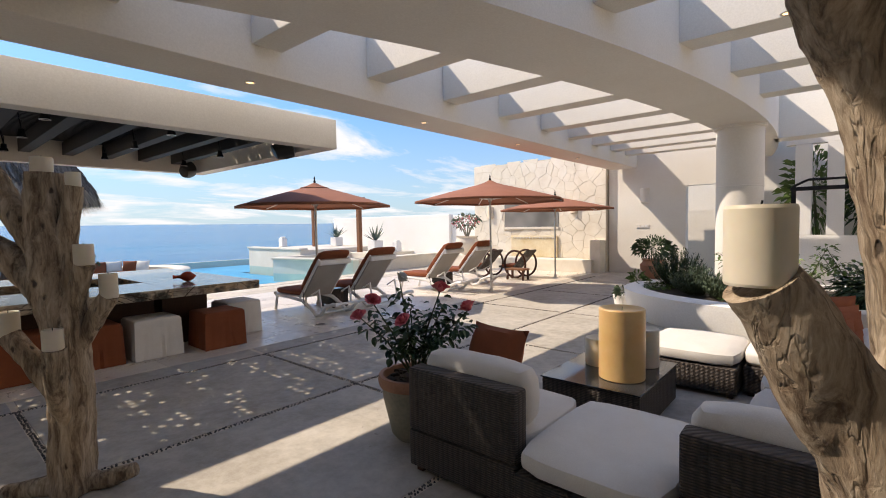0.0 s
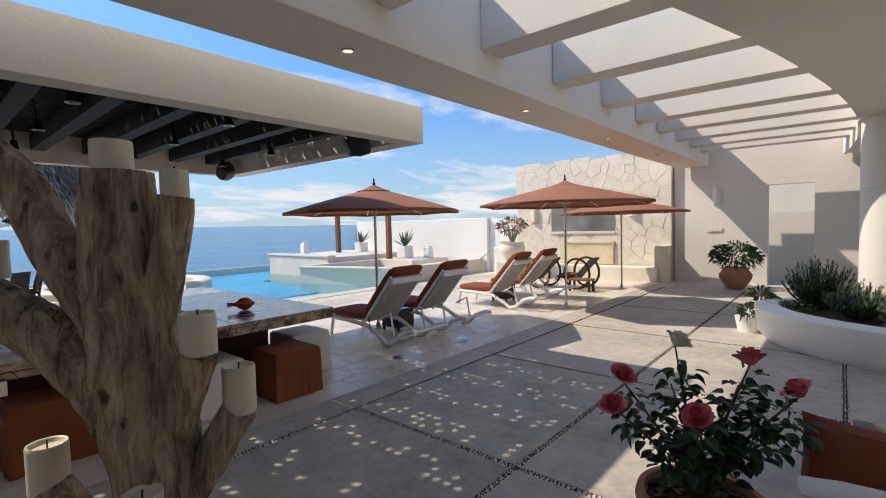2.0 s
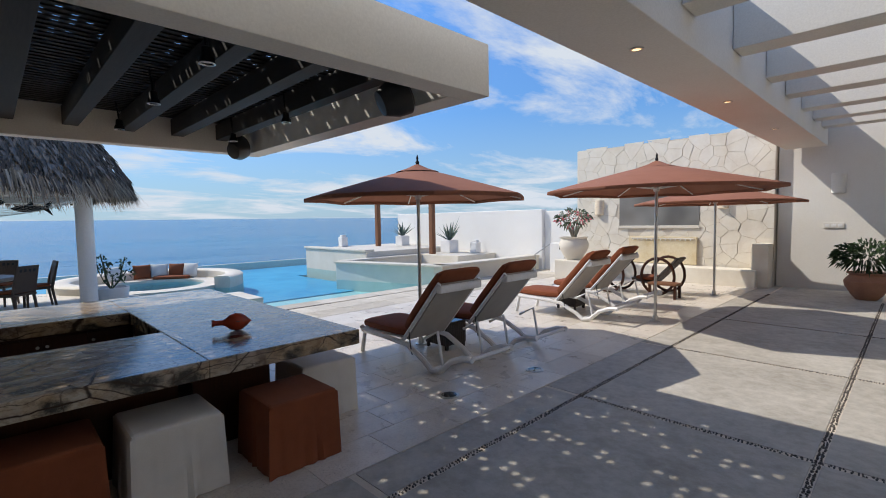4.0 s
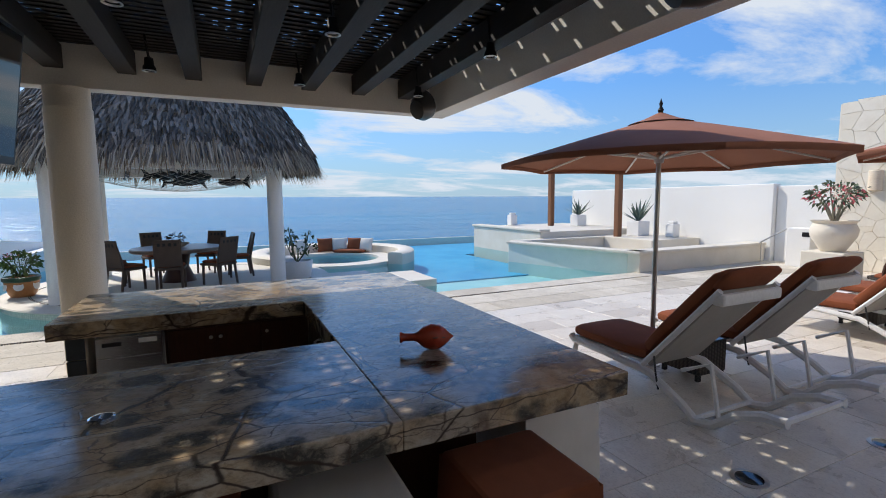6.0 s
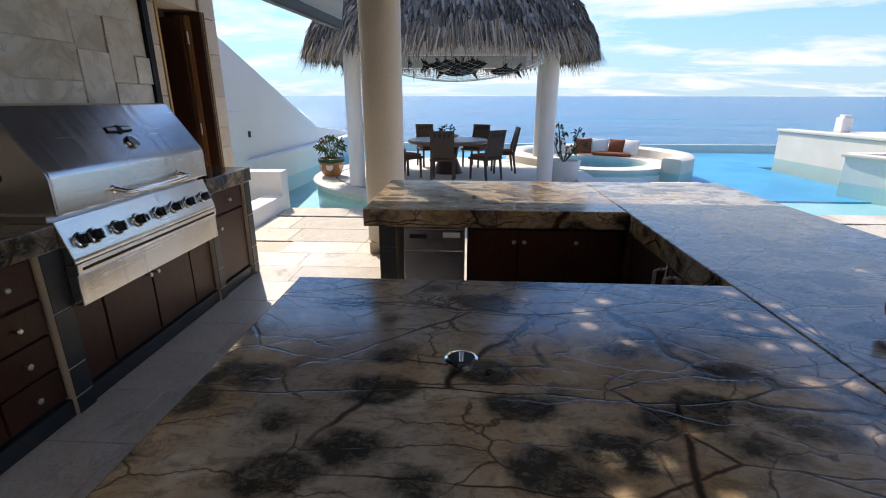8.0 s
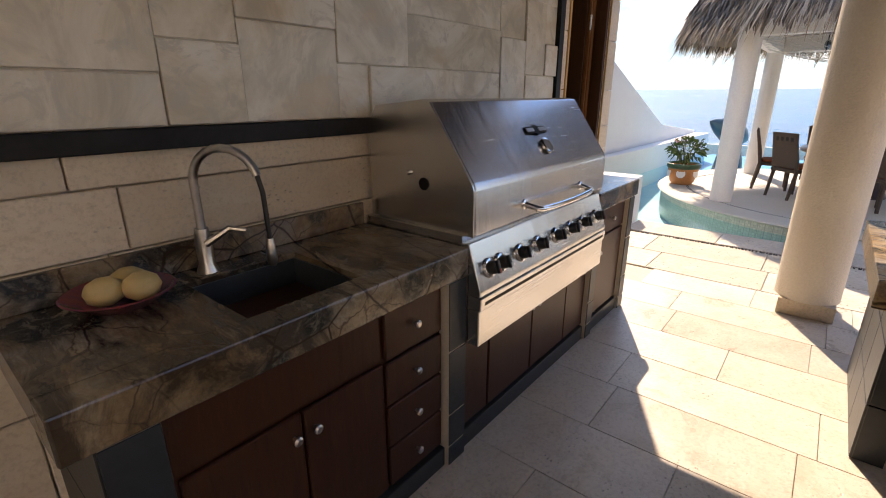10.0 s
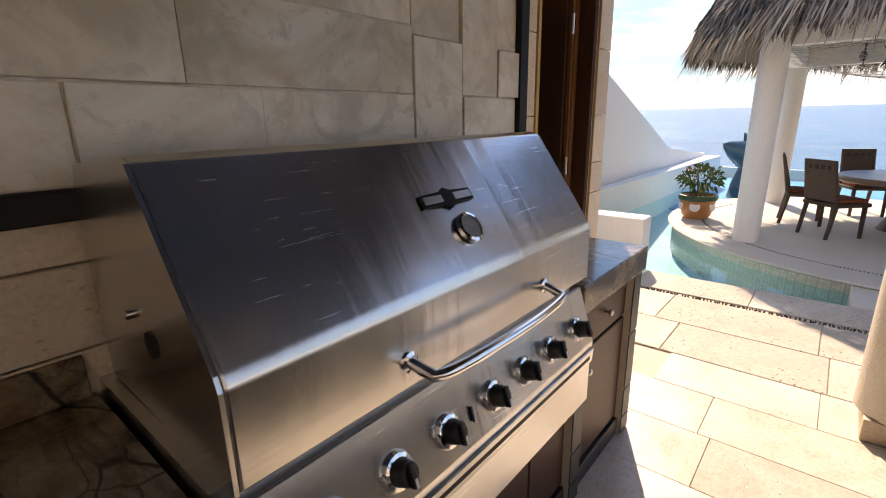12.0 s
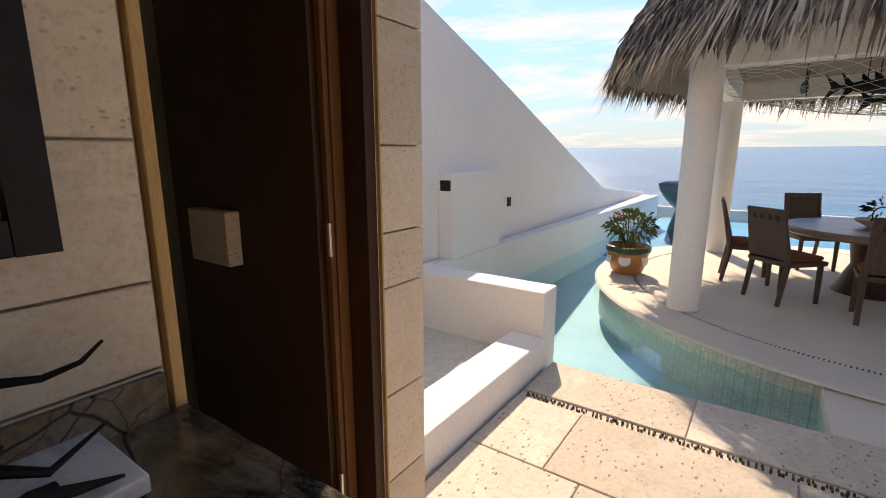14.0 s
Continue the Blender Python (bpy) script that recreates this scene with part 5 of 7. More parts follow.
def cell(s, seeds, x0, x1, z0, z1):
    poly = [(x0, z0), (x1, z0), (x1, z1), (x0, z1)]
    for o in seeds:
        if o == s or abs(o[0] - s[0]) > 1.6 or abs(o[1] - s[1]) > 1.6:
            continue
        mx, mz, nx, nz = (s[0] + o[0]) / 2, (s[1] + o[1]) / 2, o[0] - s[0], o[1] - s[1]
        res = []
        for a, b in zip(poly, poly[1:] + poly[:1]):
            da, db = (a[0] - mx) * nx + (a[1] - mz) * nz, (b[0] - mx) * nx + (b[1] - mz) * nz
            if da <= 0:
                res.append(a)
            if da * db < 0:
                f = da / (da - db)
                res.append((a[0] + f * (b[0] - a[0]), a[1] + f * (b[1] - a[1])))
        poly = res
        if len(poly) < 3:
            return None
    return poly


for s in seeds:
    poly = cell(s, seeds, -9.5, -4.26, 0.0, 3.88 + 0.05 * math.sin(s[0] * 7))
    if not poly:
        continue
    inside = -8.15 < s[0] < -5.9 and 1.45 < s[1] < 2.45
    if inside:
        continue
    cx, cz = sum(p[0] for p in poly) / len(poly), sum(p[1] for p in poly) / len(poly)
    sh = [(cx + (a - cx) * 0.968, cz + (b - cz) * 0.968) for a, b in poly]
    bm = prism(sh, FWY - 0.165 - rs.uniform(0.004, 0.016), FWY - 0.155, 0.0, None, "y")
    part("stone", bm, FLAG, sw, "", False)
structure("wall_stone_return", B(-9.53, -9.502, FWY - 0.16, FWY + 0.3, -0.1, 3.86), FLAG, "stone wall end", "wall")
fountain = structure("fountain_panel", B(-7.80, -5.95, FWY - 0.245, FWY - 0.19, 0.43, 1.19, 0.012), FOUNTSTONE, "yellow-stained stone fountain panel under the window", "fountain")
part("spout_rail", B(-7.72, -6.03, FWY - 0.275, FWY - 0.245, 1.12, 1.15, 0.006), COPING, fountain)
for k in range(13):
    part("spout", tube([(-7.66 + 0.13 * k, FWY - 0.26, 1.12), (-7.66 + 0.13 * k, FWY - 0.285, 1.085)], 0.012, None, 8), RESIN, fountain)
win = structure("window_1", B(-8.15, -5.9, FWY - 0.215, FWY - 0.162, 1.42, 1.50, 0.006), COPING, "wide dark window in the stone wall", "window")
part("pane", B(-8.12, -5.92, FWY - 0.185, FWY - 0.165, 1.50, 2.44), WINDOW, win)
part("window_frame", B(-8.15, -5.9, FWY - 0.20, FWY - 0.165, 2.44, 2.50, 0.006), MORTAR, win)
structure("stone_bench", B(-8.3, -4.5, FWY - 0.75, FWY - 0.24, -0.1, 0.42, 0.03), FLAG, "low rough stone bench along the wall", "stone bench")
structure("stone_pier", B(-4.62, -4.27, FWY - 0.62, FWY - 0.17, -0.1, 1.05, 0.02), FLAG, "short square stone pier", "pier")
for sx, sz, big in ((-8.75, 2.05, 0), (-5.35, 2.15, 0), (-3.10, 2.42, 1)):
    sc = thing("wall_sconce", (sx, FWY - 0.2, sz), "half round plaster wall sconce", "wall lamp", "plaster sconces")
    yy = FWY - (0.001 if big else 0.20)
    bm = lathe([(0.10, -0.22), (0.13, -0.20), (0.13, 0.22), (0.12, 0.24)], (sx, yy, sz), 22, None, True, 0.8)
    part("shade", bm, PLASTER if big else LIME, sc)
nb = thing("house_plate", (-3.2, FWY, 1.5), "long pale switch plate on the courtyard wall", "plate")
part("plate", B(-3.35, -2.98, FWY - 0.02, FWY - 0.001, 1.42, 1.54, 0.005), LINEN, nb)
for k in range(3):
    part("switch", B(-3.32 + 0.115 * k, -3.24 + 0.115 * k, FWY - 0.027, FWY - 0.021, 1.45, 1.51, 0.002), RESIN, nb)

# slotted screen wall behind the planter, and garden beyond
for k in range(9):
    a = 0.72 + 0.56 * k
    structure("wall_screen_post", B(a, a + 0.30, 13.2, 13.45, 1.25, 3.28, 0.008), WHITE, "white upright of a slotted garden wall", "wall")
structure("wall_screen_base", B(0.55, 6.5, 13.2, 13.45, -0.1, 1.248), WHITE, "white base of a slotted garden wall", "wall")
structure("wall_screen_top", B(0.55, 6.5, 13.2, 13.45, 3.282, 4.1), WHITE, "white top of a slotted garden wall", "wall")
rg = random.Random(5)
for k in range(4):
    cx = 1.0 + 1.1 * k
    pl = thing("shrub", (cx, 14.2, 0), "tall green shrub behind the slotted wall", "shrub", "garden shrubs")
    part("stem", tube([(cx, 14.2, 0), (cx + 0.1, 14.2, 1.2), (cx, 14.25, 2.6)], [0.06, 0.04, 0.015]), STEM, pl)
    part("crown", leaves(rg, (cx, 14.2, 2.2), (0.6, 0.4, 1.2), 420, 0.28, 0.07), LEAF if k % 2 else LEAF3, pl)
gate = thing("iron_swing_frame", (1.0, 12.2, 0), "black iron garden arch with climbing plant", "iron frame")
part("post", B(0.72, 0.80, 12.2, 12.28, 0, 2.30, 0.006), IRON, gate)
part("post", B(1.95, 2.03, 12.2, 12.28, 0, 2.30, 0.006), IRON, gate)
part("rail", B(0.70, 2.05, 12.19, 12.29, 2.20, 2.28, 0.006), IRON, gate)
part("top_rail", tube([(0.75, 12.24, 2.30), (1.0, 12.24, 2.42), (1.75, 12.24, 2.42), (2.0, 12.24, 2.30)], 0.025), IRON, gate)

# raised terrace, spa basin, far walls
structure("wall_parapet", B(-18.9, -10.95, 15.0, 15.3, -0.5, 2.08, 0.02), WHITE, "long white plastered garden wall", "wall")
structure("wall_parapet_end", B(-10.94, -9.54, 15.15, 15.4, -0.5, 2.02, 0.02), WHITE, "white plastered garden wall", "wall")
for nm, a in (("spa_wall_front", (-11.42, -11.06, 10.25, 14.95)), ("spa_wall_back", (-15.2, -14.9, 9.5, 14.95))):
    structure(nm, B(*a, -0.45, 0.43, 0.015), COPING, "low cut stone wall of the spa basin", "spa wall")
    structure(nm + "_coping", B(a[0] - 0.04, a[1] + 0.04, a[2] - 0.04, a[3], 0.43, 0.50, 0.012), COPING, "pale stone coping", "coping")
structure("spa_wall_side", prism([(-11.42, 10.26), (-14.9, 9.2), (-14.9, 9.5), (-11.42, 10.56)], -0.45, 0.43, 0.01), SPA, "pale plaster wall of the spa basin", "spa wall")
structure("spa_side_coping", prism([(-11.0, 10.2), (-14.95, 9.14), (-14.95, 9.54), (-11.0, 10.58)], 0.432, 0.50, 0.01), COPING, "pale stone coping", "coping")
structure("spa_floor", B(-14.9, -11.42, 10.6, 14.95, -0.2, 0.1), COPING, "stone floor of an empty spa basin", "spa floor")
structure("terrace_bench", B(-14.89, -13.0, 12.9, 14.98, 0.1, 0.50, 0.015), COPING, "low stone platform by the garden wall", "platform")
structure("terrace_upper", B(-19.5, -15.21, 10.6, 14.99, -0.6, 0.70, 0.02), COPING, "raised stone terrace beside the pool", "terrace")
structure("terrace_upper_coping", B(-19.55, -15.20, 10.55, 10.95, 0.702, 0.78, 0.012), COPING, "pale coping of the raised terrace", "coping")
structure("spillway", B(-21.8, -19.6, 12.2, 13.2, -0.5, 0.12, 0.02), MOSAIC, "small raised spillway basin in the pool", "spillway")
structure("spillway_coping", B(-21.9, -19.58, 12.1, 13.3, 0.122, 0.18, 0.01), COPING, "pale stone coping", "coping")
arb = thing("wooden_arbor", (-16.2, 13.2, 0.7), "red-brown wooden arbor on the raised terrace", "arbor")
for px_ in (-18.0, -14.6):
    part("post", B(px_ - 0.09, px_ + 0.09, 13.1, 13.28, 0.50 if px_ > -15 else 0.70, 2.72, 0.008), POSTWOOD, arb)
part("beam", B(-18.2, -14.3, 13.08, 13.30, 2.722, 2.90, 0.008), POSTWOOD, arb)


def agave(x, y, z, s, rng):
    ob = thing("agave_planter", (x, y, z), "pale square planter with a spiky agave", "planter", "agave planters")
    part("pot", B(x - 0.22 * s, x + 0.22 * s, y - 0.22 * s, y + 0.22 * s, z, z + 0.42 * s, 0.02), RESIN, ob)
    bm = bmesh.new()
    for k in range(16):
        a, e = k * 2.4, rng.uniform(0.45, 1.3)
        d = Vector((math.cos(a) * math.cos(e), math.sin(a) * math.cos(e), math.sin(e)))
        sd = d.cross(Vector((0, 0, 1))).normalized() * 0.05 * s
        p = Vector((x, y, z + 0.40 * s))
        l = rng.uniform(0.55, 0.95) * s
        m1 = p + d * l * 0.4
        v = [bm.verts.new(q) for q in (p - sd * 0.6, p + sd * 0.6, m1 + sd, p + d * l, m1 - sd, m1 - Vector((0, 0, 0.02)))]
        bm.faces.new((v[0], v[5], v[3], v[4]))
        bm.faces.new((v[1], v[2], v[3], v[5]))
        bm.faces.new((v[0], v[1], v[5]))
    part("leaves", bm, AGAVE, ob)


agave(-17.6, 14.2, 0.70, 1.0, rg)
agave(-14.6, 14.1, 0.50, 1.15, rg)
for lx, ly, lz in ((-19.2, 12.2, 0.70), (-13.6, 14.5, 0.50)):
    lan = thing("lantern", (lx, ly, lz), "white plaster garden lantern", "lantern", "garden lanterns")
    part("body", B(lx - 0.15, lx + 0.15, ly - 0.15, ly + 0.15, lz, lz + 0.42, 0.03), WHITE, lan)
    part("cap", B(lx - 0.10, lx + 0.10, ly - 0.10, ly + 0.10, lz + 0.421, lz + 0.50, 0.02), WHITE, lan)
pump = thing("pool_box", (-9.95, 14.6, 0), "white louvred equipment box by the wall", "equipment box")
part("body", B(-10.25, -9.72, 14.4, 14.85, 0.0, 0.95, 0.01), WHITE, pump)
part("vent", B(-9.9, -9.715, 14.392, 14.399, 0.75, 0.86), IRON, pump)
rail = thing("handrail", (-10.9, 14.2, 0), "slender steel handrail by the wall steps", "handrail")
part("rail", tube([(-11.0, 14.6, 0.5), (-10.95, 14.6, 0.55), (-10.35, 14.6, 0.92), (-10.30, 14.6, 0.90)], 0.02), NICKEL, rail)
part("post", tube([(-10.95, 14.6, 0.0), (-10.95, 14.6, 0.55)], 0.018), NICKEL, rail)

# round lounge island in the pool
IC = Vector((-17.7, 4.7, 0))
bm = bmesh.new()
prof = [(2.45, -0.5), (2.45, 0.20), (2.40, 0.24), (2.0, 0.24), (1.95, 0.20), (1.95, -0.3)]
n = 48
rings = []
for r, zz in prof:
    rings.append([bm.verts.new((IC.x + r * math.cos(a), IC.y + r * math.sin(a), zz)) for a in (radians(38 + 285 * i / (n - 1)) for i in range(n))])
for a, b in zip(rings, rings[1:]):
    for i in range(n - 1):
        bm.faces.new((a[i], a[i + 1], b[i + 1], b[i]))
bm.faces.new([r[0] for r in rings])
bm.faces.new([r[-1] for r in rings][::-1])
structure("lounge_ring", bm, COPING, "round pale stone seat ring sunk in the pool", "lounge")
structure("lounge_bench", lathe([(1.94, -0.35), (1.94, -0.02), (1.35, -0.02), (1.35, -0.35)], IC, 48, None, False), COPING, "curved stone bench inside the ring", "bench")
for a0, mt_, lb in ((75, RUST, "rust orange"), (92, LINEN, "white"), (108, RUST, "rust orange"), (135, LINEN, "white"), (60, LINEN, "white")):
    a = radians(a0 + 70)
    bm = pillow(0.26, 0.10)
    solo("throw_pillow", turn(bm, (IC.x + 1.72 * math.cos(a), IC.y + 1.72 * math.sin(a), 0.24), a0 + 160, 15), mt_, lb + " throw pillow leaning on the stone ring", "pillow", "lounge pillows")
bm = cushion(-0.55, 0.55, -0.28, 0.28, 0.0, 0.10)
solo("seat_pad", turn(bm, (IC.x - 1.40, IC.y + 0.85, -0.015), 58), RUST, "rust orange seat pad on the stone bench", "cushion")
for a in ((-13.9, -12.6, 3.3, 4.6, 0.10), (-13.7, -12.3, 4.75, 5.7, 0.05)):
    structure("stepping_slab", B(a[0], a[1], a[2], a[3], -0.5, a[4], 0.015), COPING, "square pale stone slab in the pool", "step")
wp = thing("white_flower_pot", (-13.7, 3.05, 0.03), "round white pot with a sparse plant", "planter")
part("pot", lathe([(0.20, 0), (0.27, 0.06), (0.31, 0.30), (0.32, 0.42), (0.28, 0.42), (0.27, 0.36), (0.0001, 0.36)], (-13.7, 3.05, 0.036), 28, None, False), RESIN, wp)
bm = bmesh.new()
for k in range(6):
    tube([(-13.7, 3.05, 0.40), (-13.7 + 0.14 * math.cos(k), 3.05 + 0.16 * math.sin(k * 2), 0.60), (-13.7 + 0.22 * math.cos(k), 3.05 + 0.30 * math.sin(k * 2), 0.72 + 0.09 * k)], 0.012, bm, 6)
part("stems", bm, STEM, wp)
bm = bmesh.new()
for k in range(6):
    leaves(rg, (-13.7 + 0.2 * math.cos(k), 3.05 + 0.28 * math.sin(k * 2), 0.66 + 0.07 * k), (0.14, 0.14, 0.10), 26, 0.10, 0.05, bm)
part("foliage", bm, LEAF, wp)

# palapa
pal = thing("palapa", (PC.x, PC.y, 0.036), "thatched palm roof on four white round posts", "palapa")
for px_, py_ in ((-13.05, -0.88), (-16.42, -0.90), (-13.15, 2.60), (-16.4, 2.95)):
    part("post", lathe([(0.145, 0), (0.145, 2.5)], (px_, py_, 0.036), 28), WHITE, pal)
for a in ((-16.5, -13.0, -1.0, -0.78), (-16.5, -13.0, 2.50, 2.72), (-13.17, -12.95, -0.77, 2.49), (-16.5, -16.28, -0.77, 2.49)):
    part("ring_beam", B(a[0], a[1], a[2], a[3], 2.30, 2.56, 0.01), WHITE, pal)
RC = Vector((-14.75, 0.79, 0))
PROF = [(2.86, 2.42), (2.76, 2.75), (2.46, 3.25), (2.08, 3.80), (1.66, 4.35), (1.2, 4.95), (0.55, 5.55), (0.1, 5.85)]


def prof_at(f):
    k = min(int(f * (len(PROF) - 1)), len(PROF) - 2)
    u = f * (len(PROF) - 1) - k
    return PROF[k][0] + u * (PROF[k + 1][0] - PROF[k][0]), PROF[k][1] + u * (PROF[k + 1][1] - PROF[k][1])


part("roof_core", lathe([(r - 0.10, zz) for r, zz in PROF], (RC.x, RC.y, 0), 48, None, False), THATCHG, pal)
rt = random.Random(21)


def blades(count_fn, rows_, length, width, lift, spread):
    vs, fs = [], []
    for ri in range(rows_):
        f = ri / rows_
        r, zz = prof_at(f)
        r2, z2 = prof_at(min(1, f + 0.02))
        dn = Vector((r - r2, 0, zz - z2)).normalized()
        nb_ = int(count_fn(r))
        for i in range(nb_):
            a = 2 * math.pi * (i + rt.random()) / nb_
            ca, sa = math.cos(a), math.sin(a)
            rad = r + lift * rt.uniform(0.2, 1)
            p = Vector((RC.x + rad * ca, RC.y + rad * sa, zz + 0.05))
            d = Vector((dn.x * ca, dn.x * sa, dn.z)) + Vector((rt.gauss(0, spread), rt.gauss(0, spread), rt.gauss(0, spread * 0.5)))
            d.normalize()
            t_ = Vector((-sa, ca, 0)) * width * rt.uniform(0.6, 1.3) / 2
            l = length * rt.uniform(0.65, 1.25)
            o = Vector((ca, sa, 0)) * 0.012
            k0 = len(vs)
            vs += [p - t_, p + t_, p + d * l * 0.6 + t_ * 0.8 + o, p + d * l + Vector((0, 0, -0.02)), p + d * l * 0.6 - t_ * 0.8 + o]
            fs.append((k0, k0 + 1, k0 + 2, k0 + 3, k0 + 4))
    return vs, fs


def sheet(name, vs, fs, mat, parent, label):
    me = bpy.data.meshes.new(name)
    o = ORIGIN[parent.name]
    me.from_pydata([v - o for v in vs], [], fs)
    me.materials.append(mat)
    ob = new(name, me)
    ob.parent = parent
    return tagged(ob, label, kind="stuff")


sheet("thatch_weave", *blades(lambda r: 80 + r * 74, 46, 0.20, 0.060, 0.05, 0.16), THATCHG, pal, "grey woven palm thatch")
vs, fs = [], []
for i in range(4200):
    a = 2 * math.pi * rt.random()
    ca, sa = math.cos(a), math.sin(a)
    lay = rt.random()
    r0, z0 = 2.82 - 0.28 * lay, 2.62 + 0.34 * lay + 0.05 * math.sin(a * 9)
    p = Vector((RC.x + (r0 + 0.05) * ca, RC.y + (r0 + 0.05) * sa, z0))
    l = rt.uniform(0.38, 0.66)
    d = (Vector((0.42 * ca, 0.42 * sa, -1)) + Vector((rt.gauss(0, 0.13), rt.gauss(0, 0.13), 0))).normalized()
    t_ = Vector((-sa, ca, 0)) * rt.uniform(0.005, 0.015)
    k0 = len(vs)
    vs += [p - t_, p + t_, p + d * l * 0.7 + t_ * 0.7, p + d * l, p + d * l * 0.7 - t_ * 0.7]
    fs.append((k0, k0 + 1, k0 + 2, k0 + 3, k0 + 4))
sheet("thatch_fringe", vs, fs, THATCH, pal, "dry straw-coloured palm fringe")

# fish mobile and net under the thatch
rf_ = random.Random(8)
for k in range(14):
    a = rf_.uniform(0, 6.28)
    rr = rf_.uniform(0.1, 1.05)
    fx, fy, fz = PC.x + rr * math.cos(a), PC.y + rr * math.sin(a), 2.22 + rf_.uniform(-0.12, 0.12)
    fsh = thing("hanging_fish", (fx, fy, fz), "dark metal tuna hanging on a chain", "fish sculpture", "fish under the thatch")
    yaw = rf_.uniform(0, 360)
    s = rf_.uniform(0.8, 1.2)
    bm = lathe([(0.001, -0.30), (0.02, -0.24), (0.065, -0.05), (0.075, 0.06), (0.05, 0.20), (0.001, 0.28)], (0, 0, 0), 12, None, False, 0.6)
    part("body", turn(bm, (fx, fy, fz), yaw, 0, 90), FISH, fsh)
    bm = prism([(-0.22, 0.0), (-0.40, 0.15), (-0.33, 0.0), (-0.40, -0.15)], -0.006, 0.006, 0, None, "y")
    part("tail", turn(bm, (fx, fy, fz), yaw), FISH, fsh)
    bm = prism([(0.05, 0.05), (-0.06, 0.16), (-0.05, 0.05)], -0.005, 0.005, 0, None, "y")
    part("fin", turn(bm, (fx, fy, fz), yaw), FISH, fsh)
    part("chain", tube([(fx, fy, fz + 0.05), (fx, fy, 2.85)], 0.006, None, 5), IRON, fsh)
bm = bmesh.new()
g = 15
for i in range(g):
    for j in range(g):
        u, v = (i - 7) / 7 * 1.6, (j - 7) / 7 * 1.6
        pt = lambda u, v: Vector((PC.x + u, PC.y + v, 2.28 - 0.34 * max(0, 1 - (u * u + v * v) / 3.2)))
        s = 1.6 / 7
        tube([pt(u, v), pt(u + s / 2, v + s / 2)], 0.0028, bm, 3)
        tube([pt(u, v), pt(u + s / 2, v - s / 2)], 0.0028, bm, 3)
        tube([pt(u + s / 2, v + s / 2), pt(u + s, v)], 0.0028, bm, 3)
        tube([pt(u + s / 2, v - s / 2), pt(u + s, v)], 0.0028, bm, 3)
part("fishing_net", bm, NET, pal, "white cord fishing net slung under the thatch", False)

# dining table and woven chairs
TC = (-14.8, 0.74)
tab = thing("round_dining_table", (*TC, 0.036), "round dark wooden dining table", "table")
part("tabletop", lathe([(0.0001, 0.68), (0.84, 0.68), (0.87, 0.70), (0.87, 0.74), (0.85, 0.76), (0.0001, 0.76)], (*TC, 0), 44, None, False), simple("brown_stone_top", (0.20, 0.145, 0.105), (0.32, 0.245, 0.19), 4, 0.35), tab)
part("pedestal", lathe([(0.34, 0.036), (0.30, 0.12), (0.20, 0.35), (0.24, 0.60), (0.40, 0.679)], (*TC, 0), 28), DARKWOOD, tab)
bowl = solo("centre_bowl", lathe([(0.10, 0), (0.22, 0.06), (0.24, 0.09), (0.20, 0.085), (0.0001, 0.03)], (*TC, 0.761), 24, None, False), LIME, "shallow pale bowl on the dining table", "bowl")
orn = thing("iron_ornament", (TC[0], TC[1], 0.80), "small black iron ornament on the table", "ornament")
part("wheel", turn(tube([(0.09 * math.cos(a), 0, 0.09 * math.sin(a)) for a in (2 * math.pi * i / 14 for i in range(15))], 0.008, None, 5), (TC[0], TC[1], 0.90), 70), IRON, orn)
part("foliage", leaves(rg, (TC[0], TC[1], 0.95), (0.14, 0.14, 0.10), 40, 0.10, 0.03), IRON, orn)


def dining_chair():
    ob = thing("dining_chair", (0, 0, 0), "dark woven dining chair with a rust orange seat pad", "chair", "chairs round the dining table")
    for sx in (-0.21, 0.21):
        part("leg", tube([(sx, -0.20, 0.0), (sx, -0.19, 0.42)], [0.022, 0.028], None, 8), CHAIRWEAVE, ob)
        part("back_leg", tube([(sx, 0.27, 0.0), (sx, 0.21, 0.40), (sx * 0.98, 0.24, 0.60), (sx * 0.95, 0.33, 0.95)], [0.022, 0.028, 0.026, 0.020], None, 8), CHAIRWEAVE, ob)
    part("seat", B(-0.25, 0.25, -0.24, 0.24, 0.40, 0.45, 0.012), CHAIRWEAVE, ob)
    part("cushion", cushion(-0.23, 0.23, -0.23, 0.20, 0.451, 0.50, 0.01), RUST, ob, "rust orange seat pad")
    bm = B(-0.23, 0.23, -0.014, 0.014, 0.0, 0.52, 0.01)
    part("backrest", turn(bm, (0, 0.235, 0.47), 0, -11), CHAIRWEAVE, ob)
    for k in range(4):
        bm = B(-0.16 + 0.09 * k, -0.11 + 0.09 * k, -0.018, 0.018, 0.40, 0.46, 0.004)
        part("slot", turn(bm, (0, 0.235, 0.47), 0, -11), BLACK, ob)
    return ob


ch = dining_chair()
angles = [(-84, 1.16), (-44, 1.16), (-2, 1.14), (42, 1.18), (95, 1.2), (150, 1.2), (205, 1.2)]
for k, (a0, rr) in enumerate(angles):
    a = radians(a0)
    mt = pose(TC[0] + rr * math.cos(a), TC[1] + rr * math.sin(a), 0.036, 0, 0, a0 - 90)
    if k == 0:
        ch.matrix_basis = mt
    else:
        copy_thing(ch, mt)

# painted flower pot on the platform
fp = thing("painted_flower_pot", (-14.2, -1.70, 0.036), "orange painted clay pot with a green rim and small bush", "planter")
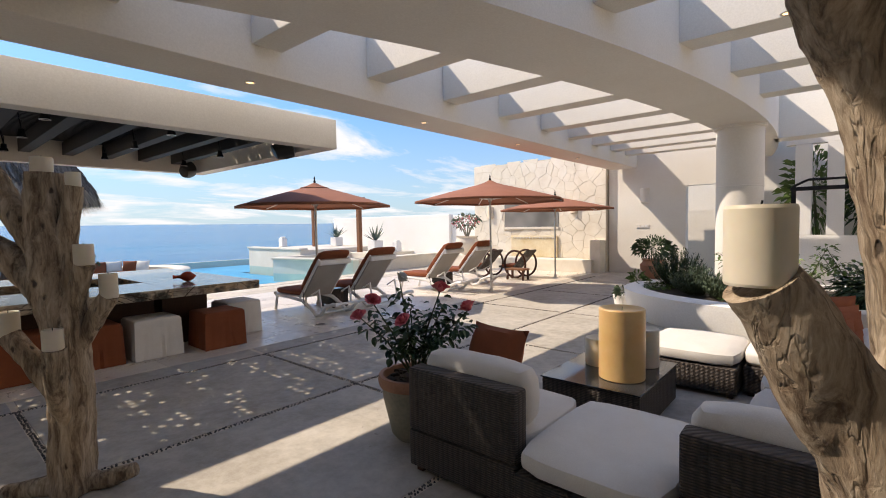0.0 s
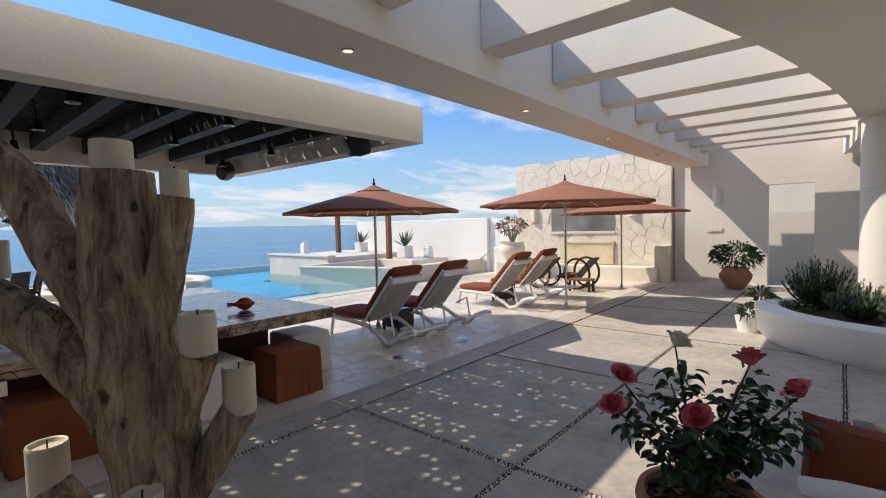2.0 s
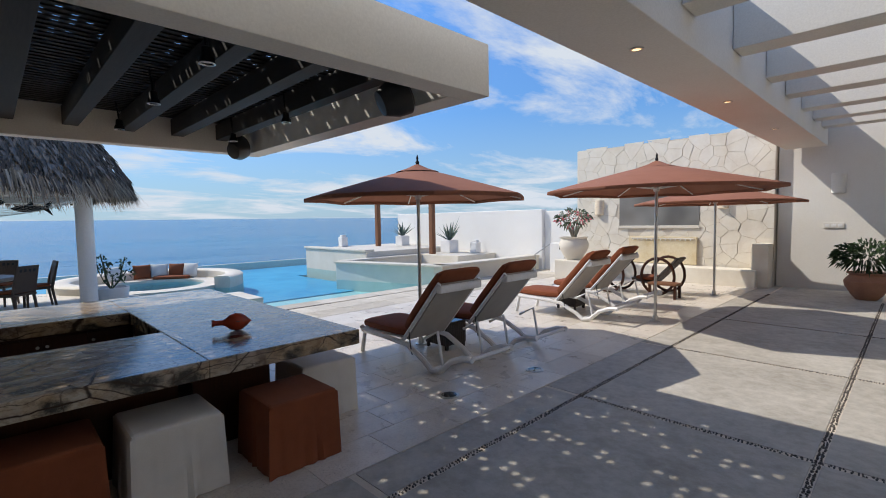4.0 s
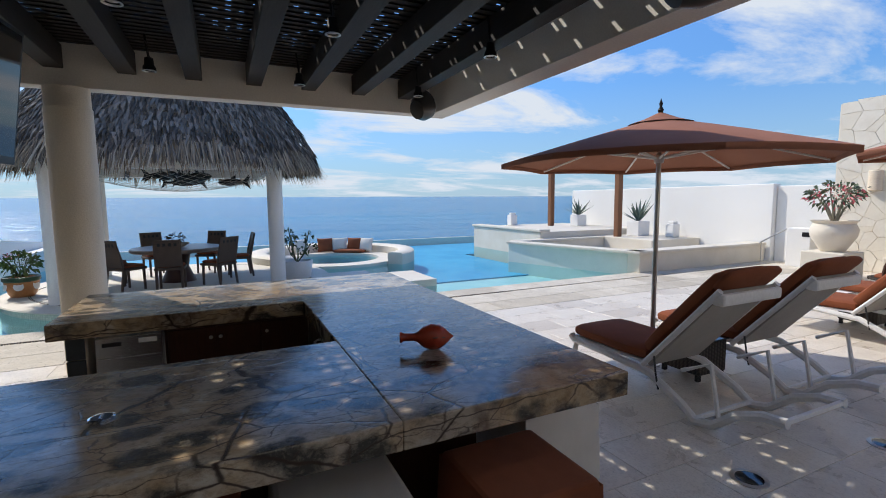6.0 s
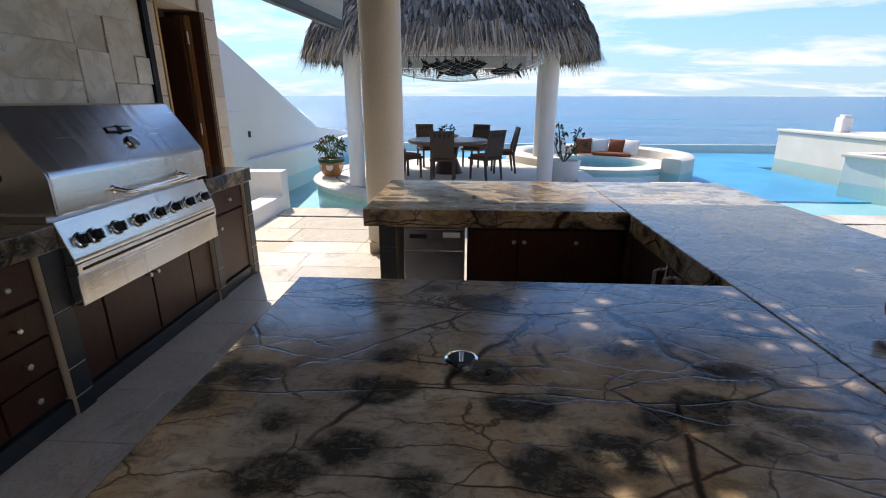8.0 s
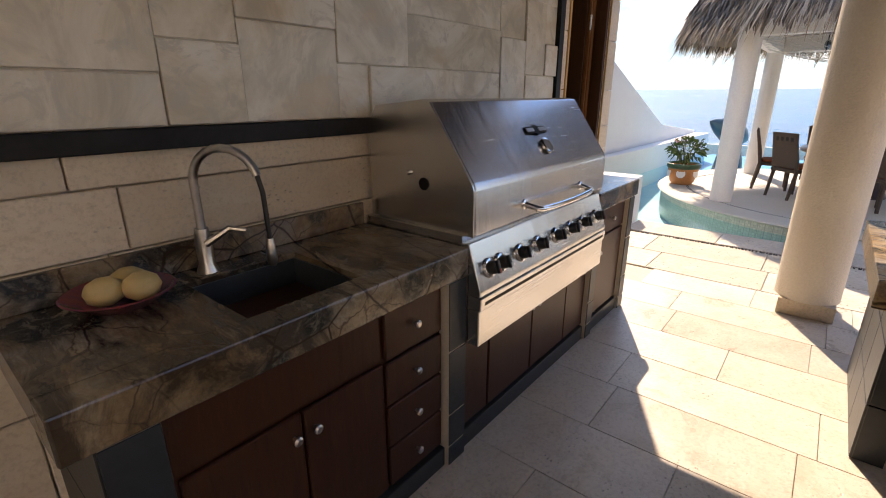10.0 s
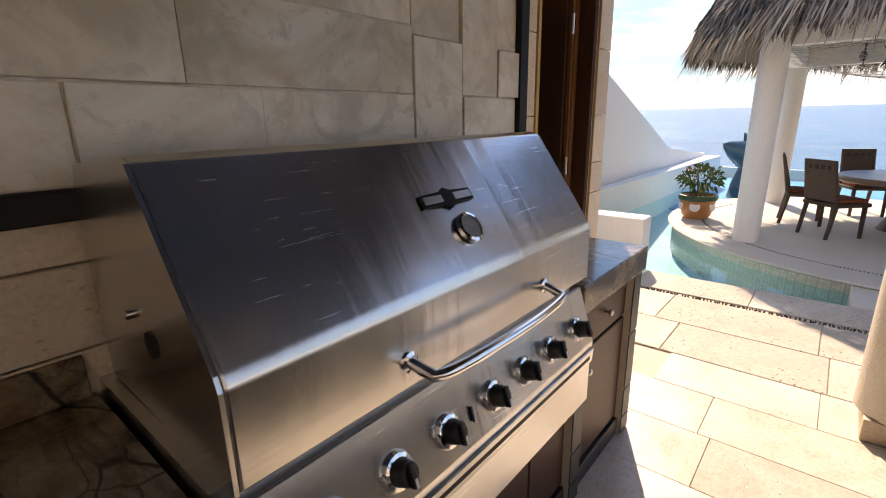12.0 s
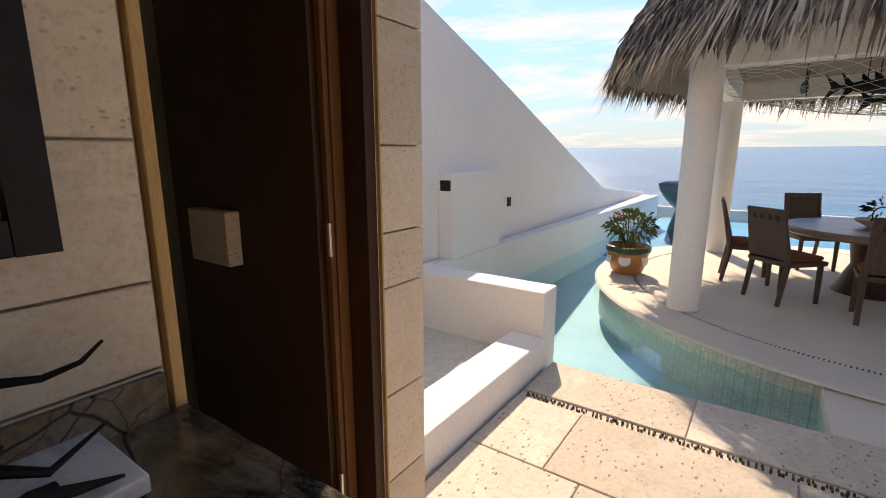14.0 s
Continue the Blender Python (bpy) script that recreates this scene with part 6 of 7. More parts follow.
part("pot", lathe([(0.16, 0), (0.20, 0.05), (0.25, 0.26), (0.255, 0.34), (0.22, 0.34), (0.21, 0.29), (0.0001, 0.29)], (-14.2, -1.70, 0.036), 28, None, False), simple("orange_paint", (0.42, 0.16, 0.05), (0.52, 0.24, 0.09), 5, 0.35), fp)
part("rim", lathe([(0.256, 0.28), (0.275, 0.30), (0.275, 0.36), (0.25, 0.37), (0.23, 0.35)], (-14.2, -1.70, 0.036), 28, None, False), simple("green_paint", (0.02, 0.06, 0.03), (0.04, 0.10, 0.05), 5, 0.35), fp)
for a0 in (5, 70, -55):
    a = radians(a0)
    bm = lathe([(0.075, 0), (0.075, 0.006), (0.03, 0.010), (0.0001, 0.010)], (0, 0, 0), 12, None, False)
    part("painted_flower", turn(bm, (-14.2 + 0.238 * math.cos(a), -1.70 + 0.238 * math.sin(a), 0.24), a0 - 90, -83), RESIN, fp, "white painted flower")
bm = bmesh.new()
for k in range(9):
    a = k * 0.7
    tube([(-14.2, -1.70, 0.33), (-14.2 + 0.12 * math.cos(a), -1.70 + 0.12 * math.sin(a), 0.55), (-14.2 + 0.26 * math.cos(a), -1.70 + 0.26 * math.sin(a), 0.70 + 0.05 * (k % 3))], 0.008, bm, 5)
part("stems", bm, STEM, fp)
part("foliage", leaves(rg, (-14.2, -1.70, 0.62), (0.30, 0.30, 0.22), 240, 0.10, 0.055), LEAF3, fp)
part("blossom", leaves(rg, (-14.25, -1.8, 0.78), (0.25, 0.15, 0.06), 24, 0.04, 0.04), PETAL, fp)
wh = thing("dolphin_statue", (-19.3, -1.75, -0.1), "blue glazed dolphin statue at the pool edge", "statue")
bm = lathe([(0.001, -0.55), (0.10, -0.48), (0.26, -0.2), (0.32, 0.1), (0.22, 0.5), (0.10, 0.8), (0.001, 0.95)], (0, 0, 0), 18, None, False)
wh2 = part("body", turn(bm, (-19.3, -1.75, 0.62), -30, 0, 70), BLUE, wh)
bm = prism([(-0.05, 0.2), (0.25, 0.55), (0.20, 0.1)], -0.03, 0.03, 0.01, None, "y")
part("fin", turn(bm, (-19.3, -1.75, 0.62), -30), BLUE, wh)
part("base", lathe([(0.36, -0.35), (0.30, 0.0), (0.16, 0.45)], (-19.3, -1.75, 0), 18), BLUE, wh)


# sun loungers, head towards the courtyard
def lounger(x, y, label):
    """Foot end at x - 1.5, near side at y."""
    ob = thing("sun_lounger", (x, y, 0), label, "lounger", "loungers on the terrace")
    for s in (0.03, 0.70):
        yy = y + s
        part("side_rail", tube([(x - 1.50, yy, 0.34), (x - 1.46, yy, 0.30), (x - 1.0, yy, 0.29), (x - 0.55, yy, 0.26), (x - 0.25, yy, 0.12), (x - 0.12, yy, 0.03), (x + 0.02, yy, 0.06), (x + 0.18, yy, 0.20), (x + 0.36, yy, 0.27), (x + 0.50, yy, 0.28)], 0.034, None, 8), RESIN, ob)
        part("leg", tube([(x - 1.42, yy, 0.30), (x - 1.50, yy, 0.0)], [0.024, 0.030], None, 8), RESIN, ob)
        part("brace", tube([(x - 0.25, yy, 0.80 - 0.42), (x - 0.02, yy, 0.50), (x + 0.06, yy, 0.10)], 0.018, None, 6), RESIN, ob)
        part("back_rail", tube([(x - 0.62, yy, 0.31), (x + 0.02, yy, 1.04)], 0.024, None, 8), RESIN, ob)
    part("seat_panel", B(x - 1.50, x - 0.60, y + 0.05, y + 0.68, 0.31, 0.335, 0.006), RESIN, ob)
    bm = prism([(x - 0.60, 0.325), (x - 0.575, 0.305), (x + 0.03, 1.02), (x + 0.005, 1.04)], y + 0.06, y + 0.67, 0.004, None, "y")
    part("back_sling", bm, GREYSLING, ob, "taupe mesh back")
    part("headrest_bar", B(x - 0.04, x + 0.055, y + 0.02, y + 0.71, 0.93, 1.02, 0.02), RESIN, ob)
    part("crossbar", tube([(x - 0.12, y + 0.03, 0.05), (x - 0.12, y + 0.70, 0.05)], 0.02, None, 6), RESIN, ob)
    part("crossbar", tube([(x + 0.48, y + 0.03, 0.28), (x + 0.48, y + 0.70, 0.28)], 0.022, None, 6), RESIN, ob)
    part("mattress", cushion(x - 1.52, x - 0.58, y + 0.04, y + 0.69, 0.337, 0.44, 0.012), RUST, ob)
    bm = cushion(0.0, 0.98, 0.04, 0.69, -0.05, 0.06, 0.015)
    bmesh.ops.transform(bm, verts=bm.verts, matrix=pose(x - 0.64, y, 0.42, 0, -48.5, 0))
    part("back_cushion", bm, RUST, ob)
    bm = cushion(-0.10, 0.10, 0.06, 0.67, -0.03, 0.03, 0.02)
    bmesh.ops.transform(bm, verts=bm.verts, matrix=pose(x + 0.0, y, 1.10, 0, -48, 0))
    part("head_pillow", bm, RUST, ob)
    part("strap", tube([(x - 0.50, y + 0.02, 0.42), (x - 0.46, y + 0.0, 0.28), (x - 0.44, y + 0.01, 0.16)], 0.008, None, 5), BLACK, ob)


for lx, ly in ((-5.50, 4.75), (-5.52, 5.95), (-5.62, 8.35), (-5.72, 9.75)):
    lounger(lx, ly, "white resin sun lounger with rust orange cushions")
for tx, ty in ((-6.35, 5.72), (-6.5, 9.3)):
    st = thing("side_table", (tx, ty, 0), "low dark wicker side table with a glass top", "side table", "lounger side tables")
    part("body", B(tx - 0.21, tx + 0.21, ty - 0.19, ty + 0.19, 0.06, 0.37, 0.012), WICKER, st)
    part("glass_top", B(tx - 0.225, tx + 0.225, ty - 0.205, ty + 0.205, 0.3705, 0.382, 0.003), SCREEN, st, "dark reflecting glass top")
    for a in (-1, 1):
        for b in (-1, 1):
            part("leg", B(tx + a * 0.18 - 0.02, tx + a * 0.18 + 0.02, ty + b * 0.16 - 0.02, ty + b * 0.16 + 0.02, 0.0, 0.062, 0.004), WICKER, st)


def umbrella(x, y, r, rim, apex, rot):
    ob = thing("market_umbrella", (x, y, 0), "open terracotta canvas umbrella on a slim steel pole", "umbrella", "umbrellas on the terrace")
    n = 8
    bm = bmesh.new()
    levels = 6
    rings = []
    for k in range(levels + 1):
        f = k / levels
        ring = []
        for i in range(n * 4):
            a = 2 * math.pi * i / (n * 4) + radians(rot)
            u = (i % 4) / 4
            edge_ = math.cos(math.pi / n) / math.cos((u - 0.5) * 2 * math.pi / n)
            sag = -0.012 * math.sin(math.pi * u) * f
            ring.append(bm.verts.new((x + r * f * edge_ * math.cos(a) if k else x + 0.02 * math.cos(a), y + r * f * edge_ * math.sin(a) if k else y + 0.02 * math.sin(a), apex + (rim - apex) * f ** 1.08 - sag + 0.015 * (1 - f))))
        rings.append(ring)
    for a, b in zip(rings, rings[1:]):
        for i in range(n * 4):
            bm.faces.new((a[i], a[(i + 1) % (n * 4)], b[(i + 1) % (n * 4)], b[i]))
    low = [bm.verts.new(v.co + Vector((0, 0, -0.05))) for v in rings[-1]]
    for i in range(n * 4):
        bm.faces.new((rings[-1][i], rings[-1][(i + 1) % (n * 4)], low[(i + 1) % (n * 4)], low[i]))
    can = part("canopy", bm, CANOPY, ob)
    can.modifiers.new("cloth", "SOLIDIFY").thickness = 0.006
    part("vent", lathe([(0.30, -0.045), (0.16, 0.0), (0.03, 0.06), (0.0001, 0.065)], (x, y, apex), 16, None, False), CANOPY, can)
    part("pole", tube([(x, y, 0), (x, y, apex + 0.02)], 0.024, None, 12), NICKEL, ob)
    part("finial", lathe([(0.02, 0.06), (0.028, 0.09), (0.012, 0.12), (0.018, 0.15), (0.001, 0.20)], (x, y, apex), 12), IRON, ob)
    part("base_plate", lathe([(0.085, 0.0), (0.085, 0.012), (0.05, 0.02), (0.035, 0.10)], (x, y, 0.0), 20), NICKEL, ob)
    part("hub", lathe([(0.045, 0.0), (0.05, 0.06), (0.03, 0.08)], (x, y, rim - 0.02), 12), RESIN, ob)
    for i in range(n):
        a = 2 * math.pi * i / n + radians(rot)
        e = Vector((x + r * 0.97 * math.cos(a), y + r * 0.97 * math.sin(a), rim - 0.02))
        mid = Vector((x, y, apex)) .lerp(e, 0.52) - Vector((0, 0, 0.03))
        rib = part("rib", tube([(x, y, apex - 0.04), mid, e], 0.011, None, 6), RESIN, ob)
        part("strut", tube([(x, y, rim + 0.02), mid], 0.012, None, 6), RESIN, rib)


umbrella(-6.69, 5.56, 1.54, 2.06, 2.46, 10)
umbrella(-4.85, 9.18, 1.80, 2.18, 2.60, 0)
umbrella(-4.93, 12.66, 1.65, 2.04, 2.38, 20)

# hoop-armed rockers and a low table by the stone wall
for rx, ry in ((-6.9, 11.9), (-5.9, 12.2)):
    rk = thing("rocking_chair", (rx, ry, 0), "dark curved wooden rocking lounger with hoop arms", "rocking chair", "rockers by the stone wall")
    for s in (-0.32, 0.32):
        part("hoop", tube([(rx + 0.36 * math.cos(a) + 0.05, ry + s, 0.42 + 0.40 * math.sin(a)) for a in (2 * math.pi * i / 20 for i in range(21))], 0.032, None, 7), DARKWOOD, rk)
    bm = prism([(rx - 0.55, 0.30), (rx - 0.1, 0.22), (rx + 0.45, 0.80), (rx + 0.42, 0.84), (rx - 0.1, 0.27), (rx - 0.55, 0.35)], ry - 0.28, ry + 0.28, 0.004, None, "y")
    part("seat", bm, WICKER, rk)
    part("cushion", turn(cushion(-0.2, 0.2, -0.26, 0.26, 0.0, 0.08), (rx - 0.28, ry, 0.31)), RUST, rk)
lt = thing("low_table", (-5.6, 11.6, 0), "small dark low wooden table", "side table")
part("top", B(-5.9, -5.3, 11.45, 11.8, 0.28, 0.33, 0.01), POSTWOOD, lt)
for a in (-5.86, -5.34):
    for b in (11.49, 11.76):
        part("leg", B(a - 0.025, a + 0.025, b - 0.025, b + 0.025, 0, 0.28), DARKWOOD, lt)
urn = thing("bougainvillea_urn", (-8.8, 13.4, 0), "large pale urn on a plinth with a flowering shrub", "planter")
part("plinth", B(-9.2, -8.4, 13.0, 13.8, 0.0, 0.55, 0.02), COPING, urn)
part("urn", lathe([(0.20, 0), (0.24, 0.05), (0.40, 0.32), (0.42, 0.46), (0.36, 0.60), (0.42, 0.66), (0.38, 0.66), (0.32, 0.58), (0.0001, 0.56)], (-8.8, 13.4, 0.551), 32, None, False), CREAM, urn)
bm = bmesh.new()
for k in range(9):
    a = k * 0.7
    tube([(-8.8, 13.4, 1.1), (-8.8 + 0.15 * math.cos(a), 13.4 + 0.15 * math.sin(a), 1.45), (-8.8 + 0.42 * math.cos(a), 13.4 + 0.42 * math.sin(a), 1.75 + 0.06 * (k % 3))], [0.03, 0.02, 0.008], bm, 5)
part("branches", bm, GREYPOT, urn)
part("foliage", leaves(rg, (-8.8, 13.4, 1.75), (0.55, 0.55, 0.28), 260, 0.13, 0.06), LEAF2, urn)
part("blossom", leaves(rg, (-8.8, 13.3, 1.72), (0.55, 0.5, 0.25), 110, 0.08, 0.07), PETAL, urn)
# floor spotlights in the terrace
for dx, dy in ((-5.02, 4.45), (-4.85, 5.68)):
    fl = thing("floor_uplight", (dx, dy, 0), "round steel uplight set flush in the terrace", "uplight", "terrace uplights")
    part("ring", lathe([(0.105, 0.0), (0.105, 0.006), (0.080, 0.009), (0.078, 0.004)], (dx, dy, 0), 28), NICKEL, fl)
    part("glass", lathe([(0.077, 0.001), (0.077, 0.006), (0.0001, 0.007)], (dx, dy, 0), 24, None, False), SCREEN, fl)


# wicker sofa group
def throw(x, y, z, rz, rx, mat, label, s=0.24):
    solo("throw_pillow", turn(pillow(s, 0.10), (x, y, z), rz, rx), mat, label, "pillow", "sofa pillows")


def sofa_unit(x0, x1, y0, y1, back, label, name="sofa_section"):
    ob = thing(name, ((x0 + x1) / 2, (y0 + y1) / 2, 0), label, "sofa", "wicker sofa sections")
    part("base", B(x0, x1, y0, y1, 0.04, 0.28, 0.015), WICKER, ob)
    for fx in (x0 + 0.06, x1 - 0.06):
        for fy in (y0 + 0.06, y1 - 0.06):
            part("foot", B(fx - 0.025, fx + 0.025, fy - 0.025, fy + 0.025, 0, 0.039), DARKWOOD, ob)
    sx0, sx1, sy0, sy1 = x0, x1, y0, y1
    if back == "s":
        part("backrest", B(x0, x1, y0 - 0.002, y0 + 0.13, 0.282, 0.69, 0.02), WICKER, ob)
        part("back_cushion", cushion(x0 + 0.02, x1 - 0.02, y0 + 0.14, y0 + 0.32, 0.42, 0.77, 0.02), LINEN, ob)
        sy0 += 0.14
    if back == "e":
        part("backrest", B(x1 - 0.13, x1 + 0.002, y0, y1, 0.282, 0.69, 0.02), WICKER, ob)
        part("back_cushion", cushion(x1 - 0.34, x1 - 0.14, y0 + 0.02, y1 - 0.02, 0.42, 0.77, 0.02), LINEN, ob)
        sx1 -= 0.14
    if back == "n":
        part("backrest", B(x0, x1, y1 - 0.13, y1 + 0.002, 0.282, 0.69, 0.02), WICKER, ob)
        part("back_cushion", cushion(x0 + 0.02, x1 - 0.02, y1 - 0.34, y1 - 0.14, 0.42, 0.77, 0.02), LINEN, ob)
        sy1 -= 0.14
    part("seat_cushion", cushion(sx0 + 0.005, sx1 - 0.005, sy0, sy1 - 0.005, 0.282, 0.42, 0.015), LINEN, ob)


W = "dark woven wicker sofa section with white cushions"
sofa_unit(-0.62, 0.19, 2.08, 2.95, "s", W)
sofa_unit(0.21, 0.96, 2.02, 2.98, "", "dark woven wicker ottoman with a white cushion", "ottoman")
sofa_unit(0.99, 1.85, 2.12, 2.98, "s", W)
sofa_unit(1.08, 1.98, 3.05, 3.95, "e", W)
sofa_unit(1.08, 1.98, 3.98, 4.85, "e", W)
sofa_unit(0.86, 1.48, 4.9, 5.75, "n", W)
sofa_unit(1.50, 2.40, 4.88, 5.78, "n", W)
sofa_unit(0.02, 0.84, 4.72, 5.62, "", "dark woven wicker bench with a white cushion", "wicker_bench")
OR = "rust orange throw pillow on the wicker sofa"
throw(-0.35, 2.68, 0.66, 172, 20, RUST, OR, 0.25)
for k, (px_, py_, pz_, rz, rx) in enumerate(((1.40, 5.30, 0.68, 20, -18), (1.44, 3.32, 0.64, 40, -22), (1.46, 3.66, 0.66, 36, -20), (1.44, 4.00, 0.67, 42, -18), (1.46, 4.34, 0.68, 36, -16), (1.48, 4.64, 0.68, 44, -14))):
    throw(px_, py_, pz_, rz, rx, RUST, OR, 0.27)
throw(1.15, 5.36, 0.68, 0, -16, LINEN, "white throw pillow on the wicker sofa", 0.25)
ct = thing("coffee_table", (0.02, 3.9, 0), "low woven wicker coffee table with a glass top", "coffee table")
part("body", B(-0.37, 0.42, 3.41, 4.42, 0.02, 0.325, 0.012), WICKER, ct)
part("glass_top", B(-0.38, 0.43, 3.40, 4.43, 0.327, 0.338, 0.003), simple("dark_table_glass", (0.020, 0.022, 0.025), (0.035, 0.037, 0.04), 3, 0.05, 0, 0.0, spec=0.7), ct)


def candle(x, y, z, r, h, mat, label, group):
    ob = thing("pillar_candle", (x, y, z), label, "candle", group)
    part("wax", lathe([(r * 0.97, 0), (r, 0.006), (r, h - 0.008), (r * 0.96, h), (r * 0.86, h - 0.002), (r * 0.74, h - 0.014), (0.001, h - 0.018)], (x, y, z), 32, None, True), mat, ob)
    part("wick", tube([(x, y, z + h - 0.018), (x + 0.004, y, z + h + 0.010)], 0.0025, None, 5), IRON, ob)


candle(0.17, 3.76, 0.339, 0.180, 0.57, YWAX, "thick tall honey yellow pillar candle", "table candles")
candle(-0.12, 4.0, 0.339, 0.115, 0.24, WAX, "short cream pillar candle", "table candles")
candle(0.22, 4.20, 0.339, 0.115, 0.33, WAX, "medium high cream pillar candle", "table candles")


# driftwood candle trees
def limb(pts, rad, bm, seg=20, wob=0.22):
    """A gnarled limb through points, with hollows and ridges."""
    P = [Vector(p) for p in pts]
    fine, fr = [], []
    for i in range(len(P) - 1):
        for k in range(9):
            u = k / 9
            a, b, c, d = P[max(i - 1, 0)], P[i], P[i + 1], P[min(i + 2, len(P) - 1)]
            fine.append(0.5 * ((2 * b) + (c - a) * u + (2 * a - 5 * b + 4 * c - d) * u * u + (3 * b - a - 3 * c + d) * u ** 3))
            fr.append(rad[i] + (rad[i + 1] - rad[i]) * u)
    fine.append(P[-1])
    fr.append(rad[-1])
    k0 = len(bm.verts)
    tube(fine, fr, bm, seg)
    bm.verts.ensure_lookup_table()
    for j, v in enumerate(bm.verts[k0:]):
        c = fine[min(j // seg, len(fine) - 1)]
        o = v.co - c
        q = Vector((v.co.x * 9, v.co.y * 9, v.co.z * 2.6))
        v.co = c + o * (1 + wob * noise.noise(q) + 0.10 * noise.noise(v.co * 22))
    return bm


def candle_tree(base, right_, spec, label):
    ob = thing("driftwood_candle_tree", base, label, "candle tree", "driftwood candle trees")
    r_ = Vector((right_[0], right_[1], 0))
    f_ = Vector((-right_[1], right_[0], 0))
    at = lambda u, d, z: Vector(base) + r_ * u + f_ * d + Vector((0, 0, z))
    for nm, pts, rad in spec["limbs"]:
        part(nm, limb([at(*p) for p in pts], rad, bmesh.new()), DRIFT, ob)
    for u, d, z, r, h in spec["candles"]:
        p = at(u, d, z)
        candle(p.x, p.y, p.z, r, h, WAX, "white pillar candle on a driftwood branch", "candles on driftwood")


candle_tree((-2.10, 0.60, 0.0), (0.76, 0.65), {
    "limbs": [
        ("trunk", [(0.0, 0, 0.0), (0.01, 0, 0.5), (0.02, 0, 1.0), (-0.03, 0, 1.35), (-0.06, 0, 1.62), (-0.06, 0, 1.96)], [0.125, 0.11, 0.12, 0.145, 0.115, 0.095]),
        ("branch", [(0.02, 0, 1.50), (0.09, -0.02, 1.70), (0.12, -0.02, 1.88)], [0.07, 0.05, 0.05]),
        ("branch", [(-0.10, 0, 1.50), (-0.26, 0, 1.74), (-0.42, 0.02, 1.98), (-0.62, 0.04, 2.12)], [0.10, 0.07, 0.06, 0.045]),
        ("branch", [(-0.08, 0, 1.22), (-0.26, 0, 1.42), (-0.46, 0.0, 1.55), (-0.66, 0, 1.64)], [0.11, 0.09, 0.08, 0.06]),
        ("branch", [(0.03, 0, 1.05), (0.12, -0.04, 1.25), (0.19, -0.06, 1.41)], [0.07, 0.055, 0.06]),
        ("branch", [(0.03, 0, 0.80), (0.16, 0.0, 1.02), (0.27, 0.02, 1.20)], [0.06, 0.05, 0.055]),
        ("branch", [(-0.04, 0, 0.62), (-0.18, -0.02, 0.80), (-0.32, -0.02, 0.98)], [0.08, 0.06, 0.06]),
        ("branch", [(0.0, -0.02, 0.35), (0.05, -0.14, 0.70), (0.07, -0.17, 0.93)], [0.06, 0.06, 0.06]),
        ("root", [(0.0, 0, 0.06), (0.18, 0.02, 0.05), (0.36, 0.05, 0.10)], [0.08, 0.055, 0.04]),
        ("root", [(0.0, 0, 0.05), (-0.15, -0.05, 0.05), (-0.34, -0.1, 0.05)], [0.08, 0.06, 0.04]),
    ],
    "candles": [(-0.08, 0, 1.955, 0.057, 0.10), (0.12, -0.02, 1.875, 0.040, 0.085), (0.19, -0.06, 1.405, 0.052, 0.125), (0.27, 0.02, 1.195, 0.050, 0.15), (-0.32, -0.02, 0.975, 0.055, 0.15), (0.07, -0.17, 0.925, 0.052, 0.12), (-0.48, 0.0, 1.64, 0.05, 0.12)]},
    "pale weathered driftwood trunk holding white candles on its branches")
candle_tree((1.71, 1.50, 0.0), (0.76, 0.65), {
    "limbs": [
        ("trunk", [(0.06, 0, 0.0), (0.02, 0, 0.5), (0.0, 0, 0.9), (-0.03, 0, 1.3), (-0.10, 0, 1.65), (-0.19, 0, 1.9), (-0.30, 0, 2.15), (-0.40, 0, 2.5)], [0.18, 0.16, 0.17, 0.13, 0.10, 0.095, 0.09, 0.07]),
        ("branch", [(-0.02, 0, 0.72), (-0.14, -0.02, 1.0), (-0.31, -0.02, 1.25), (-0.46, -0.02, 1.465)], [0.17, 0.14, 0.10, 0.085]),
        ("branch", [(0.0, 0, 0.85), (-0.08, -0.08, 1.05), (-0.14, -0.10, 1.2)], [0.15, 0.10, 0.07]),
    ],
    "candles": [(-0.46, -0.02, 1.46, 0.069, 0.175)]},
    "pale weathered driftwood trunk holding a thick white candle")

# potted rose beside the sofa
RX, RY = -0.94, 2.48
rp = thing("potted_rose", (RX, RY, 0), "glazed clay pot with a blooming pink rose bush", "potted plant")
part("pot", lathe([(0.15, 0), (0.19, 0.05), (0.245, 0.30), (0.255, 0.40), (0.235, 0.43)], (RX, RY, 0), 36, None, False), GREYPOT, rp, "mottled green glazed pot")
part("rim", lathe([(0.236, 0.40), (0.275, 0.41), (0.285, 0.45), (0.275, 0.49), (0.245, 0.49), (0.235, 0.43)], (RX, RY, 0), 36, None, False), TERRA, rp, "terracotta rim")
part("mulch", lathe([(0.24, 0.435), (0.0001, 0.445)], (RX, RY, 0), 24, None, False), BARK, rp)
bm = bmesh.new()
for k in range(150):
    a, r0 = rg.uniform(0, 6.28), 0.23 * rg.random() ** 0.5
    B(RX + r0 * math.cos(a) - 0.022, RX + r0 * math.cos(a) + 0.022, RY + r0 * math.sin(a) - 0.011, RY + r0 * math.sin(a) + 0.011, 0.442, 0.455 + 0.012 * rg.random(), 0, bm, rg.uniform(0, 180))
tagged(part("bark_mulch", bm, BARK, rp, "loose bark chips", False), kind="stuff")
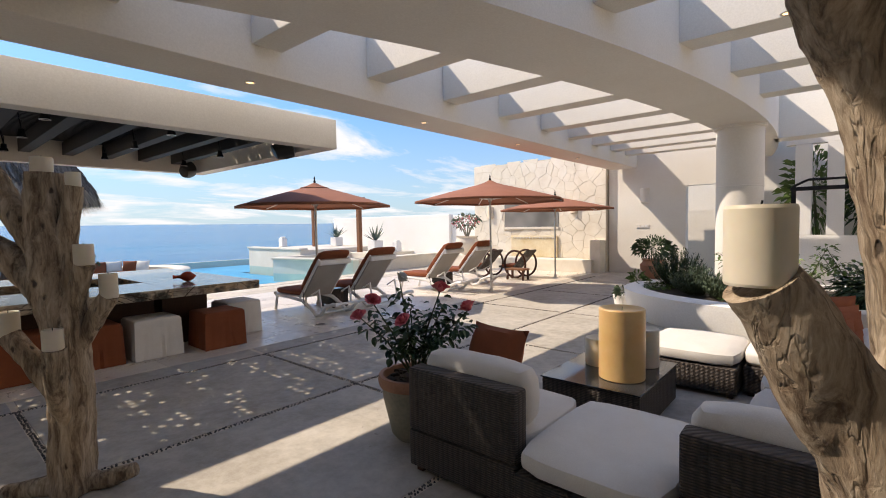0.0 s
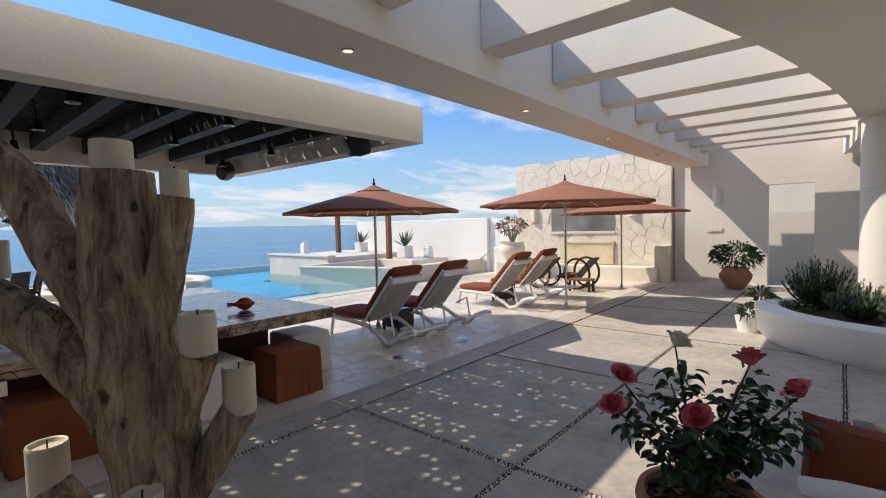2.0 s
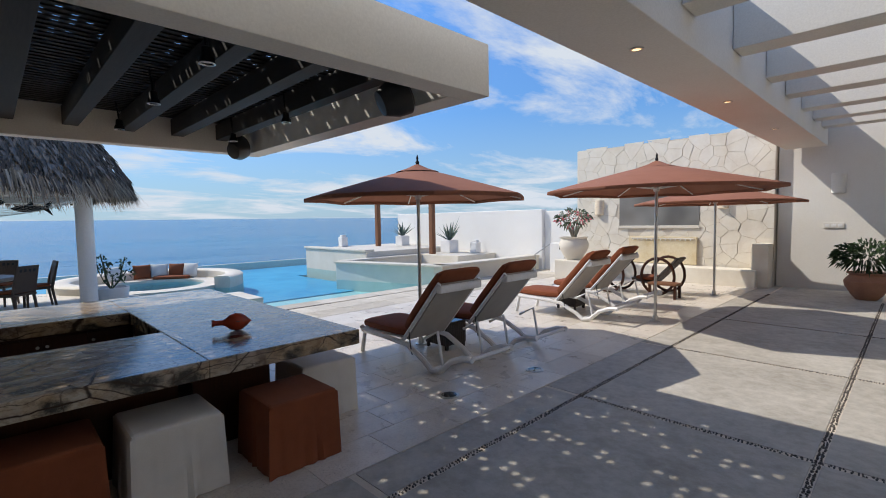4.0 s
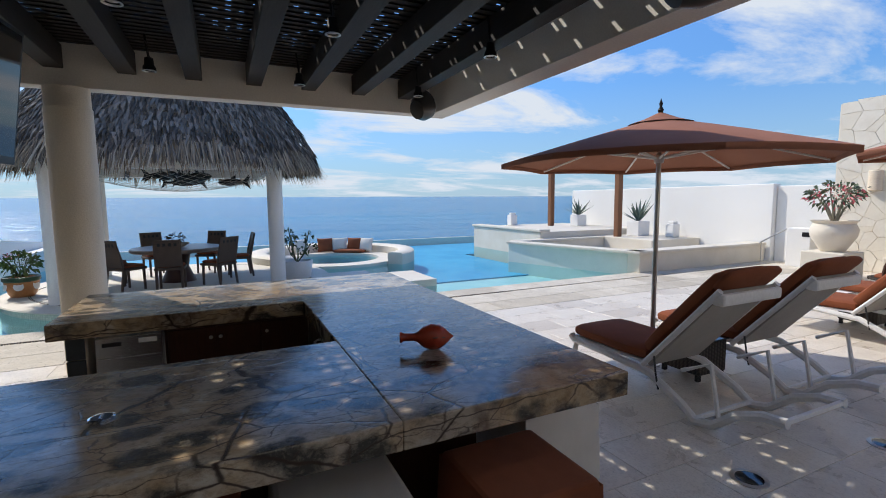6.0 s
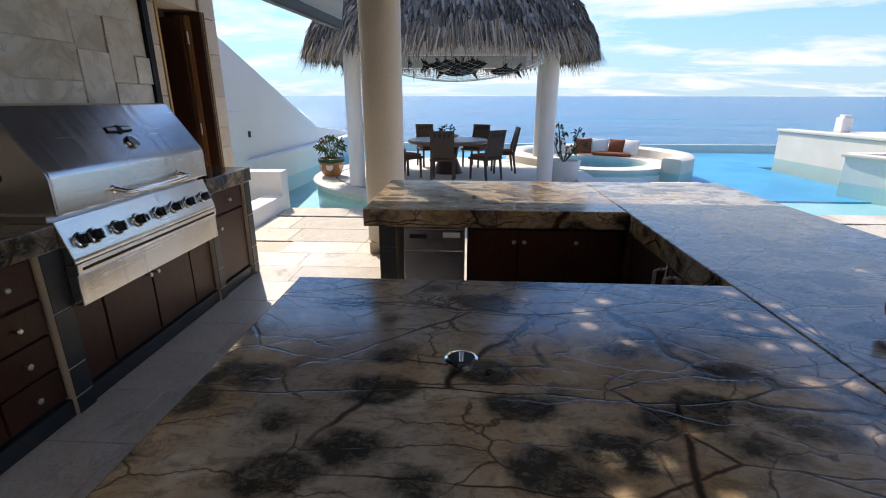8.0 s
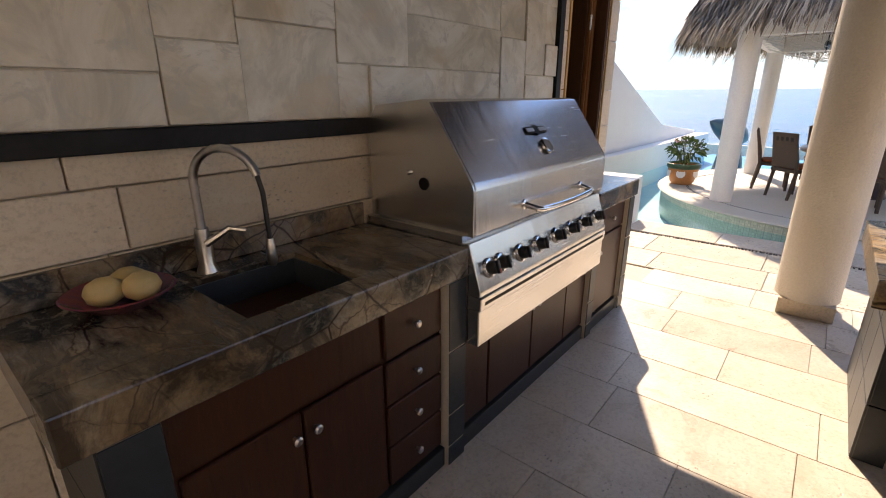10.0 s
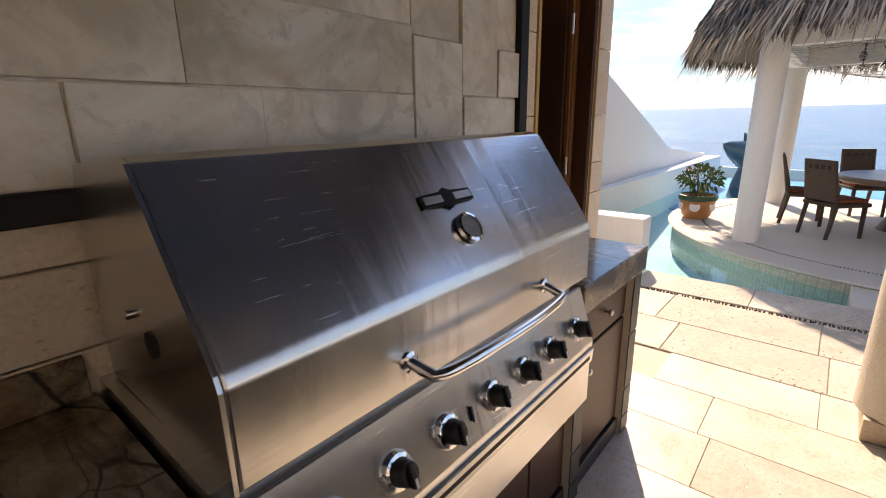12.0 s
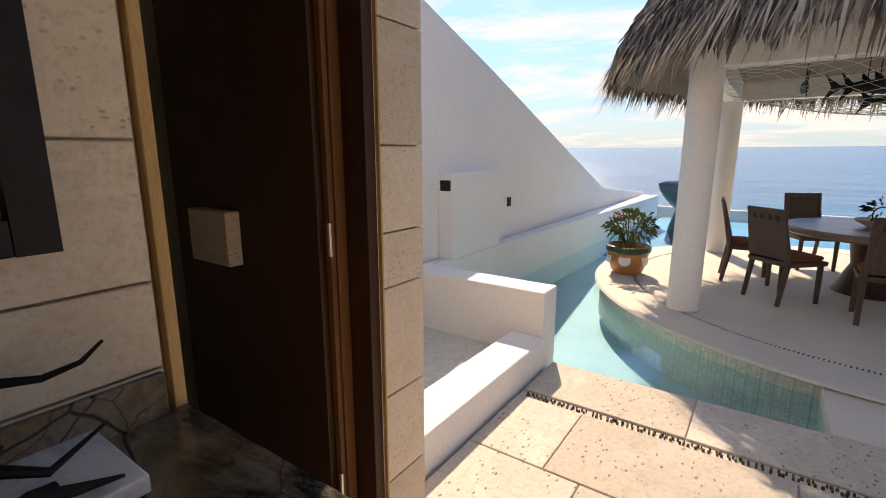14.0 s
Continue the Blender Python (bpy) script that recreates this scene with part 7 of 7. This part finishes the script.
tips = [(-0.30, -0.28, 0.92), (-0.32, -0.14, 1.02), (-0.10, -0.05, 1.20), (0.18, 0.10, 1.12), (0.36, 0.22, 0.98), (0.02, -0.12, 0.90), (0.26, 0.02, 0.82), (0.12, 0.20, 0.98), (-0.16, 0.12, 0.95)]
bl = bmesh.new()
for k, (ux, uy, uz) in enumerate(tips):
    a, c = Vector((RX + 0.02 * (k - 4) / 4, RY, 0.44)), Vector((RX + ux, RY + uy, uz))
    mid = a.lerp(c, 0.5) + Vector((-0.03 * uy, 0.03 * ux, 0.06))
    part("stem", tube([a, mid, c], [0.010, 0.007, 0.004], None, 6), STEM, rp)
    for f, cnt in ((0.30, 5), (0.42, 9), (0.52, 10), (0.62, 10), (0.72, 8), (0.82, 6), (0.90, 3)):
        q = a.lerp(mid, f * 2) if f < 0.5 else mid.lerp(c, f * 2 - 1)
        oval_leaves(rg, q, (0.085, 0.085, 0.06), cnt, 0.062, 0.046, bl)
for ux, uy, uz, cnt in ((0.30, 0.18, 0.86, 26), (0.22, 0.10, 0.78, 22), (0.0, 0.0, 0.72, 30), (-0.08, -0.10, 0.66, 22)):
    oval_leaves(rg, (RX + ux, RY + uy, uz), (0.14, 0.12, 0.08), cnt, 0.066, 0.050, bl)
part("foliage", bl, LEAF, rp)


def rose(c, size, tilt, spin):
    """A double bloom: cupped, overlapping petals that open outwards."""
    bm = bmesh.new()
    for lay, (cnt, rad, top, wid, curl) in enumerate(((3, 0.010, 0.060, 0.016, -0.2), (5, 0.020, 0.062, 0.022, 0.1), (5, 0.032, 0.056, 0.029, 0.5), (6, 0.044, 0.044, 0.034, 1.0))):
        for i in range(cnt):
            a0 = 2 * math.pi * (i + 0.4 * lay) / cnt + rg.uniform(-0.15, 0.15)
            grid = []
            for v in range(5):
                f = v / 4
                rr = rad * (0.25 + 0.85 * math.sin(f * 1.5)) + (0.012 * curl * max(0, f - 0.6) / 0.4)
                zz = top * f - 0.010 * curl * max(0, f - 0.75) / 0.25
                ww = wid * (0.35 + 0.65 * math.sin(math.pi * (0.18 + 0.62 * f)))
                row = []
                for u in (-1, -0.4, 0.4, 1):
                    a1 = a0 + u * ww / max(rr, 0.012)
                    dip = 0.006 * (1 - abs(u)) * f
                    row.append(bm.verts.new((rr * math.cos(a1), rr * math.sin(a1), zz + dip + rg.uniform(-0.0015, 0.0015))))
                grid.append(row)
            for p, q in zip(grid, grid[1:]):
                for n_ in range(3):
                    bm.faces.new((p[n_], p[n_ + 1], q[n_ + 1], q[n_]))
    bmesh.ops.scale(bm, vec=(size,) * 3, verts=bm.verts)
    return turn(bm, c, spin, tilt)


for k, (ux, uy, uz) in enumerate(tips[:6]):
    bm = rose(Vector((RX + ux, RY + uy, uz - 0.01)), rg.uniform(1.02, 1.2), 25 + 8 * (k % 3), 70 * k)
    part("rose_blossom", bm, PETALW if k == 2 else PETAL, rp, "white rose" if k == 2 else "pink rose")

# curved white planter with shrubs
bm = bmesh.new()
PL = (1.25, 8.75)
prof = [(1.0, 0.0), (1.03, 0.10), (1.05, 0.46), (1.02, 0.49), (0.93, 0.49), (0.92, 0.40), (0.0001, 0.40)]
seg = 60
rings = []
for r, zz in prof:
    rings.append([bm.verts.new((PL[0] + 2.60 * r * math.cos(a), PL[1] + (1.75 if math.sin(a) < 0 else 1.3) * r * math.sin(a), zz)) for a in (2 * math.pi * i / seg for i in range(seg))])
for a, b in zip(rings, rings[1:]):
    for i in range(seg):
        bm.faces.new((a[i], a[(i + 1) % seg], b[(i + 1) % seg], b[i]))
planter = structure("planter_bed", bm, WHITE, "large rounded white plastered planter", "planter bed")
bm = lathe([(1.0, 0.405), (0.0001, 0.42)], (0, 0, 0), 40, None, False)
bmesh.ops.transform(bm, verts=bm.verts, matrix=Matrix.Translation((PL[0], PL[1], 0)) @ Matrix.Diagonal((2.35, 1.2, 1, 1)))
structure("planter_soil", bm, SOIL, "dark planting soil", "soil")


def needle_bush(x, y, z, stems, h, w, mat, label):
    """Upright woody herb: curved stems set with short needles."""
    ob = thing("rosemary_bush", (x, y, z), label, "shrub", "planter herbs")
    bm, wood = bmesh.new(), bmesh.new()
    for k in range(stems):
        a, lean = rg.uniform(0, 6.28), w * rg.random() ** 0.7
        root = Vector((x + 0.25 * lean * math.cos(a), y + 0.25 * lean * math.sin(a), z))
        tip = Vector((x + lean * math.cos(a), y + lean * math.sin(a), z + h * rg.uniform(0.6, 1.05) * (1 - 0.35 * lean / w)))
        bend = root.lerp(tip, 0.5) + Vector((math.cos(a), math.sin(a), 0)) * 0.12 * lean
        tube([root, bend, tip], [0.006, 0.004, 0.002], wood, 4)
        for i in range(30):
            f = 0.18 + 0.82 * i / 29
            q = root.lerp(bend, f * 2) if f < 0.5 else bend.lerp(tip, f * 2 - 1)
            b = rg.uniform(0, 6.28)
            d = Vector((math.cos(b), math.sin(b), rg.uniform(0.5, 1.3))).normalized()
            s_ = d.cross(Vector((0, 0, 1))).normalized() * 0.0085
            l = 0.07 * rg.uniform(0.7, 1.2)
            v = [bm.verts.new(u) for u in (q - s_, q + s_, q + d * l)]
            bm.faces.new(v)
    part("stems", wood, STEM, ob)
    part("needles", bm, mat, ob)


needle_bush(-0.70, 9.0, 0.41, 150, 0.80, 0.50, LEAF, "tall dark green rosemary bush in the white planter")
needle_bush(-0.25, 8.35, 0.41, 150, 0.50, 0.42, LEAF2, "grey-green rosemary bush in the white planter")
needle_bush(0.15, 8.1, 0.41, 110, 0.36, 0.36, LEAF2, "low grey-green herb in the white planter")
for sx, sy, n_ in ((-1.0, 8.75, 260), (0.55, 7.75, 260), (1.3, 7.75, 260), (2.0, 7.9, 220)):
    sh = thing("ground_cover", (sx, sy, 0.41), "low bright green ground cover in the planter", "ground cover", "planter ground cover")
    part("foliage", oval_leaves(rg, (sx, sy, 0.46), (0.36, 0.26, 0.06), n_, 0.05, 0.03, bmesh.new()), LEAF3, sh)
for k, (sx, sy) in enumerate(((0.55, 8.0), (1.1, 8.1), (1.7, 8.2))):
    sh = thing("airy_shrub", (sx, sy, 0.41), "airy light green rose shrub in the white planter", "shrub", "airy shrubs")
    bl = bmesh.new()
    for j in range(7):
        a = j * 0.9 + k
        e_ = Vector((sx + 0.42 * math.cos(a), sy + 0.35 * math.sin(a), 1.0 + 0.12 * (j % 3)))
        m_ = Vector((sx + 0.12 * math.cos(a), sy + 0.1 * math.sin(a), 0.75))
        part("stem", tube([(sx, sy, 0.41), m_, e_], [0.012, 0.008, 0.003], None, 5), STEM, sh)
        for f in (0.1, 0.4, 0.7, 0.95):
            oval_leaves(rg, m_.lerp(e_, f), (0.10, 0.10, 0.06), 8, 0.075, 0.042, bl)
    part("foliage", bl, LEAF3, sh)
dk = thing("dark_potted_shrub", (1.85, 6.75, 0), "dense dark green shrub in a pot behind the sofa", "potted plant")
part("pot", lathe([(0.18, 0), (0.26, 0.40), (0.24, 0.42), (0.0001, 0.38)], (1.85, 6.75, 0), 24, None, False), WHITE, dk)
part("stem", tube([(1.85, 6.75, 0.38), (1.87, 6.75, 0.7)], 0.03), STEM, dk)
part("foliage", oval_leaves(rg, (1.85, 6.75, 0.82), (0.42, 0.42, 0.34), 620, 0.11, 0.06, bmesh.new()), LEAF, dk)


def pot_plant(x, y, prof, mat, h, leafmat, spread, n_, label, name="potted_plant"):
    ob = thing(name, (x, y, 0), label, "potted plant")
    part("pot", lathe(prof, (x, y, 0), 28, None, False), mat, ob)
    part("foliage", leaves(rg, (x, y, h), spread, n_, 0.16, 0.035), leafmat, ob)


pot_plant(-2.50, 13.9, [(0.17, 0), (0.24, 0.08), (0.36, 0.28), (0.37, 0.38), (0.28, 0.50), (0.33, 0.55), (0.28, 0.55), (0.0001, 0.48)], TERRA, 0.85, LEAF, (0.55, 0.45, 0.32), 620, "round terracotta pot with a bushy fern on the courtyard floor", "fern_pot")
pot_plant(-1.55, 8.75, [(0.15, 0), (0.19, 0.22), (0.20, 0.25), (0.17, 0.25), (0.0001, 0.20)], WHITE, 0.30, LEAF2, (0.12, 0.12, 0.06), 60, "small square white pot with a low plant")
pot_plant(-1.45, 9.20, [(0.16, 0), (0.20, 0.24), (0.21, 0.27), (0.18, 0.27), (0.0001, 0.22)], WHITE, 0.42, LEAF3, (0.16, 0.16, 0.20), 120, "small white pot with an upright green plant")

# pebble joints across the concrete
rp_ = random.Random(31)
PB = [Vector(v) for v in ((0.011, 0.0, 0), (0.004, 0.007, 0), (-0.004, 0.007, 0), (-0.011, 0.0, 0), (-0.004, -0.007, 0), (0.004, -0.007, 0))]
vs, fs = [], []


def pebble(x, y, rz, z=0.0):
    c, s = math.cos(rz), math.sin(rz)
    k0 = len(vs)
    sc = rp_.uniform(0.6, 1.05)
    for lift, shrink in ((-0.012, 1.0), (0.001, 1.0), (0.006, 0.55)):
        for p in PB:
            q = p * sc * shrink
            vs.append(Vector((x + q.x * c - q.y * s, y + q.x * s + q.y * c, z + lift)))
    for r in (0, 6):
        for i in range(6):
            fs.append((k0 + r + i, k0 + r + (i + 1) % 6, k0 + r + 6 + (i + 1) % 6, k0 + r + 6 + i))
    fs.append(tuple(k0 + 12 + i for i in range(6)))


XJ, YJ = [-4.07, -2.24, -0.41, 1.42, 3.25], [0.58, 2.95, 5.32, 7.69, 10.06, 12.43]
for xj in XJ[:3]:
    y = -0.6
    while y < 13.5:
        for o in (-0.012, 0.012):
            pebble(xj + o + rp_.gauss(0, 0.003), y + rp_.gauss(0, 0.006), rp_.gauss(0, 0.5))
        y += 0.030
for yj in YJ[:5]:
    x = -4.07
    while x < 1.0:
        for o in (-0.012, 0.012):
            pebble(x + rp_.gauss(0, 0.006), yj + o + rp_.gauss(0, 0.003), 1.57 + rp_.gauss(0, 0.5))
        x += 0.030
y = -1.45
while y < 6.5:
    for o in (-0.012, 0.012):
        pebble(-10.65 + o, y + rp_.gauss(0, 0.006), rp_.gauss(0, 0.5))
    y += 0.030
a = 0.0
while a < 6.28:
    for o in (-0.012, 0.012):
        pebble(PC.x + (2.525 + o) * math.cos(a), PC.y + (2.525 + o) * math.sin(a), a + rp_.gauss(0, 0.4), 0.034)
    a += 0.0125
me = bpy.data.meshes.new("pebbles")
me.from_pydata(vs, [], fs)
me.materials.append(PEBBLE)
tagged(new("pebbles", me), "dark beach pebbles set in the paving joints", "pebbles", "", "stuff")

# paving pieces
xs = [-4.47] + XJ + [4.6]
ys = [-4.0, -1.79] + YJ + [15.05]
for x0, x1 in zip(xs, xs[1:]):
    for y0, y1 in zip(ys, ys[1:]):
        g0, g1 = (0.002 if x0 < -4.4 else 0.028), 0.028
        pieces("panel", floor, tile_mesh("panel", x1 - x0 - g0 - g1, y1 - y0 - 0.056, 0.0125, CONCRETE, 0.003), [pose((x0 + g0 + x1 - g1) / 2, (y0 + y1) / 2, -0.00575)])
rt_ = random.Random(17)
tm = {}
for i in range(12):
    w = 4.97 / 12
    x0 = -9.447 + i * w
    y = -0.80 - (i % 3) * 0.27
    lens_ = [0.81, 0.61, 0.94]
    k = i
    while y < 15.0:
        l = lens_[k % 3]
        k += 1
        y0, y1 = max(y, -1.38), min(y + l, 14.85)
        if y1 - y0 > 0.05:
            key = round(y1 - y0, 3)
            if key not in tm:
                tm[key] = tile_mesh("tile", w - 0.003, key - 0.003, 0.012, TRAVERTINE, 0.002)
            pieces("tile", deck, tm[key], [pose(x0 + w / 2, (y0 + y1) / 2, -0.006 + rt_.uniform(-0.0006, 0.0006))])
        y += l
for x0, x1, l in ((-9.995, -9.45, 0.92), (-10.61, -9.998, 1.05), (-11.2, -10.69, 0.98)):
    y = -1.50 - (0.3 if x0 > -10.3 else 0.62 if x0 > -11 else 0.0)
    cm = tile_mesh("paver", x1 - x0 - 0.005, l - 0.006, 0.016, CORAL, 0.004)
    while y < 14.2:
        if y > -1.6:
            pieces("paver", edge, cm, [pose((x0 + x1) / 2, y + l / 2, -0.006)])
        elif y + l > -1.4:
            pieces("paver", edge, tile_mesh("paver", x1 - x0 - 0.005, y + l + 1.5 - 0.006, 0.016, CORAL, 0.004), [pose((x0 + x1) / 2, (y + l - 1.5) / 2, -0.006)])
        y += l
